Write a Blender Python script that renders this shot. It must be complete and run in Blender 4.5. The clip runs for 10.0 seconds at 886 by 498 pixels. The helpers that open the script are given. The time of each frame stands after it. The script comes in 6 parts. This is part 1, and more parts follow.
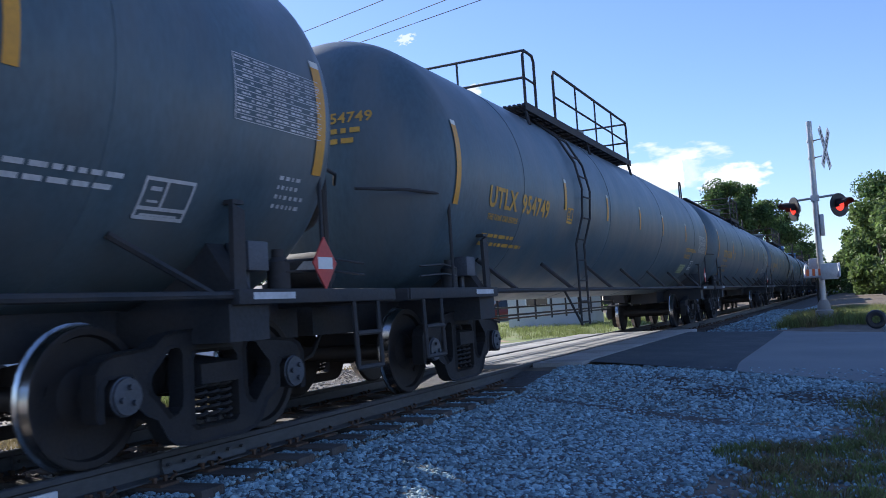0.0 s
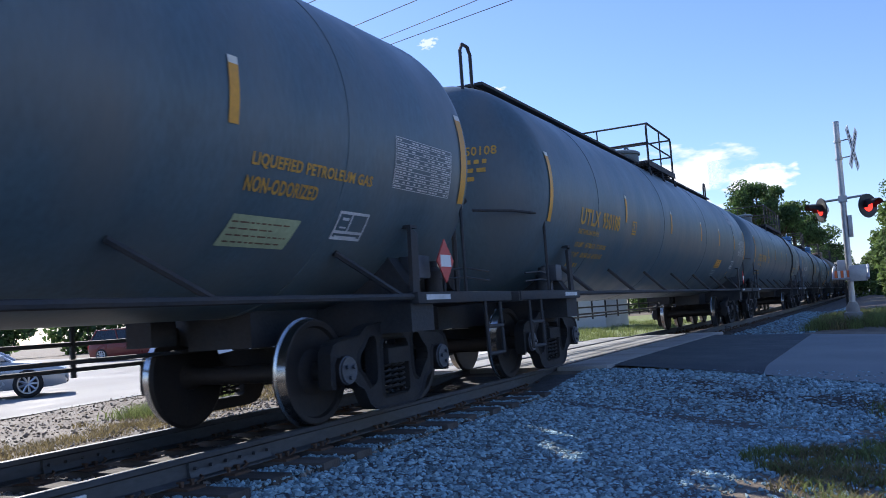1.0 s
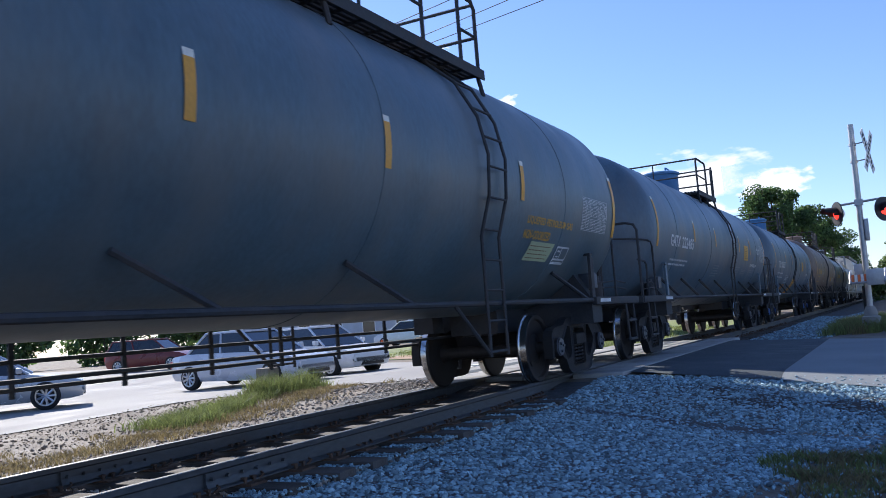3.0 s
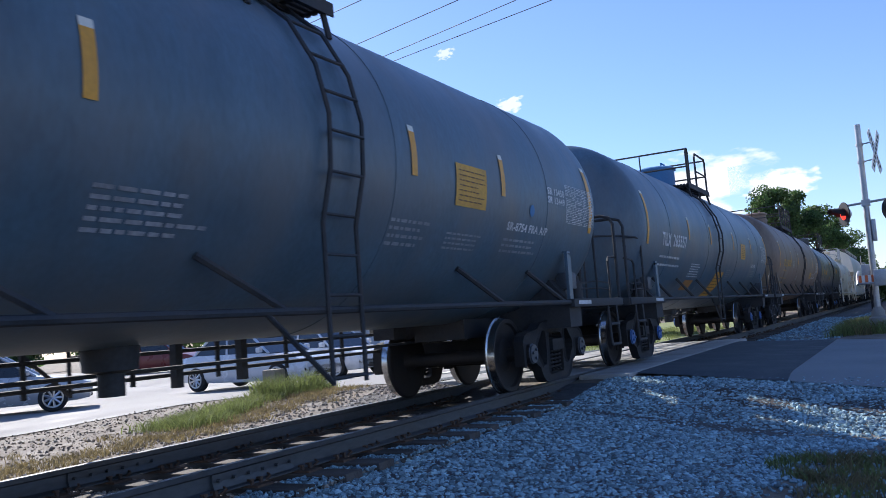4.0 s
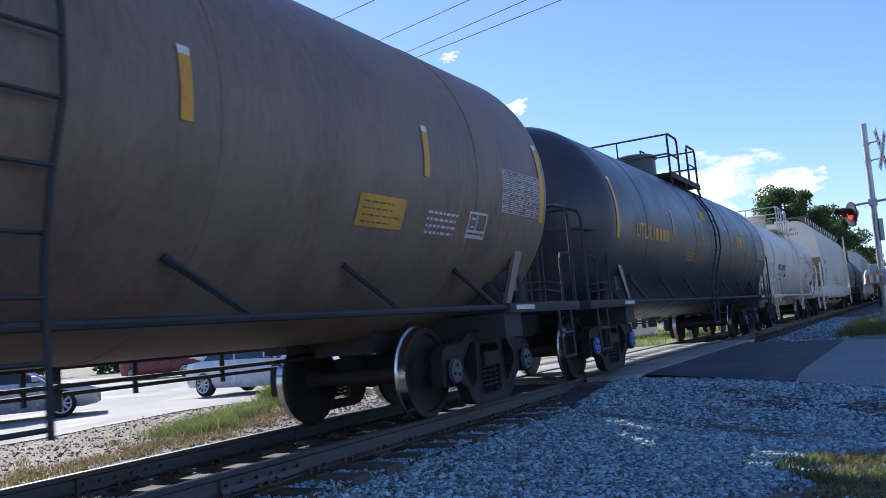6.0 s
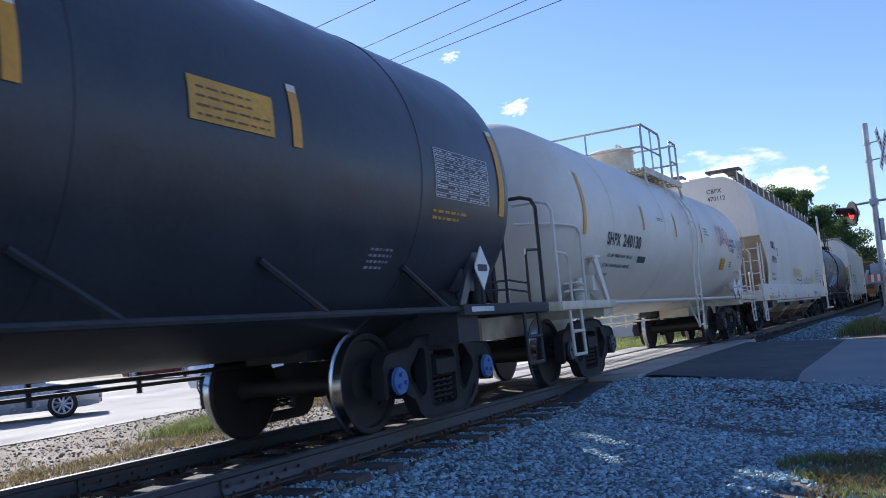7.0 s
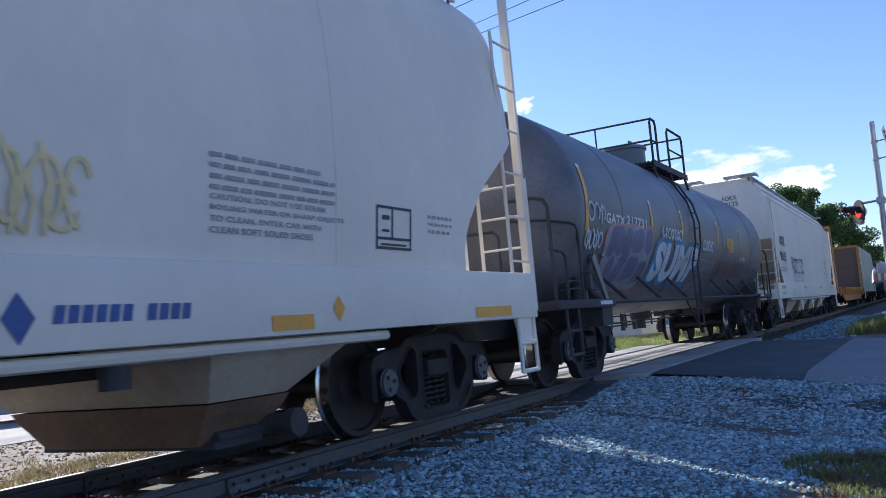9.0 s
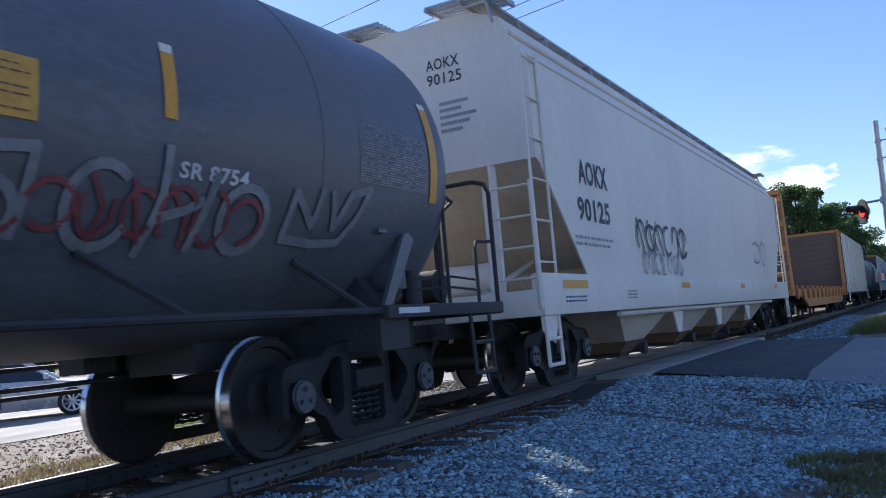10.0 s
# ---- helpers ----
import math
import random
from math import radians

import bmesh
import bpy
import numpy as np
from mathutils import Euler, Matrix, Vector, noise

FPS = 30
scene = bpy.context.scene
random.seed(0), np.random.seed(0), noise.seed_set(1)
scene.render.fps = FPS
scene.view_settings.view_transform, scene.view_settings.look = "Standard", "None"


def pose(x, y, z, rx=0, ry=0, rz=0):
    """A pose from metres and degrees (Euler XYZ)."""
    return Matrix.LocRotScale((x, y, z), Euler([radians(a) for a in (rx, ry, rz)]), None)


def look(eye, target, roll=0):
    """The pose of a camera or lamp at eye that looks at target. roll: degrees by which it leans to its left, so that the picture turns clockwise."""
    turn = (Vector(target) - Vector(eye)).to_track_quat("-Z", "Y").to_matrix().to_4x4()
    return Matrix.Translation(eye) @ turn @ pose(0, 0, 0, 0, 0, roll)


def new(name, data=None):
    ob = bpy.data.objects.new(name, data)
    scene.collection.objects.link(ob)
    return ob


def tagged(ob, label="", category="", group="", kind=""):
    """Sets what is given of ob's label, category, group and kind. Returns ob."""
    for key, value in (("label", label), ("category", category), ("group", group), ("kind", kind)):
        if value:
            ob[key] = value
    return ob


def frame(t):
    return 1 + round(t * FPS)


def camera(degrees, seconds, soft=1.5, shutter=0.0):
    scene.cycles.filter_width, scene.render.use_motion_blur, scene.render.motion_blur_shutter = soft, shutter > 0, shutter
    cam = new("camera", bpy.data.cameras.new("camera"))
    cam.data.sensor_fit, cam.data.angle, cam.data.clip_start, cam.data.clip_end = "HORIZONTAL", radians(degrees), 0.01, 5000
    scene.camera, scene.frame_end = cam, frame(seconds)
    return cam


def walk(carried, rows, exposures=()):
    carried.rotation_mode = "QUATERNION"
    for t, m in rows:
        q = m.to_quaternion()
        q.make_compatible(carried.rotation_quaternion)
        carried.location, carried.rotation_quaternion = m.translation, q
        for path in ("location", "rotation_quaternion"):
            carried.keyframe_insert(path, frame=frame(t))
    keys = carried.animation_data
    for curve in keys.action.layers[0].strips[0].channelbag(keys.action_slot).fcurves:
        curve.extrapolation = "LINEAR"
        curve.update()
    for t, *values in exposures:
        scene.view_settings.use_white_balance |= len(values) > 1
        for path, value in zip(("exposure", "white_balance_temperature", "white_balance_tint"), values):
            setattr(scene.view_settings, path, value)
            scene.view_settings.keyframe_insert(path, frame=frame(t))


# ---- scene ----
# camera: stands beside the track and turns slowly
EYE = 0.862
EXPO = 0.65
cam = camera(54.39, 10.0, soft=0.5, shutter=0.04)
ROWS = [(0, 25.33, 4.10, 3.66), (0.5, 26.72, 4.26, 3.87), (1, 26.92, 4.46, 3.90), (1.5, 27.07, 4.57, 3.94), (2, 27.36, 4.79, 4.16), (3.5, 28.09, 5.16, 4.53), (4, 28.28, 5.21, 4.56), (4.5, 28.41, 5.29, 4.70), (5, 28.56, 5.34, 4.81), (5.5, 28.67, 5.42, 4.94), (7, 28.80, 5.46, 5.06), (7.5, 28.88, 5.48, 5.11), (8, 28.94, 5.47, 5.12), (8.5, 29.02, 5.48, 5.12), (9, 29.17, 5.42, 5.06), (9.5, 29.26, 5.40, 4.99), (10, 29.35, 5.36, 4.97)]
walk(cam, [(t, pose(0, 0, EYE, 90 + p, r, y)) for t, y, p, r in ROWS], [(0, EXPO, 6000, 12), (10, EXPO, 6000, 12)])

# world: clear afternoon sky, sun beyond the train
SUN_AZ, SUN_EL = 62.0, 34.0          # degrees left of the track's direction, degrees up
world = bpy.data.worlds.new("sky")
scene.world = world
world.use_nodes = True
wn = world.node_tree.nodes
sky = wn.new("ShaderNodeTexSky")
sky.sky_type, sky.sun_disc = "NISHITA", False
sky.sun_elevation, sky.sun_rotation = radians(SUN_EL), radians(-SUN_AZ)
sky.air_density, sky.dust_density, sky.ozone_density = 1.0, 0.2, 4.5
wn["Background"].inputs["Strength"].default_value = 0.11
air = wn.new("ShaderNodeMix")      # the camera's rendering of blue
air.data_type, air.blend_type = "RGBA", "MULTIPLY"
air.inputs["Factor"].default_value, air.inputs["B"].default_value = 1.0, (0.985, 0.95, 1.085, 1)
world.node_tree.links.new(sky.outputs[0], air.inputs["A"])
world.node_tree.links.new(air.outputs["Result"], wn["Background"].inputs["Color"])
lamp = bpy.data.lights.new("sun", "SUN")
lamp.energy, lamp.angle, lamp.color = 5.0, radians(0.6), (1.0, 0.92, 0.80)
sun = new("sun", lamp)
sd = Vector((-math.sin(radians(SUN_AZ)) * math.cos(radians(SUN_EL)), math.cos(radians(SUN_AZ)) * math.cos(radians(SUN_EL)), math.sin(radians(SUN_EL))))
sun.matrix_world = look(sd * 50, (0, 0, 0))


# ---- materials ----
def mat(name, color, rough=0.6, metal=0.0, var=0.25, scale=2.0, fine=40.0, bump=0.15, dirt=None, amount=0.5, dscale=0.8, stretch=(1, 1, 1), rand=0.0, island=0.0, spec=0.5, glow=0.0, dent=0.0, thin=0.0):
    """Paint or mineral: two scales of variation, fine relief, patches of dirt."""
    m = bpy.data.materials.new(name)
    m.use_nodes = True
    n, l = m.node_tree.nodes, m.node_tree.links
    b = n["Principled BSDF"]
    b.inputs["Metallic"].default_value = metal
    b.inputs["Specular IOR Level"].default_value = spec
    tc, mp = n.new("ShaderNodeTexCoord"), n.new("ShaderNodeMapping")
    mp.inputs["Scale"].default_value = stretch
    l.new(tc.outputs["Object"], mp.inputs["Vector"])

    def tex(s, detail=6):
        t = n.new("ShaderNodeTexNoise")
        t.inputs["Scale"].default_value, t.inputs["Detail"].default_value = s, detail
        l.new(mp.outputs[0], t.inputs["Vector"])
        return t.outputs["Fac"]

    def span(src, lo, hi, a=0.3, z=0.7):
        r = n.new("ShaderNodeMapRange")
        for k, v in zip(("From Min", "From Max", "To Min", "To Max"), (a, z, lo, hi)):
            r.inputs[k].default_value = v
        l.new(src, r.inputs["Value"])
        return r.outputs[0]

    def times(a, b2):
        x = n.new("ShaderNodeMath")
        x.operation = "MULTIPLY"
        l.new(a, x.inputs[0]), l.new(b2, x.inputs[1])
        return x.outputs[0]
    big, small = tex(scale), tex(fine, 4)
    f = times(span(big, 1 - var, 1 + var), span(small, 1 - var * 0.6, 1 + var * 0.6))
    if rand:
        oi = n.new("ShaderNodeObjectInfo")
        f = times(f, span(oi.outputs["Random"], 1 - rand, 1 + rand, 0, 1))
    if island:
        gi = n.new("ShaderNodeNewGeometry")
        f = times(f, span(gi.outputs["Random Per Island"], 1 - island, 1 + island, 0, 1))
    mul = n.new("ShaderNodeVectorMath")
    mul.operation = "SCALE"
    mul.inputs[0].default_value = color
    l.new(f, mul.inputs["Scale"])
    out = mul.outputs[0]
    if dirt:
        mx = n.new("ShaderNodeMix")
        mx.data_type = "RGBA"
        l.new(span(tex(dscale, 8), 0, amount, 0.42, 0.68), mx.inputs["Factor"])
        l.new(out, mx.inputs["A"])
        mx.inputs["B"].default_value = (*dirt, 1)
        out = mx.outputs["Result"]
    l.new(out, b.inputs["Base Color"])
    l.new(span(big, rough * 0.8, min(1, rough * 1.2)), b.inputs["Roughness"])
    if bump:
        bp = n.new("ShaderNodeBump")
        bp.inputs["Strength"].default_value, bp.inputs["Distance"].default_value = bump, 0.02
        l.new(small, bp.inputs["Height"])
        l.new(bp.outputs[0], b.inputs["Normal"])
        if dent:
            b2 = n.new("ShaderNodeBump")
            b2.inputs["Strength"].default_value, b2.inputs["Distance"].default_value = dent, 0.05
            l.new(tex(1.3, 3), b2.inputs["Height"])
            l.new(b2.outputs[0], bp.inputs["Normal"])
    if thin:
        tl, mxs = n.new("ShaderNodeBsdfTranslucent"), n.new("ShaderNodeMixShader")
        mxs.inputs[0].default_value = thin
        l.new(out, tl.inputs["Color"])
        l.new(b.outputs[0], mxs.inputs[1]), l.new(tl.outputs[0], mxs.inputs[2])
        l.new(mxs.outputs[0], n["Material Output"].inputs["Surface"])
    if glow:
        b.inputs["Emission Color"].default_value = (*color, 1)
        b.inputs["Emission Strength"].default_value = glow
    return m


M = {
    "black": mat("tank_black", (0.085, 0.130, 0.158), 0.42, var=0.2, fine=25, bump=0.05, dent=0.22, dirt=(0.145, 0.155, 0.155), amount=0.7, dscale=1.6, stretch=(1, 0.9, 0.35)),
    "jet": mat("tank_jet_black", (0.045, 0.051, 0.062), 0.35, var=0.2, fine=25, bump=0.05, dent=0.22, dirt=(0.05, 0.05, 0.05), amount=0.3),
    "slate": mat("tank_slate", (0.085, 0.135, 0.178), 0.42, var=0.2, fine=25, bump=0.05, dent=0.22, dirt=(0.13, 0.14, 0.15), amount=0.8, dscale=1.6, stretch=(1, 0.9, 0.35)),
    "rusty": mat("tank_rusty", (0.20, 0.135, 0.10), 0.5, var=0.3, fine=20, bump=0.05, dent=0.22, dirt=(0.24, 0.19, 0.13), amount=0.8, dscale=1.6, stretch=(1, 0.9, 0.35)),
    "dusty": mat("tank_dusty", (0.115, 0.125, 0.145), 0.45, var=0.25, fine=25, bump=0.05, dent=0.22, dirt=(0.15, 0.135, 0.125), amount=0.8, dscale=1.6, stretch=(1, 0.3, 1)),
    "white": mat("car_white", (0.77, 0.72, 0.62), 0.45, var=0.05, fine=15, bump=0.05, dent=0.22, dirt=(0.50, 0.45, 0.37), amount=0.45, stretch=(1, 0.5, 0.6)),
    "offwhite": mat("hopper_white", (0.76, 0.71, 0.62), 0.5, var=0.05, fine=15, bump=0.05, dent=0.22, dirt=(0.56, 0.52, 0.46), amount=0.4, stretch=(1, 0.6, 0.4)),
    "tan": mat("hopper_tan", (0.62, 0.54, 0.42), 0.6, var=0.15, fine=18, bump=0.06, dirt=(0.28, 0.20, 0.13), amount=0.55, dscale=2),
    "cream": mat("dome_cream", (0.68, 0.62, 0.47), 0.5, var=0.1, fine=20, bump=0.04, dirt=(0.40, 0.28, 0.16), amount=0.5, dscale=3),
    "blue": mat("dome_blue", (0.045, 0.19, 0.42), 0.5, var=0.15, fine=20, bump=0.03, dirt=(0.05, 0.10, 0.17), amount=0.4),
    "frame": mat("underframe", (0.034, 0.038, 0.044), 0.75, var=0.35, fine=30, bump=0.15, dirt=(0.075, 0.06, 0.05), amount=0.6, dscale=2),
    "truck": mat("truck_iron", (0.018, 0.018, 0.020), 0.8, var=0.35, fine=40, bump=0.2, dirt=(0.042, 0.034, 0.028), amount=0.6, dscale=3),
    "wheel": mat("wheel_iron", (0.034, 0.030, 0.029), 0.65, 0.3, var=0.3, fine=40, bump=0.1, dirt=(0.06, 0.045, 0.035), amount=0.5, dscale=4),
    "tread": mat("wheel_tread", (0.55, 0.55, 0.55), 0.22, 1.0, var=0.1, fine=30, bump=0.02),
    "cap_blue": mat("bearing_cap_blue", (0.07, 0.17, 0.42), 0.5, var=0.2, fine=60, bump=0.05),
    "cap": mat("bearing_cap", (0.10, 0.11, 0.13), 0.55, 0.3, var=0.3, fine=60, bump=0.05),
    "outlet": mat("rusty_outlet", (0.20, 0.12, 0.07), 0.75, var=0.25, fine=20, bump=0.2, dirt=(0.09, 0.06, 0.045), amount=0.6),
    "yellow": mat("mark_yellow", (0.62, 0.34, 0.06), 0.6, var=0.2, fine=30, bump=0.02),
    "stripe": mat("stripe_yellow", (0.70, 0.33, 0.03), 0.45, var=0.12, fine=30, bump=0.02),
    "stripe_white": mat("stripe_white", (0.75, 0.72, 0.62), 0.45, var=0.12, fine=30, bump=0.02),
    "mark": mat("mark_white", (0.62, 0.63, 0.64), 0.6, var=0.2, fine=30, bump=0.02),
    "mark_grey": mat("mark_grey", (0.30, 0.31, 0.33), 0.6, var=0.3, fine=30, bump=0.02),
    "ink": mat("mark_dark", (0.045, 0.05, 0.065), 0.6, var=0.25, fine=30, bump=0.02),
    "navy": mat("mark_blue", (0.05, 0.10, 0.28), 0.6, var=0.2, fine=30, bump=0.02),
    "red": mat("mark_red", (0.55, 0.06, 0.05), 0.5, var=0.15, fine=30, bump=0.02),
    "orange": mat("bulkhead_orange", (0.46, 0.20, 0.045), 0.6, var=0.2, fine=20, bump=0.06, dirt=(0.20, 0.09, 0.04), amount=0.6, dscale=2),
    "brown": mat("boxcar_brown", (0.095, 0.066, 0.055), 0.7, var=0.25, fine=20, bump=0.06, dirt=(0.16, 0.11, 0.08), amount=0.5),
    "rail": mat("rail_side", (0.075, 0.078, 0.082), 0.55, 0.3, var=0.3, fine=30, bump=0.15, dirt=(0.085, 0.07, 0.058), amount=0.5, dscale=3, stretch=(1, 0.3, 1)),
    "railtop": mat("rail_head", (0.60, 0.60, 0.60), 0.2, 1.0, var=0.1, fine=20, bump=0.02, stretch=(1, 0.1, 1)),
    "tie": mat("tie_wood", (0.060, 0.048, 0.040), 0.9, var=0.4, scale=4, fine=40, bump=0.5, dirt=(0.13, 0.12, 0.11), amount=0.6, dscale=3, stretch=(0.3, 1.6, 1), rand=0.4),
    "plate": mat("tie_plate_rust", (0.11, 0.065, 0.042), 0.8, 0.2, var=0.35, fine=40, bump=0.2),
    "stone": mat("ballast_stone", (0.255, 0.36, 0.40), 0.85, var=0.25, scale=12, fine=90, bump=0.25, island=0.6),
    "stone_brown": mat("ballast_stone_dusty", (0.30, 0.265, 0.225), 0.9, var=0.3, scale=12, fine=90, bump=0.25, island=0.6),
    "clod": mat("soil_clod", (0.19, 0.15, 0.112), 0.95, var=0.3, scale=10, fine=80, bump=0.3, island=0.5),
    "ballast": mat("ballast_bed", (0.085, 0.085, 0.09), 0.95, var=0.4, scale=9, fine=60, bump=0.9, dirt=(0.10, 0.085, 0.07), amount=0.6),
    "soil": mat("soil", (0.125, 0.098, 0.072), 0.95, var=0.4, scale=2.5, fine=22, bump=1.0, dirt=(0.23, 0.19, 0.145), amount=0.8, dscale=1.6),
    "mud": mat("dark_mud", (0.045, 0.038, 0.033), 0.9, var=0.4, scale=5, fine=40, bump=0.8),
    "clay": mat("red_clay", (0.40, 0.25, 0.155), 0.95, var=0.25, scale=2, fine=20, bump=0.6, dirt=(0.30, 0.22, 0.15), amount=0.6),
    "asphalt": mat("asphalt", (0.038, 0.053, 0.063), 0.85, var=0.2, scale=1.5, fine=120, bump=0.35, dirt=(0.068, 0.078, 0.085), amount=0.4),
    "oldroad": mat("old_asphalt", (0.185, 0.205, 0.215), 0.9, var=0.15, scale=1.0, fine=90, bump=0.3, dirt=(0.28, 0.30, 0.305), amount=0.5, dscale=0.3),
    "street": mat("street_pale", (0.31, 0.30, 0.285), 0.9, var=0.12, scale=1.0, fine=90, bump=0.3, dirt=(0.22, 0.21, 0.195), amount=0.6, dscale=0.25, stretch=(1, 0.4, 1)),
    "concrete": mat("crossing_concrete", (0.33, 0.325, 0.31), 0.85, var=0.2, scale=3, fine=70, bump=0.25, dirt=(0.16, 0.15, 0.14), amount=0.6, dscale=1.5, rand=0.15),
    "grass": mat("grass", (0.19, 0.225, 0.075), 0.7, var=0.3, scale=3, fine=30, bump=0.0, thin=0.45, island=0.45),
    "straw": mat("dry_grass", (0.22, 0.175, 0.085), 0.8, var=0.3, scale=3, fine=30, bump=0.0, thin=0.45, island=0.4),
    "turf": mat("turf", (0.17, 0.215, 0.06), 0.9, var=0.35, scale=2, fine=30, bump=0.6, dirt=(0.22, 0.19, 0.09), amount=0.6, dscale=0.6),
    "leaf": mat("leaf", (0.085, 0.145, 0.045), 0.6, var=0.3, scale=0.6, fine=4, bump=0.0, thin=0.45, island=0.5),
    "leaf_light": mat("leaf_light", (0.135, 0.20, 0.06), 0.6, var=0.3, scale=0.6, fine=4, bump=0.0, thin=0.45, island=0.5),
    "bark": mat("bark", (0.10, 0.075, 0.055), 0.9, var=0.35, scale=3, fine=25, bump=0.7, stretch=(1, 1, 0.2)),
    "galv": mat("galvanised_steel", (0.40, 0.41, 0.42), 0.45, 0.6, var=0.15, scale=6, fine=40, bump=0.06),
    "signal_black": mat("signal_black", (0.02, 0.02, 0.022), 0.5, var=0.2, fine=40, bump=0.05),
    "lens": mat("signal_red_lens", (1.0, 0.05, 0.03), 0.3, var=0.05, glow=1.1),
    "lens_dim": mat("signal_red_lens_unlit", (0.30, 0.02, 0.02), 0.2, var=0.1),
    "paper": mat("sign_white", (0.78, 0.78, 0.76), 0.5, var=0.06, fine=30, bump=0.02),
    "hazard": mat("gate_orange", (0.75, 0.17, 0.05), 0.5, var=0.1, fine=30, bump=0.02),
    "wood": mat("weathered_wood", (0.30, 0.25, 0.19), 0.9, var=0.3, scale=3, fine=35, bump=0.4, stretch=(1, 1, 0.25)),
    "wire": mat("wire", (0.02, 0.02, 0.02), 0.7, var=0.1, bump=0),
    "carwhite": mat("auto_white", (0.78, 0.79, 0.80), 0.25, var=0.03, fine=10, bump=0.0),
    "carsilver": mat("auto_silver", (0.48, 0.50, 0.53), 0.28, 0.4, var=0.03, fine=10, bump=0.0),
    "carpale": mat("auto_pale_blue", (0.55, 0.59, 0.66), 0.25, 0.1, var=0.03, fine=10, bump=0.0),
    "carred": mat("auto_dark_red", (0.16, 0.03, 0.025), 0.3, var=0.05, fine=10, bump=0.0),
    "cardark": mat("auto_dark_blue", (0.03, 0.045, 0.075), 0.3, var=0.05, fine=10, bump=0.0),
    "glass": mat("auto_glass", (0.02, 0.025, 0.03), 0.06, var=0.1, bump=0.0, spec=0.8),
    "tyre": mat("tyre", (0.022, 0.022, 0.023), 0.85, var=0.2, fine=60, bump=0.2),
    "alloy": mat("alloy_rim", (0.5, 0.5, 0.52), 0.3, 0.9, var=0.1, bump=0.02),
    "lamp_clear": mat("headlamp", (0.7, 0.7, 0.72), 0.15, var=0.05, bump=0.0),
    "cone": mat("traffic_cone", (0.75, 0.13, 0.03), 0.5, var=0.1, bump=0.02),
    "wall": mat("building_wall", (0.55, 0.56, 0.57), 0.8, var=0.1, scale=1, fine=20, bump=0.1, dirt=(0.40, 0.39, 0.38), amount=0.4, dscale=0.3),
    "roof": mat("building_roof", (0.16, 0.15, 0.15), 0.8, var=0.2, scale=1, fine=20, bump=0.2),
}


# ---- mesh helpers ----
def box(bm, x0, x1, y0, y1, z0, z1):
    v = [bm.verts.new((x, y, z)) for x in (x0, x1) for y in (y0, y1) for z in (z0, z1)]
    for q in ((0, 1, 3, 2), (4, 6, 7, 5), (0, 4, 5, 1), (2, 3, 7, 6), (0, 2, 6, 4), (1, 5, 7, 3)):
        bm.faces.new([v[i] for i in q])
    return v


def rbox(bm, x0, x1, y0, y1, z0, z1, r):
    """A box with bevelled edges."""
    v = box(bm, x0, x1, y0, y1, z0, z1)
    edges = {e for a in v for e in a.link_edges}
    bmesh.ops.bevel(bm, geom=list(edges), offset=r, segments=2, affect="EDGES", profile=0.6)


def prism(bm, pts, axis, a, b):
    """Outline pts, counted about axis, drawn from a to b along it."""
    def at(p, w):
        return {"x": (w, p[0], p[1]), "y": (p[0], w, p[1]), "z": (p[0], p[1], w)}[axis]
    lo, hi = [bm.verts.new(at(p, a)) for p in pts], [bm.verts.new(at(p, b)) for p in pts]
    n = len(pts)
    bm.faces.new(lo[::-1]), bm.faces.new(hi)
    for i in range(n):
        bm.faces.new((lo[i], lo[(i + 1) % n], hi[(i + 1) % n], hi[i]))


def tube(bm, pts, r, seg=8, closed=False):
    """A round bar along a chain of points."""
    pts = [Vector(p) for p in pts]
    rings, up = [], None
    for i, p in enumerate(pts):
        a = pts[i - 1] if i or closed else p
        c = pts[(i + 1) % len(pts)] if i < len(pts) - 1 or closed else p
        d = (c - a).normalized()
        if up is None:
            up = d.orthogonal().normalized()
        up = (up - d * up.dot(d))
        up = up.normalized() if up.length > 1e-6 else d.orthogonal().normalized()
        side = d.cross(up)
        rings.append([bm.verts.new(p + (up * math.cos(k * math.tau / seg) + side * math.sin(k * math.tau / seg)) * r) for k in range(seg)])
    for i in range(len(rings) - (0 if closed else 1)):
        a, c = rings[i], rings[(i + 1) % len(rings)]
        for k in range(seg):
            bm.faces.new((a[k], a[(k + 1) % seg], c[(k + 1) % seg], c[k]))
    if not closed:
        bm.faces.new(rings[0][::-1]), bm.faces.new(rings[-1])


def lathe(bm, prof, axis="y", at=(0, 0, 0), seg=32, slots=None):
    """Turns a profile of (along, radius) about an axis through at."""
    rings = []
    for w, r in prof:
        ring = []
        for k in range(seg):
            c, s = r * math.cos(k * math.tau / seg), r * math.sin(k * math.tau / seg)
            p = {"x": (w, c, s), "y": (s, w, c), "z": (c, s, w)}[axis]
            ring.append(bm.verts.new((p[0] + at[0], p[1] + at[1], p[2] + at[2])))
        rings.append(ring)
    for i in range(len(rings) - 1):
        for k in range(seg):
            f = bm.faces.new((rings[i][k], rings[i][(k + 1) % seg], rings[i + 1][(k + 1) % seg], rings[i + 1][k]))
            if slots:
                f.material_index = slots[i]
    for ring in (rings[0], rings[-1]):
        if prof[0][1] > 1e-4:
            bm.faces.new(ring)
    bmesh.ops.recalc_face_normals(bm, faces=bm.faces[:])


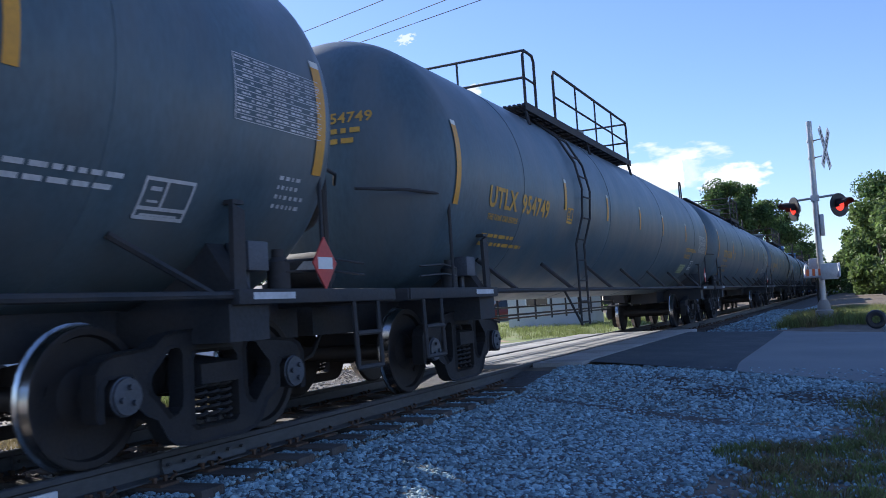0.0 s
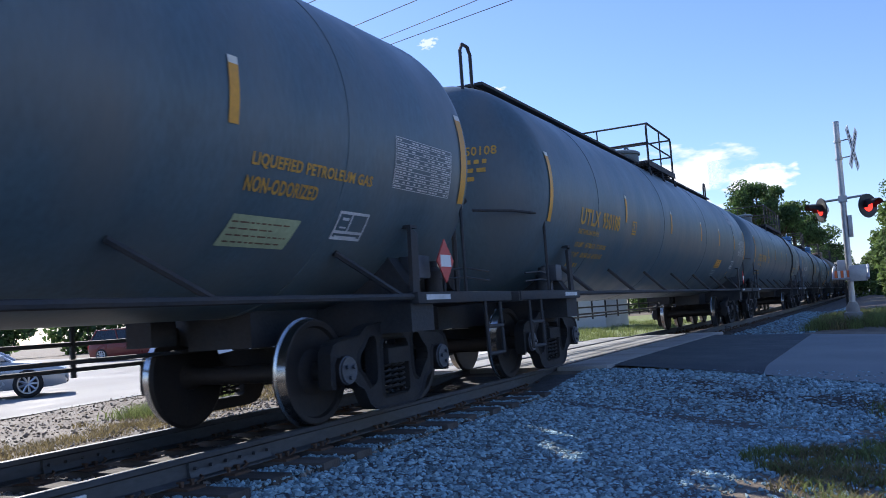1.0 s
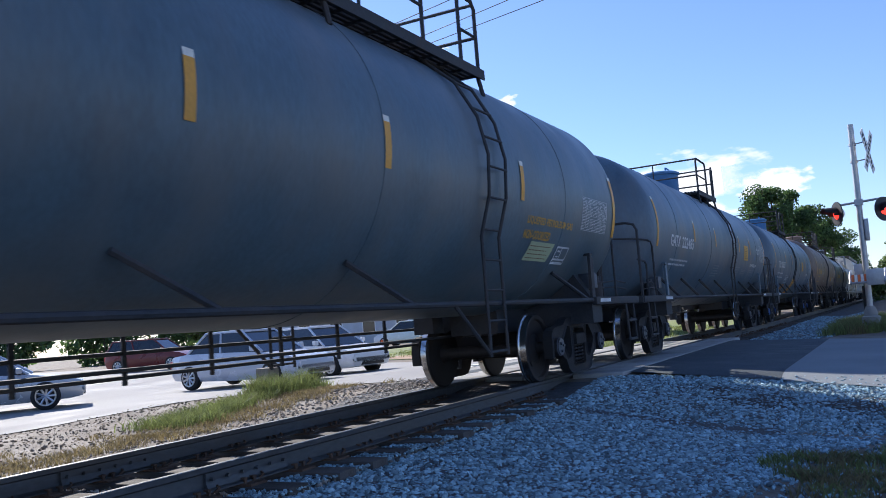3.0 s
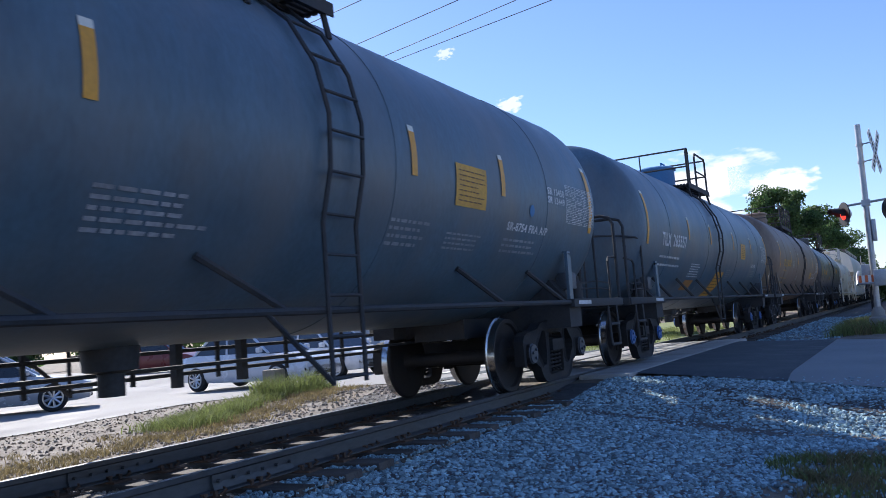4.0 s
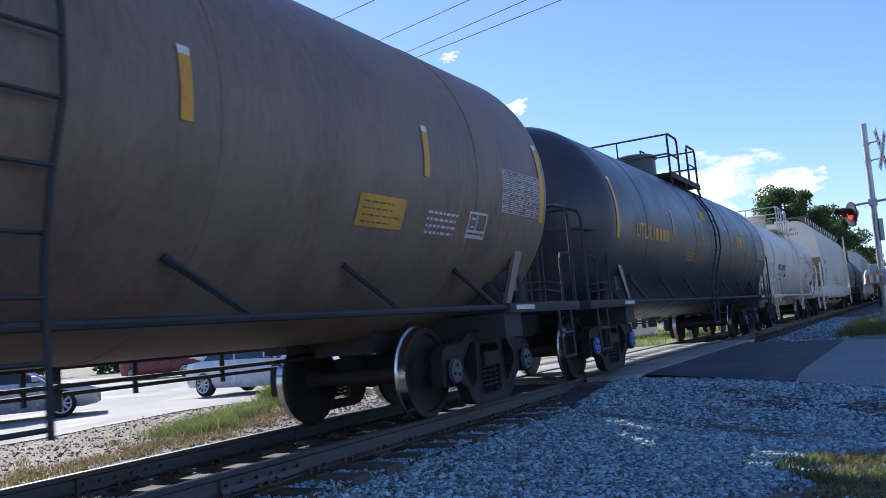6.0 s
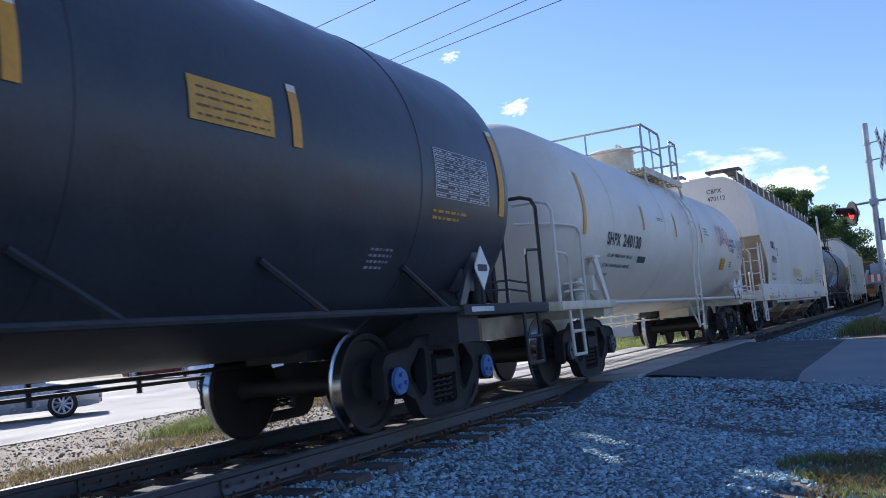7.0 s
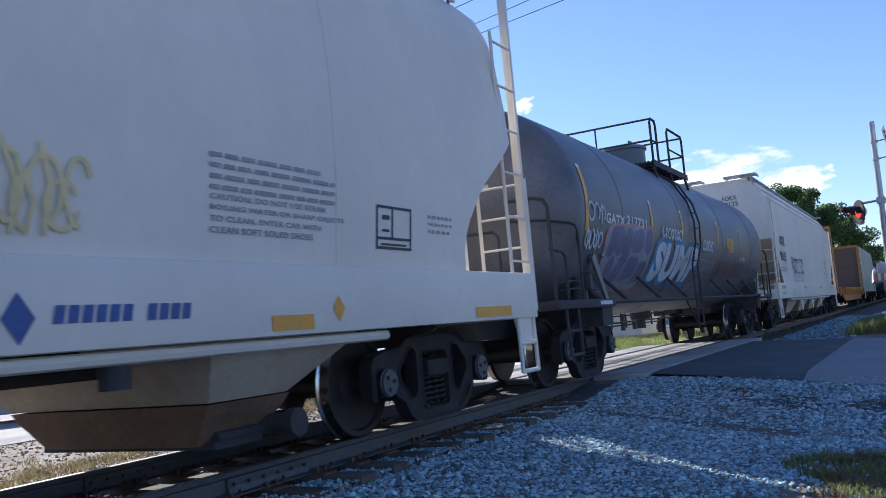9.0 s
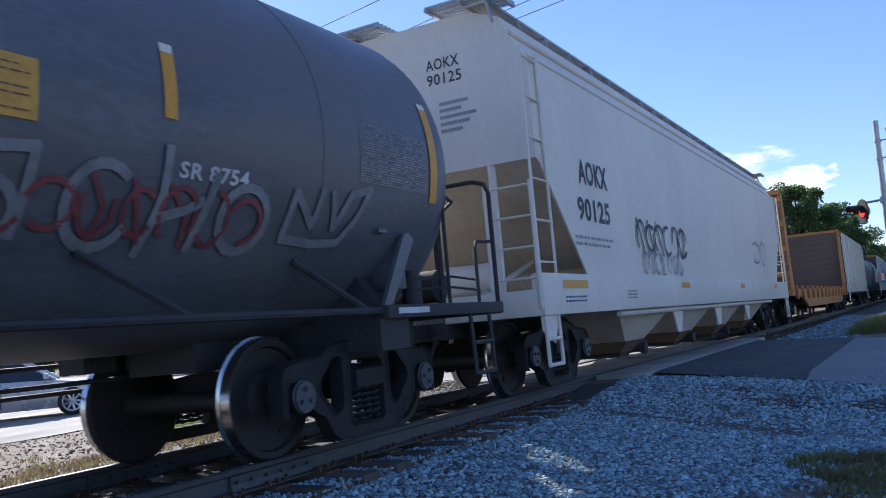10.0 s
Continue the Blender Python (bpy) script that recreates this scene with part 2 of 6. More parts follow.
def finish(name, bm, mats, smooth=0.6):
    me = bpy.data.meshes.new(name)
    bmesh.ops.recalc_face_normals(bm, faces=bm.faces[:])
    bm.to_mesh(me)
    bm.free()
    for m in mats if isinstance(mats, (list, tuple)) else [mats]:
        me.materials.append(m)
    if smooth:
        me.polygons.foreach_set("use_smooth", [True] * len(me.polygons))
        me.set_sharp_from_angle(angle=smooth)
    return me


def part(name, bm, mats, parent=None, label="", smooth=0.6):
    """One mesh object under a thing or a part."""
    ob = new(name, finish(name, bm, mats, smooth) if isinstance(bm, bmesh.types.BMesh) else bm)
    ob.parent = parent
    return tagged(ob, label=label) if label else ob


def bare(name, verts, faces, mats):
    """A large mesh straight from arrays."""
    me = bpy.data.meshes.new(name)
    me.from_pydata(verts, [], faces)
    for m in mats if isinstance(mats, (list, tuple)) else [mats]:
        me.materials.append(m)
    return me


def thing(name, label, category, group="", at=None):
    ob = new(name)
    if at is not None:
        ob.matrix_basis = at
    return tagged(ob, label, category, group)


def setting(ob, label=""):
    return tagged(ob, label=label, kind="structure")


# ---- the track and the ground ----
XC = -5.225                       # the track's middle; rail tops at z = 0
GAUGE = 0.7525
rng = np.random.default_rng(7)


def ramp(v, pts):
    return float(np.interp(v, [p[0] for p in pts], [p[1] for p in pts]))


def ground_z(x, y):
    """Height of the ground: ballast bed, its shoulders, the road's hump at the crossing, flat land beyond."""
    base = ramp(x, [(-60, -0.50), (-12, -0.39), (-8.6, -0.37), (-7.4, -0.38), (-6.75, -0.27), (-3.85, -0.27), (-2.9, -0.42), (-1.6, -0.60), (0.5, -0.74), (3, -0.80), (12, -0.7), (60, -0.4)])
    hump = ramp(x, [(-60, -0.50), (-16, -0.36), (-9, -0.14), (-6.9, -0.03), (-3.6, -0.05), (-1.4, -0.15), (0.5, -0.20), (5, -0.36), (60, -0.6)])
    beyond = ramp(x, [(-60, -0.30), (-12, -0.22), (-8.6, -0.32), (-7.4, -0.38), (-6.75, -0.27), (-3.85, -0.27), (-2.6, -0.36), (-1.6, -0.16), (-0.4, -0.06), (3, -0.1), (60, 0.2)])
    k = ramp(y, [(10.2, 0), (12.7, 1)])
    z = base * (1 - k) + hump * k
    k = ramp(y, [(21.5, 0), (24.5, 1)])
    return z * (1 - k) + beyond * k


def sheet(name, xs, ys, lift, m):
    xs, ys = list(xs), list(ys)
    verts = [(x, y, ground_z(x, y) + lift) for y in ys for x in xs]
    w = len(xs)
    faces = [(j * w + i, j * w + i + 1, (j + 1) * w + i + 1, (j + 1) * w + i) for j in range(len(ys) - 1) for i in range(w - 1)]
    me = bare(name, verts, faces, m)
    me.polygons.foreach_set("use_smooth", [True] * len(me.polygons))
    return new(name, me)


gx = np.concatenate([np.linspace(-900, -70, 12), np.linspace(-60, -13, 20), np.arange(-12, 3.01, 0.25), np.linspace(4, 60, 20), np.linspace(80, 900, 10)])
gy = np.concatenate([np.linspace(-300, -12, 10), np.arange(-8, 30.01, 0.4), np.linspace(32, 120, 25), np.linspace(150, 1600, 14)])
setting(sheet("ground", gx, gy, 0.0, M["soil"]), "dry brown soil with pale worn patches")
setting(sheet("ballast_bed", np.linspace(-8.0, -1.3, 28), np.concatenate([np.arange(-8, 12.4, 0.4)]), 0.012, M["ballast"]), "grey crushed stone bed under the track")
setting(sheet("ballast_bed_far", np.linspace(-8.0, -2.0, 24), np.concatenate([np.arange(24.0, 60, 1.0), np.linspace(60, 420, 40)]), 0.012, M["ballast"]), "grey crushed stone bed past the crossing")


def slab(name, near, far, lift, m, cols=14, rows=26):
    """A strip of paving between two edge lines, following the ground."""
    verts, faces = [], []
    xs = np.linspace(near[0][0], near[-1][0], cols)
    for j in range(rows + 1):
        for x in xs:
            y0, y1 = ramp(x, near), ramp(x, far)
            y = y0 + (y1 - y0) * j / rows
            verts.append((x, y, ground_z(x, y) + lift))
    for j in range(rows):
        for i in range(cols - 1):
            faces.append((j * cols + i, j * cols + i + 1, (j + 1) * cols + i + 1, (j + 1) * cols + i))
    me = bare(name, verts, faces, m)
    me.polygons.foreach_set("use_smooth", [True] * len(me.polygons))
    return new(name, me)


setting(slab("road", [(-3.62, 12.6), (-1.5, 12.25)], [(-3.62, 23.3), (-1.5, 21.6)], 0.03, M["asphalt"]), "dark newer asphalt of the level crossing")
setting(slab("road_middle", [(-7.4, 12.8), (-6.8, 12.8)], [(-7.4, 22.9), (-6.8, 22.9)], 0.026, M["asphalt"]), "dark asphalt beyond the rails")
setting(slab("road_old", [(-1.496, 12.25), (0.3, 11.8), (8, 10.6), (40, 6)], [(-1.496, 21.6), (0.6, 20.3), (8, 18.5), (40, 14)], 0.028, M["oldroad"], 50), "pale worn asphalt of the crossing road")
for x, y, rx, ry_ in ((-1.75, 11.35, 0.55, 0.32), (-0.55, 11.25, 0.5, 0.3), (-1.45, 10.2, 0.22, 0.16), (-2.3, 11.75, 0.4, 0.18)):
    n = 26
    pts = [(x + rx * math.cos(a) * (1 + 0.25 * math.sin(5 * a + x)), y + ry_ * math.sin(a) * (1 + 0.25 * math.sin(3 * a + y))) for a in np.linspace(0, math.tau, n + 1)[:-1]]
    verts = [(x, y, ground_z(x, y) + 0.022)] + [(a, b, ground_z(a, b) + 0.014) for a, b in pts]
    setting(new("mud_patch", bare("mud_patch", verts, [(0, 1 + i, 1 + (i + 1) % n) for i in range(n)], M["mud"])), "dark damp mud among the stones")
def drape(bm, lift, x0, x1, y0, y1, step=0.75):
    """Cuts a flat outline into small faces and lays it on the ground."""
    bmesh.ops.triangulate(bm, faces=bm.faces[:])
    for axis, lo, hi in ((0, x0, x1), (1, y0, y1)):
        for w in np.arange(lo, hi, step):
            co, no = [0, 0, 0], [0, 0, 0]
            co[axis], no[axis] = float(w), 1
            bmesh.ops.bisect_plane(bm, geom=bm.verts[:] + bm.edges[:] + bm.faces[:], plane_co=co, plane_no=no)
    for v in bm.verts:
        v.co.z = ground_z(v.co.x, v.co.y) + lift


# the street beyond the track, with the mouth of the crossing road
bm = bmesh.new()
edge = [(-7.396, 13.3), (-9.2, 14.3), (-11.2, 14.5), (-12.8, 13.4), (-13.5, 11), (-13.9, 5), (-14.2, -30), (-26, -30), (-26, 8), (-28, 22), (-60, 30), (-60, 44), (-30, 36), (-19, 26.5), (-13, 23.6), (-10, 22.9), (-7.396, 22.8)]
verts = [bm.verts.new((x, y, ground_z(x, y) + 0.03)) for x, y in edge]
bm.faces.new(verts)
drape(bm, 0.014, -29, -7.4, -30, 30)
setting(part("street", bm, M["street"]), "pale sunlit asphalt street beyond the track")
# worn white bar before the track
bm = bmesh.new()
for y0, y1 in ((16.2, 17.5), (17.8, 20.2)):
    box(bm, -8.9, -8.5, y0, y1, ground_z(-8.7, 17) + 0.02, ground_z(-8.7, 17) + 0.036)
setting(part("road_line", bm, M["stripe_white"]), "worn white stop line")

# rails
RAILP = [(-0.07, -0.175), (0.07, -0.175), (0.07, -0.165), (0.012, -0.145), (0.009, -0.05), (0.034, -0.036), (0.036, -0.006), (0.03, 0.0), (-0.03, 0.0), (-0.036, -0.006), (-0.034, -0.036), (-0.009, -0.05), (-0.012, -0.145), (-0.07, -0.165)]
for k in (-1, 1):
    bm = bmesh.new()
    prism(bm, [(XC + k * GAUGE + a, b) for a, b in RAILP], "y", -14, 420)
    for f in bm.faces:
        if abs(f.normal.z) > 0.9 and f.calc_center_median().z > -0.001:
            f.material_index = 1
    bm.normal_update()
    for f in bm.faces:
        f.material_index = 1 if f.normal.z > 0.9 and f.calc_center_median().z > -0.004 else 0
    rail = tagged(part("rail", bm, [M["rail"], M["railtop"]], smooth=0), "rusty steel rail with a polished head on wooden ties", "rail", "rails of the track")
    for y in (5.1, 28.8):
        for s in (-1, 1):
            bm = bmesh.new()
            prism(bm, [(XC + k * GAUGE + s * a, b) for a, b in ((0.014, -0.14), (0.05, -0.15), (0.034, -0.10), (0.036, -0.045), (0.014, -0.05))], "y", y - 0.45, y + 0.45)
            for j in range(6):
                tube(bm, [(XC + k * GAUGE + s * 0.02, y - 0.4 + 0.16 * j, -0.09), (XC + k * GAUGE + s * 0.065, y - 0.4 + 0.16 * j, -0.09)], 0.014, 6)
            part("joint_bar", bm, M["rail"], rail, "bolted joint bar", smooth=0)


def tie_mesh():
    bm = bmesh.new()
    rbox(bm, -1.3, 1.3, -0.115, 0.115, -0.17, 0.0, 0.012)
    return finish("tie", bm, M["tie"], 0.5)


def plate_mesh():
    bm = bmesh.new()
    for x in (0.0,):
        box(bm, x - 0.18, x + 0.18, -0.09, 0.09, 0.0, 0.018)
        for a, b in ((-0.09, 0.05), (-0.09, -0.05), (0.09, 0.05), (0.09, -0.05)):
            box(bm, x + a - 0.011, x + a + 0.011, b - 0.011, b + 0.011, 0.018, 0.045)
            box(bm, x + a - 0.02 - 0.01 * (1 if a > 0 else -1), x + a + 0.02 - 0.01 * (1 if a > 0 else -1), b - 0.018, b + 0.018, 0.045, 0.058)
        for s in (-1, 1):
            tube(bm, [(x + s * 0.075, 0.12, 0.02), (x + s * 0.1, 0.15, 0.05), (x + s * 0.06, 0.17, 0.06)], 0.011, 5)
    return finish("tie_plate", bm, M["plate"], 0)


tie_me, plate_me = tie_mesh(), plate_mesh()
y, i = -6.0, 0
while y < 62:
    if not 12.5 < y < 22.7:
        tie = new("tie", tie_me)
        tie.matrix_basis = pose(XC + rng.uniform(-0.05, 0.05), y, -0.192, rng.uniform(-1, 1), rng.uniform(-0.4, 0.4), rng.uniform(-1.2, 1.2))
        tagged(tie, "weathered dark wooden railway tie half sunk in stone", "railway tie", "ties of the track")
        if y < 40:
            for k in (-1, 1):
                part("tie_plate", plate_me, None, tie, "rusty plate with spikes").matrix_basis = pose(k * GAUGE, 0, 0)
    y += 0.53 + rng.uniform(-0.03, 0.03)
    i += 1
bm = bmesh.new()
while y < 300:
    box(bm, XC - 1.3, XC + 1.3, y - 0.115, y + 0.115, -0.30, -0.185)
    y += 0.53
tagged(part("far_ties", bm, M["tie"], smooth=0), "distant dark wooden railway ties", "railway tie", kind="stuff")

# concrete crossing panels
pan = setting(new("crossing_panels"), "grey concrete crossing panels between and beside the rails")
for x0, x1 in ((XC - GAUGE + 0.11, XC - 0.01), (XC + 0.01, XC + GAUGE - 0.11), (XC + GAUGE + 0.05, XC + GAUGE + 0.82), (XC - GAUGE - 0.82, XC - GAUGE - 0.05)):
    bm = bmesh.new()
    rbox(bm, x0, x1, 0.01, 2.08, -0.28, -0.008, 0.012)
    me = finish("panel", bm, M["concrete"], 0.5)
    for j in range(5):
        o = part("panel", me, None, pan)
        o.matrix_basis = pose(0, 12.35 + 2.1 * j, rng.uniform(-0.003, 0.003))


# a painted board against the near rail
bm = bmesh.new()
rbox(bm, XC + GAUGE + 0.075, XC + GAUGE + 0.10, 3.30, 3.72, -0.17, -0.06, 0.006)
g = tagged(part("rail_marker", bm, M["paper"]), "small white painted marker board against the rail", "marker board")
bm = bmesh.new()
for j in range(3):
    box(bm, XC + GAUGE + 0.1005, XC + GAUGE + 0.103, 3.36 + 0.11 * j, 3.43 + 0.11 * j, -0.15, -0.085)
part("marker_lettering", bm, M["ink"], g, smooth=0)


# ---- loose stones and grass ----
def icosa():
    t = (1 + 5 ** 0.5) / 2
    v = np.array([(-1, t, 0), (1, t, 0), (-1, -t, 0), (1, -t, 0), (0, -1, t), (0, 1, t), (0, -1, -t), (0, 1, -t), (t, 0, -1), (t, 0, 1), (-t, 0, -1), (-t, 0, 1)], float)
    f = np.array([(0, 11, 5), (0, 5, 1), (0, 1, 7), (0, 7, 10), (0, 10, 11), (1, 5, 9), (5, 11, 4), (11, 10, 2), (10, 7, 6), (7, 1, 8), (3, 9, 4), (3, 4, 2), (3, 2, 6), (3, 6, 8), (3, 8, 9), (4, 9, 5), (2, 4, 11), (6, 2, 10), (8, 6, 7), (9, 8, 1)])
    return v / np.linalg.norm(v[0]), f


def stones(name, places, sizes, label, m="stone"):
    """Angular stones, one island each."""
    v0, f0 = icosa()
    n, s = len(places), np.asarray(sizes)[:, None, None]
    turn = np.linalg.qr(rng.normal(size=(n, 3, 3)))[0]
    v = (v0[None] * rng.uniform(0.55, 1.2, (n, 12, 1)) * rng.uniform(0.40, 1.25, (n, 1, 3))) @ turn * s
    v[:, :, 2] *= 0.8
    p = np.asarray(places)[:, None, :].copy()
    p[:, :, 2] += s[:, :, 0] * 0.25
    fs = f0[None] + 12 * np.arange(n)[:, None, None]
    ob = new(name, bare(name, (v + p).reshape(-1, 3).tolist(), fs.reshape(-1, 3).tolist(), M[m]))
    return tagged(ob, label, "ballast", kind="stuff")


def strewn(n, x0, x1, y0, y1, keep=None):
    out = []
    while len(out) < n:
        x, y = rng.uniform(x0, x1), rng.uniform(y0, y1)
        if keep is None or rng.random() < keep(x, y):
            out.append((x, y, ground_z(x, y)))
    return out


def near_keep(x, y):
    edge = ramp(y, [(3, -1.5), (6, -1.3), (7.5, -1.0), (9, -0.7), (10.5, 0.1), (12.4, 0.7)])
    return 1.0 if x < edge - 0.5 else max(0.12, (edge - x) / 0.5)


pl = strewn(56000, -3.98, 0.6, 3.2, 12.45, near_keep)
stones("ballast_stone", pl, 0.014 + 0.026 * rng.random(len(pl)) ** 2, "grey-blue angular crushed stones beside the track")
pl = [(x, y, -0.25) for x, y, _ in strewn(6500, XC - 1.35, XC + 1.3, 2.0, 12.3)]
stones("ballast_between_ties", pl, rng.uniform(0.018, 0.038, len(pl)), "dusty crushed stones between the ties", "stone_brown")
pl = strewn(9000, -9.6, XC - 1.3, 2.0, 13.8, lambda x, y: 1 if x > -8 else 0.25 if y > 9 else 0.1)
stones("ballast_beyond", pl, rng.uniform(0.014, 0.036, len(pl)), "sunlit dusty brown-grey crushed stones beyond the track", "stone_brown")
pl = strewn(5200, -13.6, -8.4, 3.6, 13.0)
stones("soil_clods", pl, 0.008 + 0.028 * rng.random(len(pl)) ** 3, "dry brown clods and pebbles on the soil", "clod")
pl = [(x, y, -0.222) for x, y, _ in strewn(5600, XC + GAUGE + 0.10, -3.93, 2.6, 12.3)]
stones("ballast_by_rail", pl, rng.uniform(0.012, 0.026, len(pl)), "grey crushed stones round the tie ends")
pl = strewn(2600, -3.98, -1.4, -4.0, 3.2)
stones("ballast_behind", pl, rng.uniform(0.025, 0.05, len(pl)), "grey crushed stones beside the near track")
pl = strewn(5200, -3.98, -1.5, 23.0, 52)
stones("ballast_past_crossing", pl, rng.uniform(0.03, 0.06, len(pl)), "grey crushed stones past the crossing")


def blades(name, spots, height, m, label, lean=0.5):
    """Grass: thin bent blades, two quads each."""
    vs, fs = [], []
    for x, y, z in spots:
        a, h, b = rng.uniform(0, math.tau), height * rng.uniform(0.45, 1.25), rng.uniform(0, math.tau)
        w = 0.004 + 0.004 * rng.random()
        dx, dy = math.cos(a) * w, math.sin(a) * w
        lx, ly = math.cos(b) * lean * h, math.sin(b) * lean * h
        i = len(vs)
        vs += [(x - dx, y - dy, z), (x + dx, y + dy, z), (x + lx * 0.3 + dx * 0.8, y + ly * 0.3 + dy * 0.8, z + h * 0.6), (x + lx * 0.3 - dx * 0.8, y + ly * 0.3 - dy * 0.8, z + h * 0.6), (x + lx, y + ly, z + h)]
        fs += [(i, i + 1, i + 2, i + 3), (i + 3, i + 2, i + 4)]
    return tagged(new(name, bare(name, vs, fs, m)), label, "grass", kind="stuff")


def clumps(n, per, x0, x1, y0, y1, r, keep=None):
    out = []
    for x, y, _ in strewn(n, x0, x1, y0, y1, keep):
        for _ in range(per):
            a, d = x + rng.normal() * r, y + rng.normal() * r
            out.append((a, d, ground_z(a, d) - 0.01))
    return out


def bank(x, y):
    edge = ramp(y, [(3, -1.5), (5.5, -1.3), (7.0, -1.15), (8.4, -1.2), (10.0, -0.5), (12.4, 0.9)]) + 0.35 * math.sin(2.1 * y) + 0.2 * math.sin(5 * x + y)
    return min(1, max(0, (x - edge) / 0.4))


blades("grass_bank", clumps(300, 55, -1.9, 1.6, 3.5, 11.3, 0.07, bank), 0.10, M["grass"], "short green grass beside the stones", 0.7)
blades("dry_grass_bank", clumps(300, 40, -2.2, 1.4, 3.5, 11.5, 0.08, bank), 0.10, M["straw"], "dry straw-coloured grass beside the stones", 0.9)
blades("grass_by_mast", clumps(420, 60, -1.7, 3.5, 23.2, 30, 0.12), 0.30, M["grass"], "tall green grass round the signal's foot", 0.5)
blades("dry_grass_by_mast", clumps(120, 40, -1.6, 3.5, 23.2, 32, 0.12), 0.32, M["straw"], "dry grass round the signal's foot", 0.5)
blades("grass_strip", clumps(120, 55, -11.5, -9.6, 9.6, 14.4, 0.10, lambda x, y: 1 if abs((x + 10.4) - (y - 11) * -0.12) < 0.5 else 0.06), 0.19, M["grass"], "yellow-green weeds between the track and the street", 0.7)
blades("dry_grass_strip", clumps(150, 45, -10.6, -8.5, 5.0, 14.0, 0.12, lambda x, y: 1 if abs(x + 9.2 + (y - 9) * 0.12) < 0.5 else 0.12), 0.09, M["straw"], "dry grass between the track and the street", 0.9)
blades("weeds", clumps(22, 60, -11.0, -10.2, 12.6, 14.0, 0.09), 0.40, M["grass"], "taller weeds round the wooden post", 0.6)
blades("litter", clumps(70, 5, -13.2, -8.4, 4.0, 12.0, 0.3), 0.05, M["straw"], "scattered dry stalks on bare soil", 3.0)


# ---- the train ----
SPEED = 18.19
WR, WB = 0.457, 1.78              # wheel radius, wheelbase of a truck
MOVERS, SPINNERS = [], []


def wheelset_mesh(cap):
    bm = bmesh.new()
    half = [(0.0, 0.085), (0.55, 0.085), (0.60, 0.11), (0.66, 0.13), (0.675, 0.30), (0.665, 0.39), (0.667, 0.455), (0.685, 0.482), (0.70, 0.482), (0.708, 0.462), (0.712, 0.457), (0.80, 0.452), (0.805, 0.44), (0.80, 0.40), (0.765, 0.385), (0.745, 0.20), (0.78, 0.14), (0.79, 0.085), (0.93, 0.085), (0.93, 0.125), (1.115, 0.125), (1.12, 0.115), (1.14, 0.115), (1.142, 0.0)]
    prof = [(-a, r) for a, r in half[::-1]] + half[1:]
    sl = []
    for (a, r), (b, q) in zip(prof, prof[1:]):
        sl.append(1 if min(r, q) > 0.445 and abs(a + b) / 2 > 0.70 else (2 if abs(a + b) / 2 > 1.11 else 0))
    lathe(bm, prof, "x", seg=36, slots=sl)
    for s in (-1, 1):
        for k in range(3):
            a = k * math.tau / 3
            tube(bm, [(s * 1.13, 0.06 * math.cos(a), 0.06 * math.sin(a)), (s * 1.165, 0.06 * math.cos(a), 0.06 * math.sin(a))], 0.02, 6)
    for f in bm.faces:
        if abs(f.calc_center_median().x) > 1.143:
            f.material_index = 2
    # pressed marks on the plate, uneven round the wheel
    for s in (-1, 1):
        box(bm, s * 0.76 - 0.012, s * 0.76 + 0.012, -0.03, 0.03, 0.27, 0.30)
    return finish("wheelset", bm, [M["wheel"], M["tread"], cap], 0.5)


def sideframe_mesh():
    """One casting: outline with two side windows and the spring opening cut through."""
    h = WB / 2
    half = [(0.0, 0.85), (0.30, 0.85), (0.50, 0.82), (h - 0.28, 0.75), (h + 0.06, 0.72), (h + 0.15, 0.68), (h + 0.20, 0.61), (h + 0.21, 0.36), (h + 0.19, 0.31), (h + 0.14, 0.31), (h + 0.14, 0.52), (h + 0.10, 0.57), (h - 0.10, 0.57), (h - 0.14, 0.52), (h - 0.14, 0.36), (h - 0.20, 0.31), (h - 0.30, 0.27), (0.50, 0.13), (0.42, 0.08), (0.30, 0.06)]
    outer = half + [(-a, b) for a, b in half[::-1] if a > 0]
    win = [(0.34, 0.68), (0.345, 0.40), (0.36, 0.33), (0.40, 0.29), (0.45, 0.28), (h - 0.33, 0.40), (h - 0.27, 0.45), (h - 0.25, 0.51), (h - 0.27, 0.57), (h - 0.33, 0.62), (0.46, 0.72), (0.40, 0.73), (0.36, 0.72)]
    mid = [(-0.20, 0.68), (-0.235, 0.64), (-0.235, 0.20), (-0.20, 0.17), (0.20, 0.17), (0.235, 0.20), (0.235, 0.64), (0.20, 0.68)]
    bm = bmesh.new()
    edges = []
    for loop in (outer, win, [(-a, b) for a, b in win], mid):
        vs = [bm.verts.new((0.955, a, b)) for a, b in loop]
        edges += [bm.edges.new((vs[i], vs[(i + 1) % len(vs)])) for i in range(len(vs))]
    bmesh.ops.triangle_fill(bm, edges=edges, use_beauty=True)
    r = bmesh.ops.extrude_face_region(bm, geom=bm.faces[:])
    bmesh.ops.translate(bm, verts=[v for v in r["geom"] if isinstance(v, bmesh.types.BMVert)], vec=(0.13, 0, 0))
    bm.normal_update()
    caps = [f for f in bm.faces if abs(f.normal.x) > 0.9 and f.calc_center_median().x > 1.05]
    bmesh.ops.inset_region(bm, faces=caps, thickness=0.022, depth=0.0, use_even_offset=True)
    bmesh.ops.translate(bm, verts=list({v for f in caps for v in f.verts}), vec=(-0.022, 0, 0))
    return finish("sideframe", bm, M["truck"], 0.5)


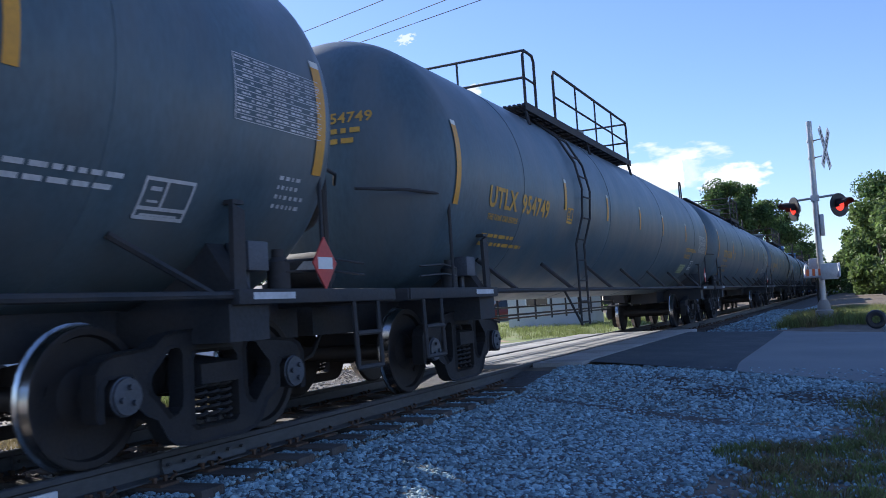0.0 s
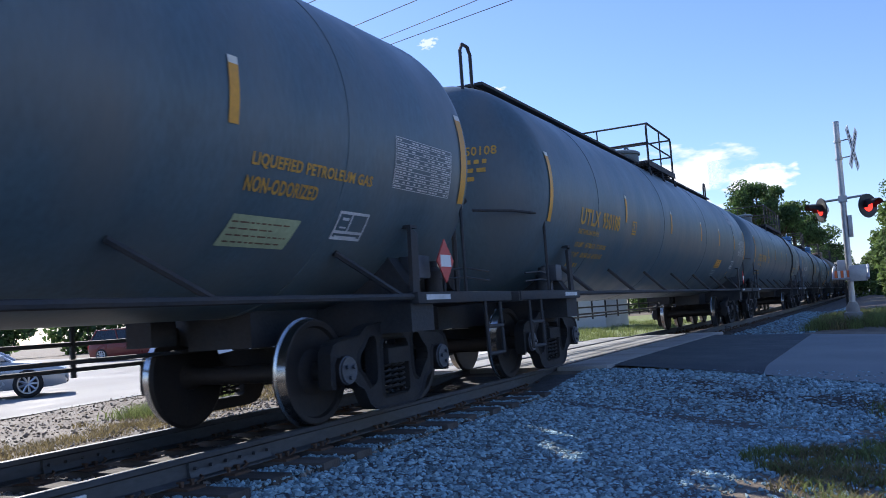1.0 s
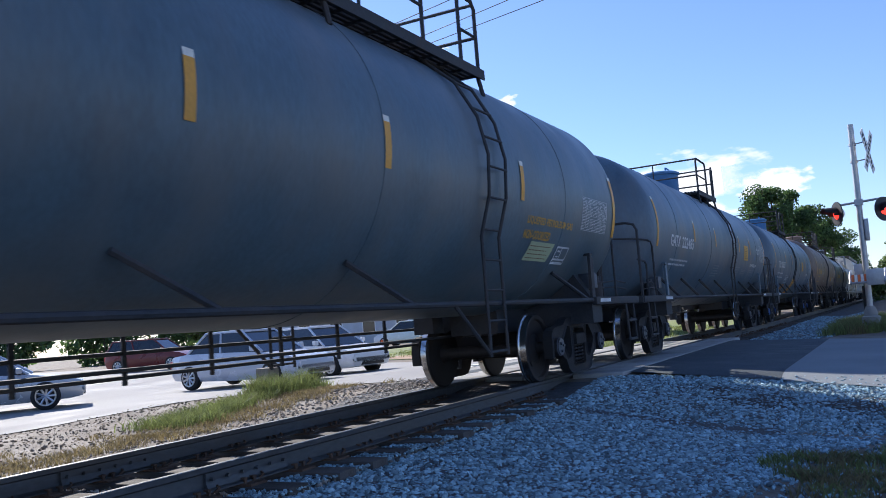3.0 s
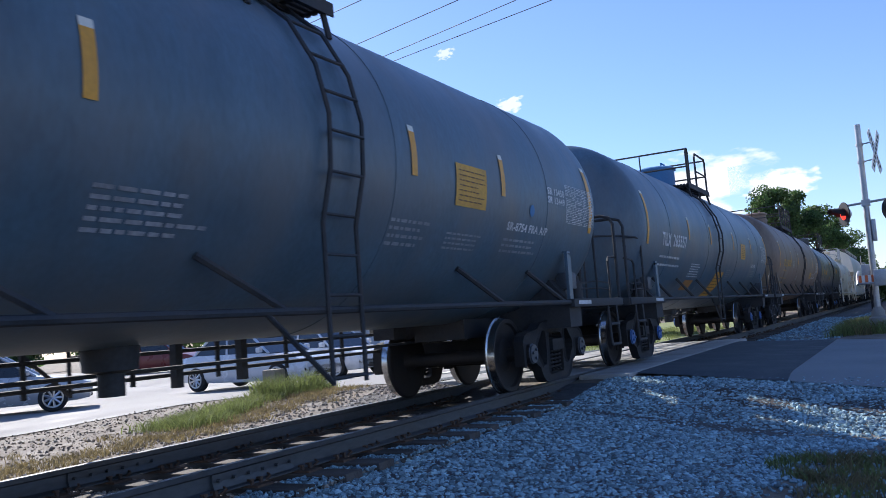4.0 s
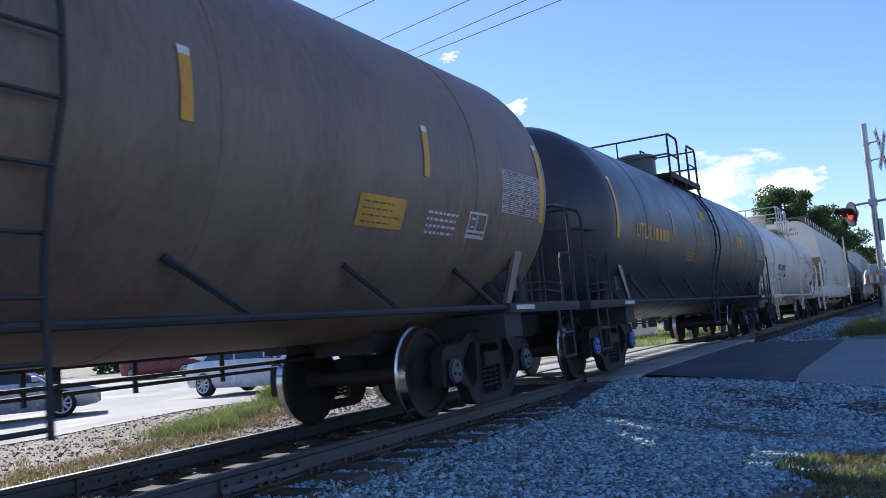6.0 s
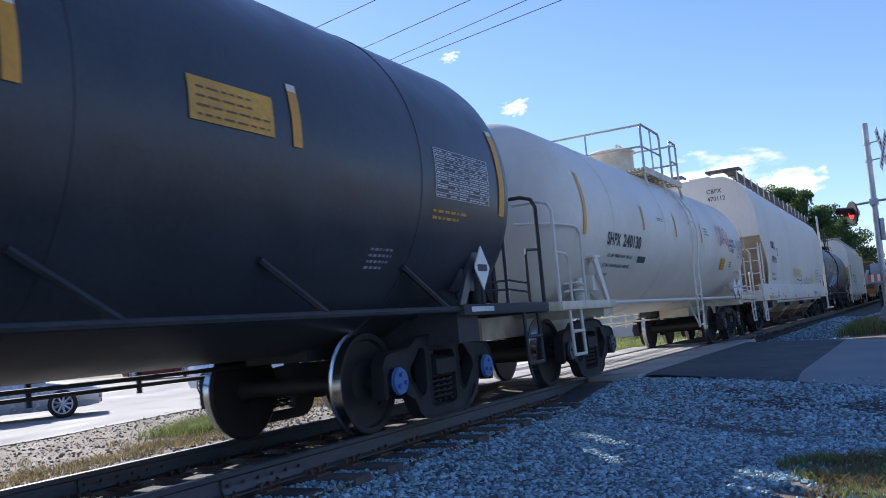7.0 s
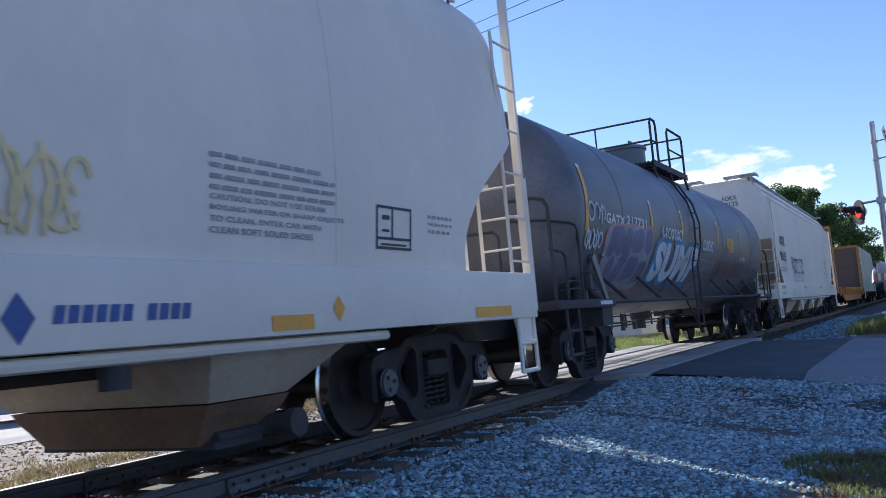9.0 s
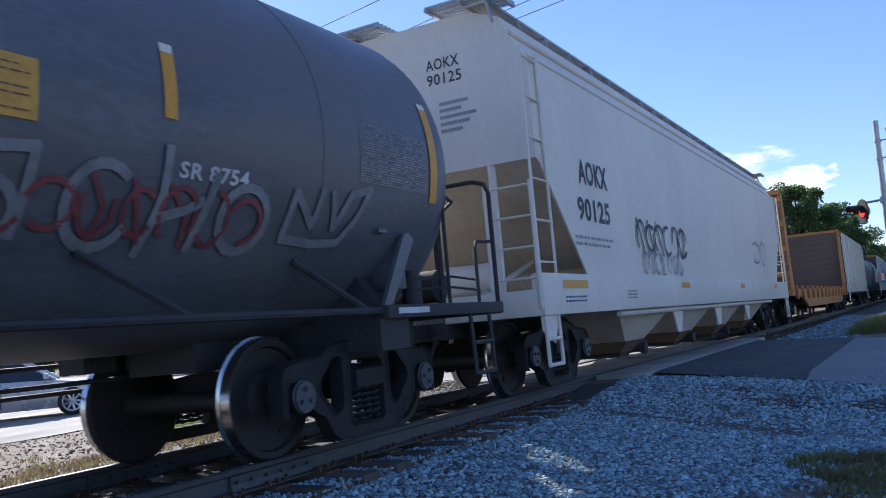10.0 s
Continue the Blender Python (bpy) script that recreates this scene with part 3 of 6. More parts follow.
def spring_mesh():
    bm = bmesh.new()
    for y in (-0.13, 0.0, 0.13):
        pts = [(1.02 + 0.052 * math.cos(k * math.tau / 10), y + 0.058 * math.sin(k * math.tau / 10), 0.20 + 0.0049 * k) for k in range(52)]
        tube(bm, pts, 0.014, 5)
    return finish("spring", bm, M["truck"], 1.0)


def bolster_mesh():
    bm = bmesh.new()
    prism(bm, [(-1.12, 0.46), (-1.12, 0.60), (-0.7, 0.66), (0.7, 0.66), (1.12, 0.60), (1.12, 0.46), (0.7, 0.40), (-0.7, 0.40)], "y", -0.20, 0.20)
    lathe(bm, [(0.66, 0.2), (0.72, 0.2)], "z", seg=20)
    for s in (-1, 1):      # brake beams and shoes
        tube(bm, [(-0.8, s * 0.36, 0.36), (0.8, s * 0.36, 0.36)], 0.03, 8)
        for x in (-0.76, 0.76):
            box(bm, x - 0.05, x + 0.05, s * 0.36 - 0.02, s * 0.43 + 0.02, 0.26, 0.56)
    return finish("bolster", bm, M["truck"], 0.5)


SETS = {k: wheelset_mesh(M[k]) for k in ("cap", "cap_blue")}
SIDE, SPRING, BOLSTER = sideframe_mesh(), spring_mesh(), bolster_mesh()


def truck(car, y, cap):
    t = part("truck", BOLSTER, None, car, "dark cast-iron truck")
    t.matrix_basis = pose(0, y, 0)
    for s in (0, 180):
        for me in (SIDE, SPRING):
            o = part(me.name.split(".")[0], me, None, t)
            o.matrix_basis = pose(0, 0, 0, 0, 0, s)
    for s in (-1, 1):
        w = part("wheelset", SETS[cap], None, t, "iron wheelset with polished treads")
        w.matrix_basis = pose(0, s * WB / 2, WR)
        SPINNERS.append((w, s * WB / 2, rng.uniform(0, 360)))


def coupler(car, L, m):
    for s in (-1, 1):
        bm = bmesh.new()
        e = s * L / 2
        box(bm, -0.08, 0.08, min(e - s * 0.75, e - s * 0.12), max(e - s * 0.75, e - s * 0.12), 0.78, 0.93)
        prism(bm, [(-0.16, e - s * 0.20), (0.10, e - s * 0.22), (0.17, e - s * 0.06), (0.10, e + s * 0.03), (-0.02, e + s * 0.02), (-0.05, e - s * 0.08), (-0.17, e - s * 0.02)], "z", 0.72, 1.0)
        tube(bm, [(0.25, e - s * 0.5, 0.8), (0.28, e - s * 0.2, 0.5), (0.26, e - s * 0.02, 0.45), (0.22, e, 0.62)], 0.025, 6)
        part("coupler", bm, m, car, "rusty iron coupler and air hose")


def ladder(bm, x0, y0, y1, z0, z1, n, r=0.016, curve=None):
    """Stiles at y0 and y1, n rungs; curve gives x by height."""
    f = curve or (lambda z: x0)
    zs = np.linspace(z0, z1, 9)
    for y in (y0, y1):
        tube(bm, [(f(z), y, z) for z in zs], r * 1.4, 6)
    for z in np.linspace(z0 + 0.05, z1 - 0.1, n):
        tube(bm, [(f(z), y0, z), (f(z), y1, z)], r, 6)


# ---- markings ----
LETTERS = {}


def glyphs(text, bold):
    if (text, bold) not in LETTERS:
        cu = bpy.data.curves.new("letters", "FONT")
        cu.body, cu.size, cu.offset, cu.space_character, cu.resolution_u = text, 1.0, bold, 1.08, 3
        o = bpy.data.objects.new("letters", cu)
        scene.collection.objects.link(o)
        bpy.context.view_layer.update()
        me = bpy.data.meshes.new_from_object(o.evaluated_get(bpy.context.evaluated_depsgraph_get()))
        v = [tuple(p.co[:2]) for p in me.vertices]
        LETTERS[text, bold] = v, [tuple(p.vertices) for p in me.polygons]
        bpy.data.meshes.remove(me)
        bpy.data.objects.remove(o)
        bpy.data.curves.remove(cu)
    return LETTERS[text, bold]


def onto(bm, skin, cuts):
    """Lays a flat mesh in the (y, z) plane on the skin x = skin(y, z)."""
    for z in cuts:
        bmesh.ops.bisect_plane(bm, geom=bm.verts[:] + bm.edges[:] + bm.faces[:], plane_co=(0, 0, z), plane_no=(0, 0, 1))
    for v in bm.verts:
        v.co.x = skin(v.co.y, v.co.z)


def letters(car, skin, text, y0, y1, z0, z1, m, bold=0.028, lean=0.0, name="lettering"):
    v, fs = glyphs(text, bold)
    a = np.array(v)
    lo, hi = a.min(0), a.max(0)
    bm = bmesh.new()
    vs = []
    for u, w in v:
        p, q = (u - lo[0]) / (hi[0] - lo[0]), (w - lo[1]) / (hi[1] - lo[1])
        vs.append(bm.verts.new((0, y0 + (y1 - y0) * p + lean * q * (z1 - z0), z0 + (z1 - z0) * q)))
    for f in fs:
        try:
            bm.faces.new([vs[i] for i in f])
        except ValueError:
            pass
    onto(bm, skin, np.arange(z0 + 0.06, z1, 0.06))
    return part(name, bm, m, car, smooth=0)


def patch(bm, y0, y1, z0, z1, slant=0.0, slot=0):
    v = [bm.verts.new((0, y + slant * (z - z0), z)) for y, z in ((y0, z0), (y1, z0), (y1, z1), (y0, z1))]
    f = bm.faces.new(v)
    f.material_index = slot


def panel(car, skin, y0, y1, z0, z1, m, name="marking", label="", slant=0.0):
    bm = bmesh.new()
    patch(bm, y0, y1, z0, z1, slant)
    onto(bm, skin, np.arange(z0 + 0.06, z1, 0.06))
    return part(name, bm, m, car, label, smooth=0)


def bars(car, skin, y0, y1, z0, z1, rows, m, name="small_lettering", fill=0.42, seed=1):
    """Rows of small writing as plain bars."""
    r = random.Random(seed)
    bm = bmesh.new()
    h = (z1 - z0) / rows
    for i in range(rows):
        y, end = y0, y1 - (y1 - y0) * r.choice((0, 0, 0.1, 0.25))
        while y < end - 0.02:
            w = min(end - y, (y1 - y0) * r.uniform(0.05, 0.17))
            patch(bm, y, y + w, z0 + i * h, z0 + i * h + h * fill)
            y += w + min(h * 0.45, 0.06)
    onto(bm, skin, np.arange(z0 + 0.08, z1, 0.08))
    return tagged(part(name, bm, m, car, smooth=0), kind="stuff")


def framed(car, skin, y0, y1, z0, z1, m, slant=0.0):
    """A framed test stencil: outline, two columns, lines under it."""
    bm = bmesh.new()
    w, h, t = y1 - y0, z1 - z0, 0.022
    for a in ((0, 1, 0.0, t / h), (0, 1, 1 - t / h, 1), (0, t / w, 0, 1), (1 - t / w, 1, 0, 1), (0.42, 0.42 + t / w, 0.25, 1), (0, 1, 0.22, 0.22 + t / h), (0.15, 0.36, 0.68, 0.78), (0.12, 0.85, 0.09, 0.14), (0.15, 0.36, 0.4, 0.46)):
        patch(bm, y0 + w * a[0] + slant * h * a[2], y0 + w * a[1] + slant * h * a[2], z0 + h * a[2], z0 + h * a[3], slant)
    onto(bm, skin, np.arange(z0 + 0.08, z1, 0.08))
    return part("test_stencil", bm, m, car, smooth=0)


def table(car, skin, y0, y1, z0, z1, m, rows=11, cols=5, seed=3):
    """A printed table of small figures: ruled lines and short bars."""
    r = random.Random(seed)
    bm = bmesh.new()
    h, w = (z1 - z0) / rows, (y1 - y0) / cols
    for i in range(rows + 1):
        patch(bm, y0, y1, z0 + i * h - 0.003, z0 + i * h + 0.003)
    for i in range(rows):
        for j in range(cols):
            a = y0 + j * w + w * 0.08
            for _ in range(3):
                b = min(a + w * r.uniform(0.12, 0.34), y0 + (j + 1) * w - 0.01)
                if r.random() < 0.8 and b > a + 0.01:
                    patch(bm, a, b, z0 + i * h + h * 0.30, z0 + i * h + h * 0.64)
                a = b + w * 0.06
    for y in (y0, y1):
        patch(bm, y - 0.005, y + 0.005, z0, z1)
    onto(bm, skin, np.arange(z0 + 0.1, z1, 0.1))
    return tagged(part("data_table", bm, m, car, smooth=0), kind="stuff")


def stripe(car, skin, y, z0, z1, w=0.10):
    """A reflective stripe, white above and yellow below."""
    bm = bmesh.new()
    k = z1 - min(0.055, (z1 - z0) * 0.12)
    patch(bm, y - w / 2, y + w / 2, z0, k, 0, 0)
    patch(bm, y - w / 2, y + w / 2, k, z1, 0, 1)
    onto(bm, skin, np.arange(z0 + 0.06, z1, 0.06))
    return part("reflective_stripe", bm, [M["stripe"], M["stripe_white"]], car, smooth=0)


def stroke(bm, pts, w):
    """A painted line through (y, z) points."""
    pts = [Vector((0, *p)) for p in pts]
    for a, b in zip(pts, pts[1:]):
        d = (b - a).normalized()
        n = Vector((0, -d.z, d.y)) * w / 2
        e = d * w * 0.3
        bm.faces.new([bm.verts.new(p) for p in (a - n - e, b - n + e, b + n + e, a + n - e)])


def placard(car, x, y, z, m, m2, size=0.19, tall=1.25, field=0.28):
    """A hazard placard on a bracket, standing on its corner."""
    bm = bmesh.new()
    d = size
    prism(bm, [(y, z - d * tall), (y + d, z), (y, z + d * tall), (y - d, z)], "x", x - 0.006, x + 0.006)
    ob = part("placard", bm, m, car, "diamond hazard placard")
    bm = bmesh.new()
    prism(bm, [(y - d * 0.6, z - d * field), (y + d * 0.6, z - d * field), (y + d * 0.6, z + d * field), (y - d * 0.6, z + d * field)], "x", x + 0.006, x + 0.010)
    part("placard_field", bm, m2, ob)
    bm = bmesh.new()
    tube(bm, [(x - 0.02, y, 1.02), (x - 0.02, y, z - 0.1)], 0.014, 6)
    part("placard_post", bm, M["frame"], ob)


# ---- tank cars ----
def tank_car(s0, s1, m, R=1.53, zc=2.50, cap="cap", dome="black", style="gas", label="", seams=(0.12, 0.37, 0.63, 0.88), rail=None, ladder_at=0.0, loops=((-1.3, 0.05), (0.8, 1.4)), domes=(0.0,), gap=0.62, trim="frame", plank=False):
    """Tank on two trucks between the coupler faces s0 and s1. Returns the car, its skin and its length."""
    L = s1 - s0
    car = thing("tank_car", label, "tank car", "cars of the freight train")
    MOVERS.append((car, (s0 + s1) / 2))
    tm, fm = M[m], M[trim]
    e = L / 2 - gap
    hd = R * 0.5
    bm = bmesh.new()
    prof = [(-e + hd - hd * math.cos(a), R * math.sin(a)) for a in np.linspace(0.02, math.pi / 2, 12)]
    ring = [-e + hd + (2 * e - 2 * hd) * k for k in seams]
    body = []
    for y in ring:
        body += [(y - 0.03, R), (y - 0.028, R + 0.006), (y + 0.028, R + 0.006), (y + 0.03, R)]
    prof += body + [(-y, r) for y, r in prof[:12][::-1]]
    lathe(bm, prof, "y", (0, 0, zc), 72)
    tank = part("tank", bm, tm, car)
    skin = lambda y, z: math.sqrt(max(0.0, R * R - (z - zc) ** 2)) + 0.008
    # stub sills, end platforms, bolsters under the tank
    for s in (-1, 1):
        bm = bmesh.new()
        a, b = sorted((s * (e + 0.42), s * (L / 2 - 3.4)))
        box(bm, -0.36, 0.36, a, b, 0.70, 1.06)
        part("stub_sill", bm, fm if style != "white" else M["cream"], car)
        bm = bmesh.new()
        a, b = sorted((s * (e + 0.42), s * (e + 0.12)))
        rbox(bm, -1.45, 1.45, a, b, 0.98, 1.10, 0.02)
        for k in (-1, 1):
            a, b = sorted((s * (e + 0.40), s * (L / 2 - 2.38)))
            rbox(bm, k * 1.42 - 0.05, k * 1.42 + 0.05, a, b, 0.99, 1.10, 0.015)
            a, b = sorted((s * (e + 0.40), s * (L / 2 - 1.35)))
            box(bm, min(k * 0.75, k * 1.37), max(k * 0.75, k * 1.37), a, b, 1.06, 1.09)
        part("end_platform", bm, fm if style != "white" else M["cream"], car)
        bm = bmesh.new()
        y = s * (L / 2 - 2.19)
        pts = [(-1.42, 1.0), (1.42, 1.0)] + [(R * 0.93 * math.cos(q), zc + R * 0.98 * math.sin(q)) for q in np.linspace(-0.72, -math.pi + 0.72, 15)]
        prism(bm, pts, "y", y - 0.09, y + 0.09)
        box(bm, -1.40, 1.40, y - 0.22, y + 0.22, 0.88 if style == "white" else 0.74, 1.0)
        part("body_bolster", bm, fm if style != "white" else M["cream"], car)
        # saddle posts beside the head, with the gear that stands on the deck
        own = tm if style == "white" else fm
        for k in (-1, 1):
            bm = bmesh.new()
            y = L / 2 - 2.28
            if gap > 0.6 and m != "slate":
                prism(bm, [(s * (y - 0.04), 1.10), (s * (y + 0.08), 1.10), (s * (y + 0.50), 1.66), (s * (y + 0.42), 1.72), (s * (y + 0.34), 1.70)], "x", k * 1.38 - 0.02, k * 1.38 + 0.02)
            else:
                prism(bm, [(s * (y - 0.06), 1.10), (s * (y + 0.07), 1.10), (s * (y + 0.09), 1.66), (s * (y - 0.04), 1.70)], "x", k * 1.38 - 0.02, k * 1.38 + 0.02)
            za = 1.70
            xa = math.sqrt(R * R - (za - zc) ** 2)
            q = sorted((s * (y + 0.22), s * (y + 0.50))) if style == "white" else sorted((s * (y - 0.04), s * (y + 0.08)))
            box(bm, min(k * (xa - 0.05), k * 1.40), max(k * (xa - 0.05), k * 1.40), q[0], q[1], 1.70, 1.73)
            part("saddle_post", bm, fm if gap < 0.6 else tm, car)
            bm = bmesh.new()
            q = sorted((s * (y + 0.20), s * (y + 0.44)))
            rbox(bm, min(k * 1.12, k * 1.33), max(k * 1.12, k * 1.33), q[0], q[1], 1.24, 1.46, 0.015)
            tube(bm, [(k * 1.2, s * (y + 0.32), 1.09), (k * 1.2, s * (y + 0.32), 1.26)], 0.03, 6)
            part("valve_box", bm, M["cap"] if style != "white" else own, car, "small grey valve box")
            bm = bmesh.new()
            lathe(bm, [(1.09, 0.09), (1.32, 0.09), (1.36, 0.05), (1.42, 0.05)], "z", (k * 1.22, s * (y + 0.70), 0), 14)
            part("valve", bm, own, car)
            # white notice on the deck's edge
            if style != "white":
                panel(car, lambda yy, zz, d=k: d * 1.474, *sorted((s * (y + 0.05), s * (y + 0.55))), 1.025, 1.075, M["mark"], "notice")
        # hand hoops, each a bent pipe of its own
        for k in (-1, 1):
            yy = s * (e + 0.36)
            y1, y2 = s * (L / 2 - 1.25), s * (L / 2 - 0.68)
            for pts, r in (
                ([(k * 1.42, y1, 1.1), (k * 1.42, y1, 1.98), (k * 1.41, y1 + s * 0.06, 2.07), (k * 1.38, y1 + s * 0.16, 2.10), (k * 1.22, y2, 2.12), (k * 0.9, yy, 2.12)], 0.018),
                ([(k * 1.43, y2, 1.1), (k * 1.43, y2, 1.64), (k * 1.42, y2 + s * 0.06, 1.70), (k * 1.40, yy, 1.72)], 0.018),
                ([(k * 1.43, yy, 1.1), (k * 1.43, yy, 2.22), (k * 1.38, yy, 2.32), (k * 1.25, yy, 2.36), (k * 0.9, yy, 2.36)], 0.024),
                ([(k * 0.75, yy, 1.10), (k * 0.75, yy, 1.95), (k * 0.68, yy, 2.02), (k * 0.2, yy, 2.02)], 0.018),
            )[:4 if gap > 0.6 else 1]:
                bm = bmesh.new()
                tube(bm, pts, r, 7)
                part("handrail", bm, own, car)
            # brake rods sagging across the deck
            bm = bmesh.new()
            for j in range(2):
                tube(bm, [(k * 1.38, s * (L / 2 - 0.55), 1.22 + 0.10 * j), (k * 1.38, s * (L / 2 - 1.1), 1.25 + 0.10 * j), (k * 1.30, s * (L / 2 - 1.6), 1.24 + 0.08 * j)], 0.012, 5)
            part("pipe", bm, own, car)
        # corner steps
        for k in (-1, 1):
            bm = bmesh.new()
            y = s * (e - 0.1)
            for u in (-0.2, 0.2):
                tube(bm, [(k * 1.44, y + u, 1.02), (k * 1.46, y + u, 0.42)], 0.022, 6)
            for z in (0.43, 0.72):
                tube(bm, [(k * 1.46, y - 0.2, z), (k * 1.46, y + 0.2, z)], 0.022, 6)
            part("step", bm, fm if style != "white" else tm, car)
    # long pipe rail at the tank's side, hangers and lower guard rods
    bm = bmesh.new()
    for k in (-1, 1):
        tube(bm, [(k * 1.40, -e + 0.9, 1.06), (k * 1.40, e - 0.9, 1.06)], 0.03, 8)
    part("side_rail", bm, fm if style != "white" else tm, car)
    bm = bmesh.new()
    c = L / 2 - 3.0
    for x, z in ((-1.0, 0.62), (-1.0, 0.84), (-0.5, 0.70)):
        tube(bm, [(x, -c, z), (x, c, z)], 0.02, 6)
    n = max(4, int(2 * c / 1.1))
    for i in range(n + 1):
        y = -c + 2 * c * i / n
        tube(bm, [(-1.0, y, 0.55), (-1.0, y, 1.1)], 0.025, 6)
    part("guard_rail", bm, fm if style != "white" else tm, car)
    # diagonal anchors on the tank's lower side
    for k in (-1, 1):
        for i, y in enumerate(np.linspace(-c - 0.4, c - 0.2, 7)):
            if (ladder_at is not None and abs(y - ladder_at) < 0.6) or style == "white":
                continue
            bm = bmesh.new()
            za, zb = 1.46, 1.07
            xa = math.sqrt(R * R - (za - zc) ** 2)
            tube(bm, [(k * (xa + 0.01), y, za), (k * 1.40, y + 0.62, zb)], 0.028, 6)
            part("anchor_brace", bm, fm if style != "white" else tm, car)
    # bottom outlet, brake gear
    bm = bmesh.new()
    if gap > 0.6 and style != "white":
        lathe(bm, [(0.55, 0.10), (0.72, 0.10), (0.74, 0.20), (1.15, 0.24)], "z", (0, 0, 0), 20)
        part("outlet", bm, fm, car)
        for y in (-1.2, 1.5, 2.4):
            bm = bmesh.new()
            box(bm, -0.9, -0.82, y - 0.045, y + 0.045, 0.50, 1.0)
            part("hanger", bm, fm, car, smooth=0)
    bm = bmesh.new()
    lathe(bm, [(-0.35, 0.02), (-0.33, 0.16), (0.33, 0.16), (0.35, 0.02)], "y", (-0.6, c + 0.15, 0.90), 16)
    box(bm, -0.75, -0.45, c - 0.75, c - 0.45, 0.76, 1.02)
    part("brake_reservoir", bm, fm, car)
    bm = bmesh.new()
    yb = e + 0.45
    lathe(bm, [(-0.30, 0.02), (-0.28, 0.17), (0.28, 0.17), (0.30, 0.02)], "x", (0.55, yb - 0.2, 1.32), 16)
    tube(bm, [(0.9, yb - 0.28, 1.1), (0.9, yb - 0.28, 2.2)], 0.03, 6)
    lathe(bm, [(0.0, 0.28), (0.03, 0.28), (0.03, 0.25), (0.0, 0.25)], "y", (0.6, yb - 0.30, 1.95), 20)
    part("hand_brake", bm, fm, car)
    # valve domes, side platform and handrails on top
    top = zc + R
    for j, y in enumerate(domes):
        bm = bmesh.new()
        r, hh = (0.46, 0.52 if gap > 0.6 else 0.40) if not j else (0.30, 0.36)
        lathe(bm, [(top - 0.2, r), (top + hh - 0.1, r), (top + hh - 0.09, r + 0.04), (top + hh - 0.04, r + 0.04), (top + hh, r - 0.03), (top + hh + 0.02, 0.1), (top + hh + 0.02, 0.0)], "z", (0, y, 0), 28)
        tube(bm, [(0.2, y - 0.18, top + hh), (0.2, y - 0.18, top + hh + 0.09), (0.2, y + 0.18, top + hh + 0.09), (0.2, y + 0.18, top + hh)], 0.02, 6)
        part("dome", bm, M[dome], car)
    ya, yb = loops[0][0], loops[-1][1]
    zd = zc + math.sqrt(R * R - 0.72 * 0.72) - 0.03
    tr = M[rail] if rail else fm
    for k in (-1, 1):
        bm = bmesh.new()
        for j in range(6):
            x = k * (0.70 + 0.075 * j)
            box(bm, x - 0.022, x + 0.022, ya - 0.1, yb + 0.1, zd, zd + 0.04)
        n = max(2, int((yb - ya) / 0.35))
        for j in range(n + 1):
            y = ya + (yb - ya) * j / n
            box(bm, min(k * 0.68, k * 1.10), max(k * 0.68, k * 1.10), y - 0.012, y + 0.012, zd - 0.03, zd - 0.001)
        box(bm, min(k * 1.10, k * 1.115), max(k * 1.10, k * 1.115), ya - 0.1, yb + 0.1, zd - 0.06, zd + 0.06)
        for y in (ya, (ya + yb) / 2, yb):
            tube(bm, [(k * 1.06, y, zd), (k * 1.12, y, zc + math.sqrt(R * R - 1.10 * 1.10) - 0.02)], 0.028, 6)
        part("walkway", bm, fm if style != "white" else M["cream"], car, smooth=0)
        x, z = k * 1.08, zd
        for y0, y1 in loops:
            bm = bmesh.new()
            tube(bm, [(x, y0, z), (x, y0, z + 0.80), (x, y0 + 0.07, z + 0.88), (x, y1 - 0.07, z + 0.88), (x, y1, z + 0.80), (x, y1, z)], 0.024, 8)
            tube(bm, [(x, y0, z + 0.45), (x, y1, z + 0.45)], 0.018, 6)
            m0 = int((y1 - y0) / 1.3)
            for j in range(m0):
                y = y0 + (y1 - y0) * (j + 1) / (m0 + 1)
                tube(bm, [(x, y, z), (x, y, z + 0.88)], 0.018, 6)
            part("handrail_top", bm, tr, car)
    for y in (ya, yb):
        bm = bmesh.new()
        for dz in (0.86, 0.45):
            tube(bm, [(-1.08, y, zd + dz), (1.08, y, zd + dz)], 0.02, 6)
        tube(bm, [(0, y, zd + 0.1), (0, y, zd + 0.86)], 0.018, 6)
        part("handrail_end", bm, tr, car)
    if plank:
        bm = bmesh.new()
        for x in (0.25, 0.40, 0.55):
            box(bm, x - 0.06, x + 0.06, -e + 0.9, e - 0.9, top - 0.02, top + 0.02)
        part("running_board", bm, fm, car, smooth=0)
        for s in (-1, 1):
            bm = bmesh.new()
            y = s * (e - 0.75)
            tube(bm, [(0.45, y - 0.16, top - 0.12), (0.45, y - 0.16, top + 0.42), (0.45, y - 0.08, top + 0.52), (0.45, y + 0.08, top + 0.52), (0.45, y + 0.16, top + 0.42), (0.45, y + 0.16, top - 0.12)], 0.025, 8)
            part("hand_hoop", bm, fm, car)
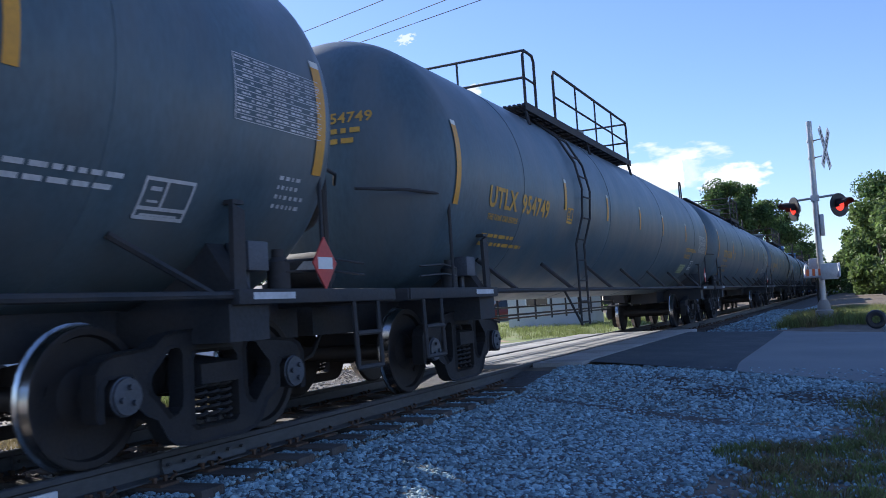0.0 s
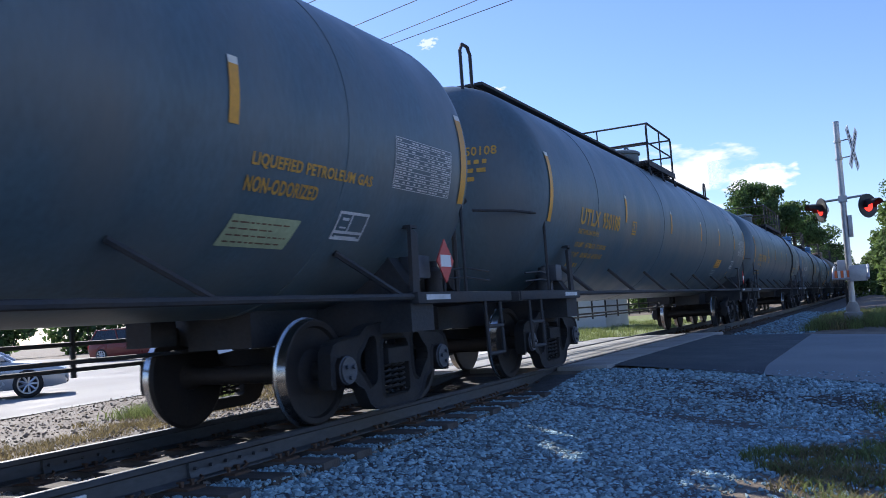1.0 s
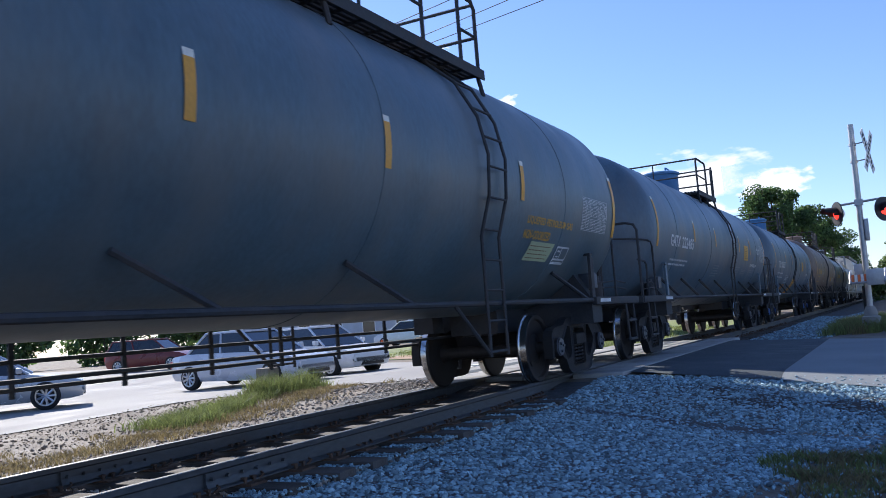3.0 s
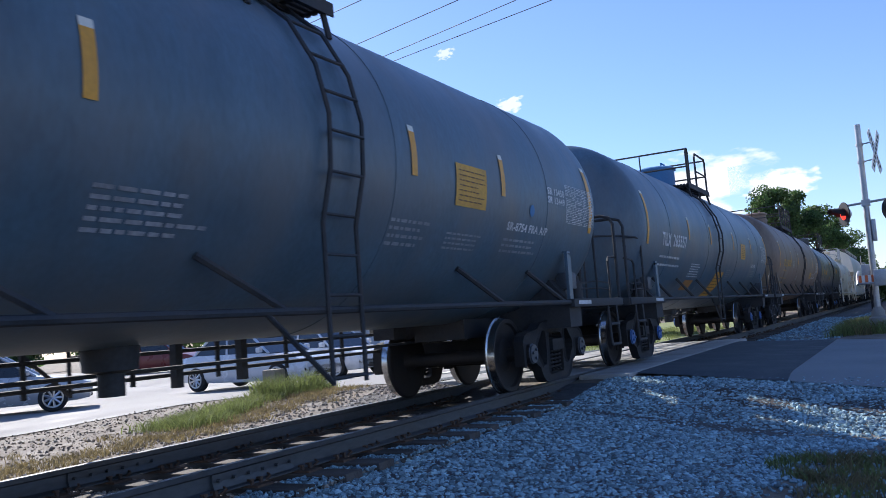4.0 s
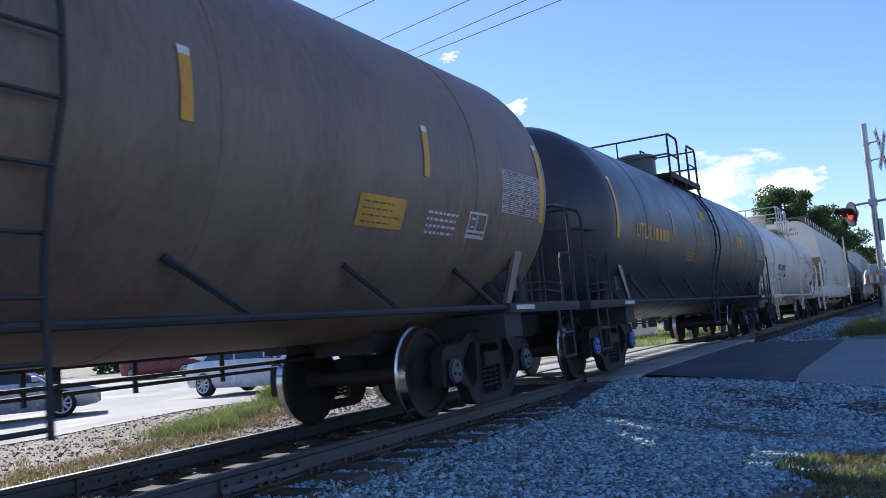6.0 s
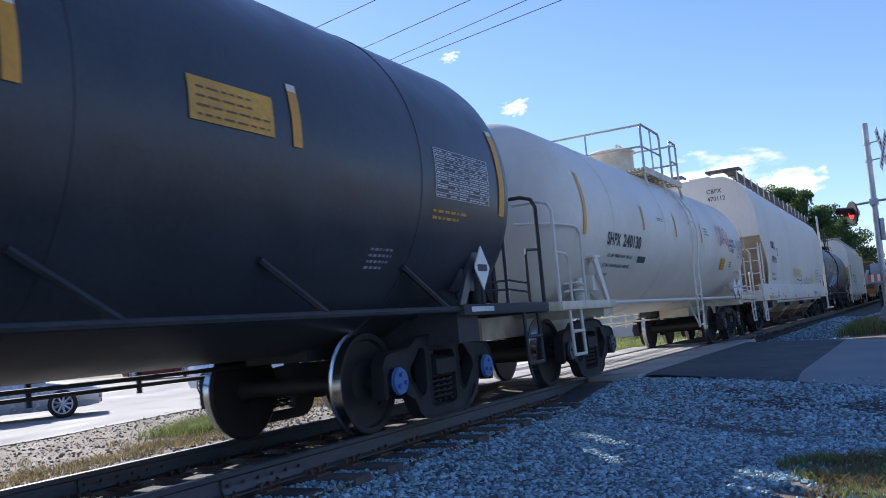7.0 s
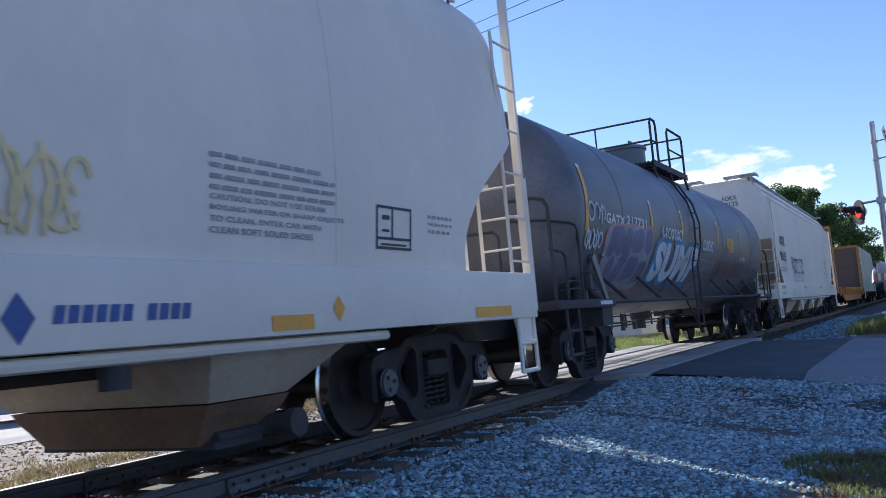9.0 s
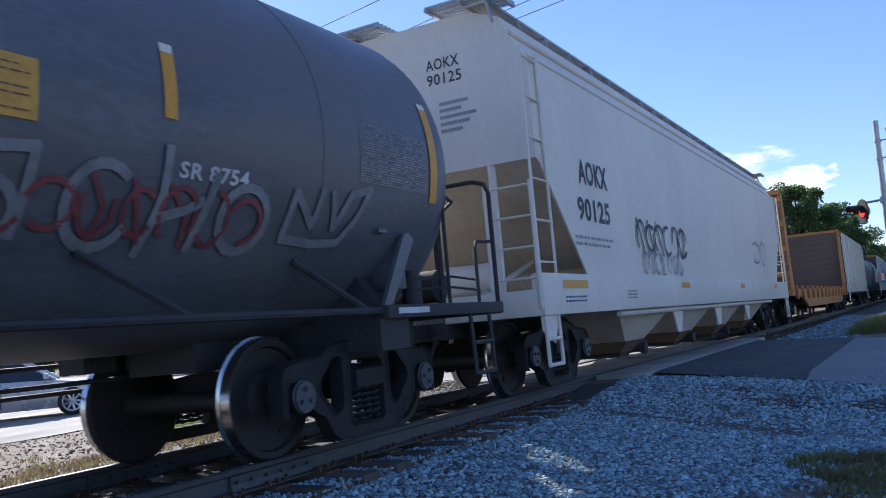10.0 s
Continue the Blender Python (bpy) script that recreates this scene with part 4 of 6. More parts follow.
    # ladders in the middle
    for k in (-1, 1) if ladder_at is not None else ():
        bm = bmesh.new()
        fx = lambda z: k * (max(1.44, math.sqrt(max(0, R * R - (z - zc) ** 2)) + 0.07) if z < zc else math.sqrt(max(0.5, R * R - (z - zc) ** 2)) + 0.07)
        ladder(bm, 0, ladder_at - 0.22, ladder_at + 0.22, 0.50, top - 0.15, 11, 0.014, fx)
        tube(bm, [(k * 1.44, ladder_at - 0.22, 0.52), (k * 1.40, ladder_at - 0.9, 1.06)], 0.02, 6)
        part("ladder", bm, fm if style != "white" else tm, car)
    for s in (-1, 1):
        truck(car, s * (L / 2 - 2.19), cap)
    coupler(car, L, M["truck"])
    return car, skin, L, tank


# ---- covered hoppers ----
def hopper_car(s0, s1, style, label):
    L = s1 - s0
    car = thing("hopper_car", label, "hopper car", "cars of the freight train")
    MOVERS.append((car, (s0 + s1) / 2))
    W = M["offwhite"]
    e = L / 2 - 0.65
    round_side = style == "round"
    if round_side:
        sec = [(1.44, 0.95), (1.50, 1.40), (1.56, 2.0), (1.57, 2.78), (1.54, 3.2), (1.47, 3.75), (1.40, 3.98), (1.28, 4.22), (1.05, 4.45), (0.75, 4.60)]
    else:
        sec = [(1.50, 1.05), (1.50, 1.55), (1.50, 2.75), (1.50, 3.6), (1.50, 3.95), (1.44, 4.02), (1.30, 4.25), (1.20, 4.50), (0.80, 4.66)]
    # the end walls lean in below the upper panel
    top_in, low_in = (0.35, 2.9) if round_side else (0.30, 2.6)

    def end_y(z):
        return ramp(z, [(1.0, e - low_in - 0.2), (1.55, e - low_in), (2.78 if round_side else 2.75, e - top_in), (5, e - top_in)])
    bm = bmesh.new()
    full = sec + [(-x, z) for x, z in sec[::-1]]
    rings = []
    rows = [(-1, 1.0), (1, 1.0)]
    lo = [bm.verts.new((x, -end_y(z), z)) for x, z in full]
    hi = [bm.verts.new((x, end_y(z), z)) for x, z in full]
    n = len(full)
    for i in range(n - 1):
        bm.faces.new((lo[i], lo[i + 1], hi[i + 1], hi[i]))
    bm.faces.new((lo[-1], lo[0], hi[0], hi[-1]))
    k = len(sec)
    for ends in (lo, hi):
        for i in range(k - 1):
            f = bm.faces.new((ends[i], ends[i + 1], ends[n - 2 - i], ends[n - 1 - i]))
            f.material_index = 1 if full[i][1] < 2.5 else 0
    body = part("body", bm, [W, M["tan"]], car, smooth=0.5)
    skin = lambda y, z: ramp(z, [(b, a) for a, b in sec]) + 0.010
    # side sill and side sheet carried to the ends
    for k in (-1, 1):
        bm = bmesh.new()
        rbox(bm, min(k * 1.42, k * 1.56), max(k * 1.42, k * 1.56), -e, e, 0.92, 1.40, 0.02)
        tube(bm, [(k * 1.46, -e + 2.9, 0.87), (k * 1.46, e - 2.9, 0.87)], 0.04, 8)
        part("side_sill", bm, W, car)
        for s in (-1, 1):
            bm = bmesh.new()
            ye = s * (e - 0.36)
            back = [(1.40, 1.15), (1.7, 1.15), (1.95, 1.02), (2.25, 0.72), (2.55, 0.28), (2.78, 0.0), (4.0, 0.0)] if round_side else [(1.40, 1.30), (2.75, 0.0), (4.0, 0.0)]
            zs = np.linspace(1.401, 3.98, 22)
            grid = []
            for z in zs:
                x = ramp(z, [(b2, a2) for a2, b2 in sec])
                y0, y1 = ye - s * ramp(z, back), ye - s * 3.2
                grid.append([bm.verts.new((k * (x + d), y, z)) for d, y in ((0.004, y1), (0.004, y0), (-0.02, y0), (-0.02, y1))])
            for g0, g1 in zip(grid, grid[1:]):
                for j in range(4):
                    bm.faces.new((g0[j], g0[(j + 1) % 4], g1[(j + 1) % 4], g1[j]))
            bm.faces.new(grid[0]), bm.faces.new(grid[-1])
            part("side_sheet", bm, W, car, smooth=0.4)
            # corner ladder
            bm = bmesh.new()
            y0, y1 = sorted((s * (e - 0.02), s * (e - 0.50)))
            ladder(bm, k * 1.53, y0, y1, 1.0, 4.0 if s > 0 or not round_side else 2.55, 7 if s > 0 or not round_side else 4, 0.014)
            if round_side and s > 0:
                rbox(bm, min(k * 1.44, k * 1.53), max(k * 1.44, k * 1.53), e - 0.03, e + 0.04, 0.95, 4.80, 0.01)
            ye2 = s * (e + 0.02)
            ladder2 = [(k * 1.53, ye2, 1.0), (k * 1.53, ye2, 2.45)]
            tube(bm, ladder2, 0.03, 6), tube(bm, [(k * 0.95, ye2, 1.0), (k * 0.95, ye2, 2.45)], 0.022, 6)
            for z in (1.35, 1.7, 2.05, 2.4):
                tube(bm, [(k * 1.53, ye2, z), (k * 0.95, ye2, z)], 0.014, 6)
            part("ladder", bm, W, car)
            bm = bmesh.new()
            for u in (0.06, 0.46):
                tube(bm, [(k * 1.52, s * (e - u), 0.95), (k * 1.53, s * (e - u), 0.36)], 0.024, 6)
            for z in (0.37, 0.66):
                tube(bm, [(k * 1.53, s * (e - 0.06), z), (k * 1.53, s * (e - 0.46), z)], 0.024, 6)
            prism(bm, [(s * (e - 0.5), 0.92), (s * (e - 0.02), 0.92), (s * (e - 0.02), 0.75), (s * (e - 0.35), 0.6)], "x", k * 1.50 - 0.01, k * 1.50 + 0.01)
            part("step", bm, W, car)
    for s in (-1, 1):
        bm = bmesh.new()
        a, b = sorted((s * (e + 0.05), s * (e - 0.12)))
        rbox(bm, -1.5, 1.5, a, b, 0.92, 1.22, 0.02)
        a, b = sorted((s * e, s * (e - 2.4)))
        box(bm, -1.42, 1.42, a, b, 1.10, 1.14)
        part("end_platform", bm, W, car)
        # slope-sheet posts and pipes
        bm = bmesh.new()
        for x in (-0.9, 0.9):
            tube(bm, [(x, s * (e - 0.35), 1.15), (x, s * (e - 0.35), 3.0)], 0.05, 8)
            tube(bm, [(x * 0.6, s * (e - 0.3), 1.15), (x * 0.6, s * (e - 2.4), 1.75)], 0.04, 6)
        lathe(bm, [(-0.32, 0.02), (-0.3, 0.19), (0.3, 0.19), (0.32, 0.02)], "x", (0.3, s * (e - 0.75), 1.45), 16)
        part("end_post", bm, W, car)
    # centre sill, bays
    bm = bmesh.new()
    box(bm, -0.32, 0.32, -e - 0.05, e + 0.05, 0.74, 1.05)
    part("centre_sill", bm, M["frame"], car)
    nb = 4
    c = e - 3.0
    for i in range(nb):
        y0, y1 = -c + 2 * c * i / nb, -c + 2 * c * (i + 1) / nb
        m0 = -6.45 + 4.1 * i if round_side else (y0 + y1) / 2
        if round_side:
            levels = [(1.42, 0.92, 1.0), (1.36, 0.70, 0.82), (1.02, 0.40, 0.52)]
            gates = [(1.03, 0.42, 0.51), (0.98, 0.40, 0.44), (0.78, 0.30, 0.22)]
        else:
            levels = [(1.4, (y1 - y0) / 2, 1.0), (1.1, 0.50, 0.44)]
            gates = [(1.12, 0.50, 0.43), (0.95, 0.36, 0.26)]
        for name, rows, mm, text in (("discharge_hopper", levels, "tan", "stained tan steel discharge hopper"), ("outlet", gates, "outlet", "rusty brown steel outlet")):
            bm = bmesh.new()
            rings = [[bm.verts.new(p) for p in ((-x, m0 - q, z), (x, m0 - q, z), (x, m0 + q, z), (-x, m0 + q, z))] for x, q, z in rows]
            bm.faces.new(rings[-1][::-1]), bm.faces.new(rings[0])
            for a, b in zip(rings, rings[1:]):
                for j in range(4):
                    bm.faces.new((a[j], a[(j + 1) % 4], b[(j + 1) % 4], b[j]))
            part(name, bm, M[mm], car, text, smooth=0)
        bm = bmesh.new()
        box(bm, -0.9, 0.9, m0 - 0.24, m0 + 0.24, 0.19, 0.24)
        for k in (-1, 1):
            tube(bm, [(k * 0.7, m0 + 0.33, 0.30), (k * 1.16, m0 + 0.33, 0.30)], 0.07, 10)
            tube(bm, [(k * 1.10, m0 + 0.33, 0.30), (k * 1.18, m0 + 0.33, 0.30)], 0.105, 12)
            tube(bm, [(k * 0.86, m0 - 0.2, 0.26), (k * 0.86, m0 + 0.4, 0.26)], 0.05, 8)
        part("discharge_gate", bm, M["frame"], car)
        if round_side:
            for k in (-1, 1):
                bm = bmesh.new()
                tube(bm, [(k * 1.38, m0 - 1.45, 0.88), (k * 1.38, m0 - 1.45, 0.70)], 0.085, 12)
                part("vibrator_bracket", bm, M["frame"], car)
        if i and not round_side:
            for k in (-1, 1):
                bm = bmesh.new()
                prism(bm, [(y0 - 0.42, 1.03), (y0 + 0.42, 1.03), (y0 + 0.12, 0.48), (y0 - 0.12, 0.48)], "x", k * 1.41 - 0.015, k * 1.41 + 0.015)
                part("bay_gusset", bm, W, car, smooth=0)
    # roof hatch trough and running boards
    bm = bmesh.new()
    rbox(bm, -0.30, 0.30, -e + 0.8, e - 0.8, 4.55, 4.72, 0.03)
    part("roof_hatch", bm, W, car)
    for k in (-1, 1):
        bm = bmesh.new()
        for j in range(9):
            x = k * (0.80 + 0.036 * j)
            box(bm, x - 0.012, x + 0.012, -e + 0.2, e - 0.2, 4.70, 4.73)
        y = -e + 0.2
        while y < e - 0.15:
            box(bm, min(k * 0.78, k * 1.10), max(k * 0.78, k * 1.10), y - 0.02, y + 0.02, 4.67, 4.698)
            tube(bm, [(k * 1.09, y, 4.72), (k * 1.16, y, ramp(1.14, [(1.05, 4.45), (1.30, 4.2)]) + (0 if round_side else 0.06))], 0.02, 5)
            y += 0.9
        if round_side:
            y = -e + 0.5
            while y < e - 0.2:
                b2 = bmesh.new()
                box(b2, min(k * 1.12, k * 1.15), max(k * 1.12, k * 1.15), y - 0.03, y + 0.03, 4.42, 4.76)
                part("board_bracket", b2, W, car, smooth=0)
                y += 1.25
        part("running_board", bm, M["roof"] if round_side else M["galv"], car, "weathered steel grating running board", smooth=0)
    if not round_side:
        for k in (-1, 1):
            for z, x in ((3.97, 1.49), (4.30, 1.30)):
                bm = bmesh.new()
                tube(bm, [(k * x, -e + 0.3, z), (k * x, e - 0.3, z)], 0.03, 6)
                part("roof_rib", bm, W, car)
    for s in (-1, 1):
        for k in (-1, 1):
            bm = bmesh.new()
            for j in range(7):
                y = s * (e - 0.62 + 0.09 * j)
                box(bm, min(k * 0.34, k * 1.28), max(k * 0.34, k * 1.28), y - 0.02, y + 0.02, 4.735, 4.765)
            for x in (0.36, 0.82, 1.26):
                a, b = sorted((s * (e - 0.66), s * (e - 0.04)))
                box(bm, k * x - 0.02, k * x + 0.02, a, b, 4.70, 4.734)
            part("end_walkway", bm, M["roof"] if round_side else M["galv"], car, smooth=0)
        truck(car, s * (L / 2 - 2.15), "cap")
    coupler(car, L, M["truck"])
    return car, skin, L, body


def flat_car(s0, s1, label):
    """Empty flat car with a bulkhead at each end."""
    L = s1 - s0
    car = thing("flat_car", label, "flat car", "cars of the freight train")
    MOVERS.append((car, (s0 + s1) / 2))
    O, e = M["orange"], L / 2 - 0.6
    bm = bmesh.new()
    rbox(bm, -1.45, 1.45, -e, e, 1.02, 1.16, 0.02)
    part("deck", bm, M["wood"], car)
    for k in (-1, 1):
        bm = bmesh.new()
        prism(bm, [(-e, 0.98), (-e, 1.2), (e, 1.2), (e, 0.98), (e - 2.6, 0.92), (e - 4, 0.55), (-e + 4, 0.55), (-e + 2.6, 0.92)], "x", k * 1.50 - 0.05, k * 1.50 + 0.03)
        part("side_sill", bm, O, car)
        for i in range(14):
            bm = bmesh.new()
            y = -e + 0.8 + (2 * e - 1.6) * i / 13
            rbox(bm, k * 1.57 - 0.04, k * 1.57 + 0.04, y - 0.08, y + 0.08, 0.85, 1.3, 0.01)
            part("stake_pocket", bm, O, car)
    for s in (-1, 1):
        bm = bmesh.new()
        a, b = sorted((s * e, s * (e - 0.10)))
        box(bm, -1.5, 1.5, a, b, 1.18, 1.45)
        me = finish("plank", bm, M["brown"], 0)
        for j in range(11):
            part("plank", me, None, car, "dark weathered timber lining").matrix_basis = pose(0, 0, 0.28 * j)
        bm = bmesh.new()
        box(bm, -1.5, 1.5, min(s * (e + 0.02), s * (e - 0.12)), max(s * (e + 0.02), s * (e - 0.12)), 4.26, 4.40)
        for x in (-1.45, 1.45):
            a2, b2 = sorted((s * (e - 0.10), s * (e - 0.75)))
            prism(bm, [(s * (e + 0.0), 4.3), (s * (e - 0.35), 4.3), (s * (e - 0.75), 1.2), (s * (e + 0.0), 1.2)], "x", x - 0.06, x + 0.06)
        for z in (1.7, 2.5, 3.3, 4.1):
            box(bm, -1.5, 1.5, min(s * (e + 0.10), s * (e + 0.003)), max(s * (e + 0.10), s * (e + 0.003)), z - 0.08, z + 0.08)
        part("bulkhead", bm, O, car, "orange steel bulkhead", smooth=0)
        truck(car, s * (L / 2 - 2.6), "cap")
    bm = bmesh.new()
    box(bm, -0.35, 0.35, -e, e, 0.62, 1.0)
    part("centre_sill", bm, M["frame"], car)
    coupler(car, L, M["truck"])
    return car


def box_car(s0, s1, end, side, label, h=4.35):
    L = s1 - s0
    car = thing("box_car", label, "box car", "cars of the freight train")
    MOVERS.append((car, (s0 + s1) / 2))
    e = L / 2 - 0.6
    bm = bmesh.new()
    rbox(bm, -1.48, 1.48, -e + 0.05, e - 0.05, 1.0, h, 0.03)
    part("body", bm, M[side], car, smooth=0.5)
    for s in (-1, 1):
        bm = bmesh.new()
        a, b = sorted((s * (e - 0.046), s * (e + 0.02)))
        box(bm, -1.47, 1.47, a, b, 1.0, h - 0.15)
        for i in range(9):
            z = 1.25 + (h - 1.6) * i / 8
            tube(bm, [(-1.4, s * e, z), (1.4, s * e, z)], 0.07, 8)
        part("end_wall", bm, M[end], car, "dark corrugated steel end")
        bm = bmesh.new()
        prism(bm, [(-1.5, h - 0.02), (0, h + 0.16), (1.5, h - 0.02), (1.5, h - 0.16), (-1.5, h - 0.16)], "y", min(s * (e - 0.1), s * (e + 0.06)), max(s * (e - 0.1), s * (e + 0.06)))
        part("end_cap", bm, M["orange"], car, "rusty orange roof edge", smooth=0)
        bm = bmesh.new()
        ladder(bm, 1.52, s * (e - 0.5) - 0.2, s * (e - 0.5) + 0.2, 0.5, h - 0.3, 9)
        part("ladder", bm, M[side], car)
        truck(car, s * (L / 2 - 2.6), "cap")
    bm = bmesh.new()
    prism(bm, [(-1.5, h), (0, h + 0.14), (1.5, h)], "y", -e + 0.1, e - 0.1)
    part("roof", bm, M["galv"], car, smooth=0)
    for i in range(12):
        bm = bmesh.new()
        y = -e + 0.8 + (2 * e - 1.6) * i / 11
        box(bm, 1.48, 1.53, y - 0.05, y + 0.05, 1.05, h - 0.1)
        part("side_post", bm, M[side], car, smooth=0)
    bm = bmesh.new()
    box(bm, -0.35, 0.35, -e, e, 0.62, 1.0)
    box(bm, -1.4, 1.4, -e, e, 0.9, 1.0)
    part("underframe", bm, M["frame"], car)
    coupler(car, L, M["truck"])
    return car


# the cars, from the head of the view backwards; each between its coupler faces
GAPS = [-13.2, 7.1, 27.5, 48.18, 68.75, 85.75, 102.75, 119.9, 137.0, 152.0, 173.07, 190.1, 210.7, 233.6, 252.5, 272, 291, 310]
GAS = "black liquefied-gas tank car with yellow stripes and lettering"


cars = {}
for i, (key, kw) in enumerate([
    ("a", dict(m="black", gap=0.55, ladder_at=4.4, loops=((-1.4, 3.8), (4.8, 5.3)), label=GAS)),
    ("b", dict(m="black", gap=0.55, ladder_at=-4.1, loops=((-5.2, -4.7), (-3.75, 1.4)), label=GAS)),
    ("c", dict(m="black", gap=0.55, ladder_at=None, loops=((-1.3, 1.12),), domes=(0.4,), plank=True, label=GAS)),
    ("d", dict(m="black", gap=0.55, ladder_at=4.5, loops=((-0.95, 4.0), (4.9, 5.35)), label=GAS)),
    ("e", dict(ladder_at=1.0, loops=((-0.6, 0.58), (1.32, 1.5)), domes=(0.1,), m="slate", R=1.50, zc=2.40, dome="blue", label="slate-black tank car with a blue valve dome and white lettering")),
    ("f", dict(ladder_at=-0.72, loops=((-1.25, -1.05), (-0.3, 0.9)), domes=(0.2,), m="slate", R=1.52, zc=2.38, dome="blue", cap="cap_blue", label="slate-grey tank car with a blue dome and yellow panels")),
    ("g", dict(ladder_at=0.42, loops=((-1.25, 0.05), (0.8, 2.1)), domes=(-0.5, 0.9), m="rusty", R=1.60, zc=2.45, dome="rusty", label="rusty brown tank car with yellow lettering")),
    ("h", dict(ladder_at=0.0, loops=((-1.3, -0.45), (0.45, 1.3)), m="jet", R=1.57, zc=2.33, dome="jet", cap="cap_blue", label="clean jet-black tank car with blue bearing caps")),
    ("i", dict(ladder_at=0.44, loops=((-1.3, 0.05), (0.85, 1.4)), domes=(0.25,), m="white", R=1.43, zc=2.32, dome="cream", style="white", rail="galv", label="white tank car with cream dome and dark lettering")),
    ("j", dict(style="round", label="white covered hopper car with rounded sides and graffiti")),
    ("k", dict(ladder_at=-0.85, loops=((-1.7, -1.3), (-0.45, 0.78)), domes=(0.05,), m="dusty", R=1.50, zc=2.38, dome="black", label="dusty black tank car covered with graffiti")),
    ("l", dict(style="flat", label="white covered hopper car with four discharge bays")),
    ("m", dict(label="empty orange bulkhead flat car with rusty deck")),
    ("n", dict(end="brown", side="white", label="white box car with a dark corrugated end")),
    ("o", dict(m="black", label="black tank car far back in the train")),
    ("p", dict(end="brown", side="offwhite", label="white box car far back in the train")),
    ("q", dict(m="black", label="black tank car far back in the train")),
]):
    s0, s1 = GAPS[i], GAPS[i + 1]
    if key in "jl":
        cars[key] = hopper_car(s0, s1, **kw)
    elif key == "m":
        cars[key] = flat_car(s0, s1, **kw)
    elif key in "np":
        cars[key] = box_car(s0, s1, **kw)
    else:
        cars[key] = tank_car(s0, s1, **kw)


def end_letters(car, text, x0, x1, y, z0, z1, m):
    """Lettering on the end wall that faces the way the train runs."""
    v, fs = glyphs(text, 0.012)
    a = np.array(v)
    lo, hi = a.min(0), a.max(0)
    bm = bmesh.new()
    vs = [bm.verts.new((x0 + (x1 - x0) * (u - lo[0]) / (hi[0] - lo[0]), y, z0 + (z1 - z0) * (w - lo[1]) / (hi[1] - lo[1]))) for u, w in v]
    for f in fs:
        bm.faces.new([vs[i] for i in f])
    part("end_lettering", bm, m, car, smooth=0)


def ends(key, n=0):
    """The tall stripes at both ends of a tank."""
    car, skin, L, _ = cars[key]
    off = 1.34 if key in "abcd" else 1.5
    for s in (-1, 1):
        if key == "i" and s > 0:
            off = 0.97
        stripe(car, skin, s * (L / 2 - off), 2.0, 2.92, 0.12)


def mark(key, *rows):
    """Rows of markings: kind, then its numbers along and up the car's side."""
    car, skin = cars[key][:2]
    for i, (kind, *v) in enumerate(rows):
        if kind == "stripes":
            for y in v:
                stripe(car, skin, y, 2.23, 2.69)
        elif kind == "text":
            letters(car, skin, v[0], *v[1:5], M[v[5]], *v[6:])
        elif kind == "rows":
            bars(car, skin, *v[:5], M[v[5]], seed=i + 5)
        elif kind == "table":
            table(car, skin, *v[:4], M[v[4]], seed=i)
        elif kind == "framed":
            framed(car, skin, *v[:4], M[v[4]], 0.0)
        elif kind == "slab":
            panel(car, skin, *v[:4], M[v[4]], name="sticker", slant=v[5] if len(v) > 5 else 0.0)
            if v[3] - v[2] > 0.14 and v[1] - v[0] > 0.3 and v[4] in ("yellow", "pale", "stripe", "mark_grey"):
                h = v[3] - v[2]
                up = lambda y, z, f=skin: f(y, z) + 0.004
                bars(car, up, v[0] + 0.06, v[1] - 0.05, v[2] + 0.12 * h, v[3] - 0.05 * h, 7 if h > 0.3 else 4, M["outlet"], fill=0.24, seed=i)
        elif kind == "box":
            framed(car, skin, *v[:4], M[v[4]])
        elif kind == "dot":
            bm = bmesh.new()
            y, z, r = v[:3]
            bm.faces.new([bm.verts.new((0, y + r * math.cos(a), z + r * math.sin(a))) for a in np.linspace(0, math.tau, 20)[:-1]])
            onto(bm, skin, [z - 0.03, z + 0.03])
            part("sticker", bm, M[v[3]], car, smooth=0)
        elif kind == "diamond":
            bm = bmesh.new()
            y, z, r = v[:3]
            bm.faces.new([bm.verts.new((0, y + a * r, z + b * r * 1.3)) for a, b in ((1, 0), (0, 1), (-1, 0), (0, -1))])
            onto(bm, skin, [])
            part("sticker", bm, M[v[3]], car, smooth=0)
        elif kind == "lines":
            bm = bmesh.new()
            for pts in v[1]:
                stroke(bm, pts, v[0])
            onto(bm, (lambda y, z, f=skin: f(y, z) + 0.011), np.arange(1.0, 3.2, 0.08))
            tagged(part("graffiti", bm, M[v[2]], car, smooth=0), kind="stuff")


def scrawl(y0, y1, z0, z1, n, seed):
    """Loose hand-drawn loops side by side."""
    r = random.Random(seed)
    out, w = [], (y1 - y0) / n
    for i in range(n):
        cy, cz = y0 + w * (i + 0.5), (z0 + z1) / 2
        a0, sp = r.uniform(0, 6), r.uniform(3.5, 6.2)
        ry, rz = w * r.uniform(0.35, 0.55), (z1 - z0) * r.uniform(0.35, 0.5)
        out.append([(cy + ry * math.cos(a0 + sp * k / 12), cz + rz * math.sin(a0 + sp * k / 12)) for k in range(13)])
        if r.random() < 0.6:
            out.append([(cy + w * r.uniform(-0.4, 0), z1), (cy + w * r.uniform(-0.1, 0.3), cz), (cy + w * r.uniform(-0.3, 0.4), z0)])
    return out


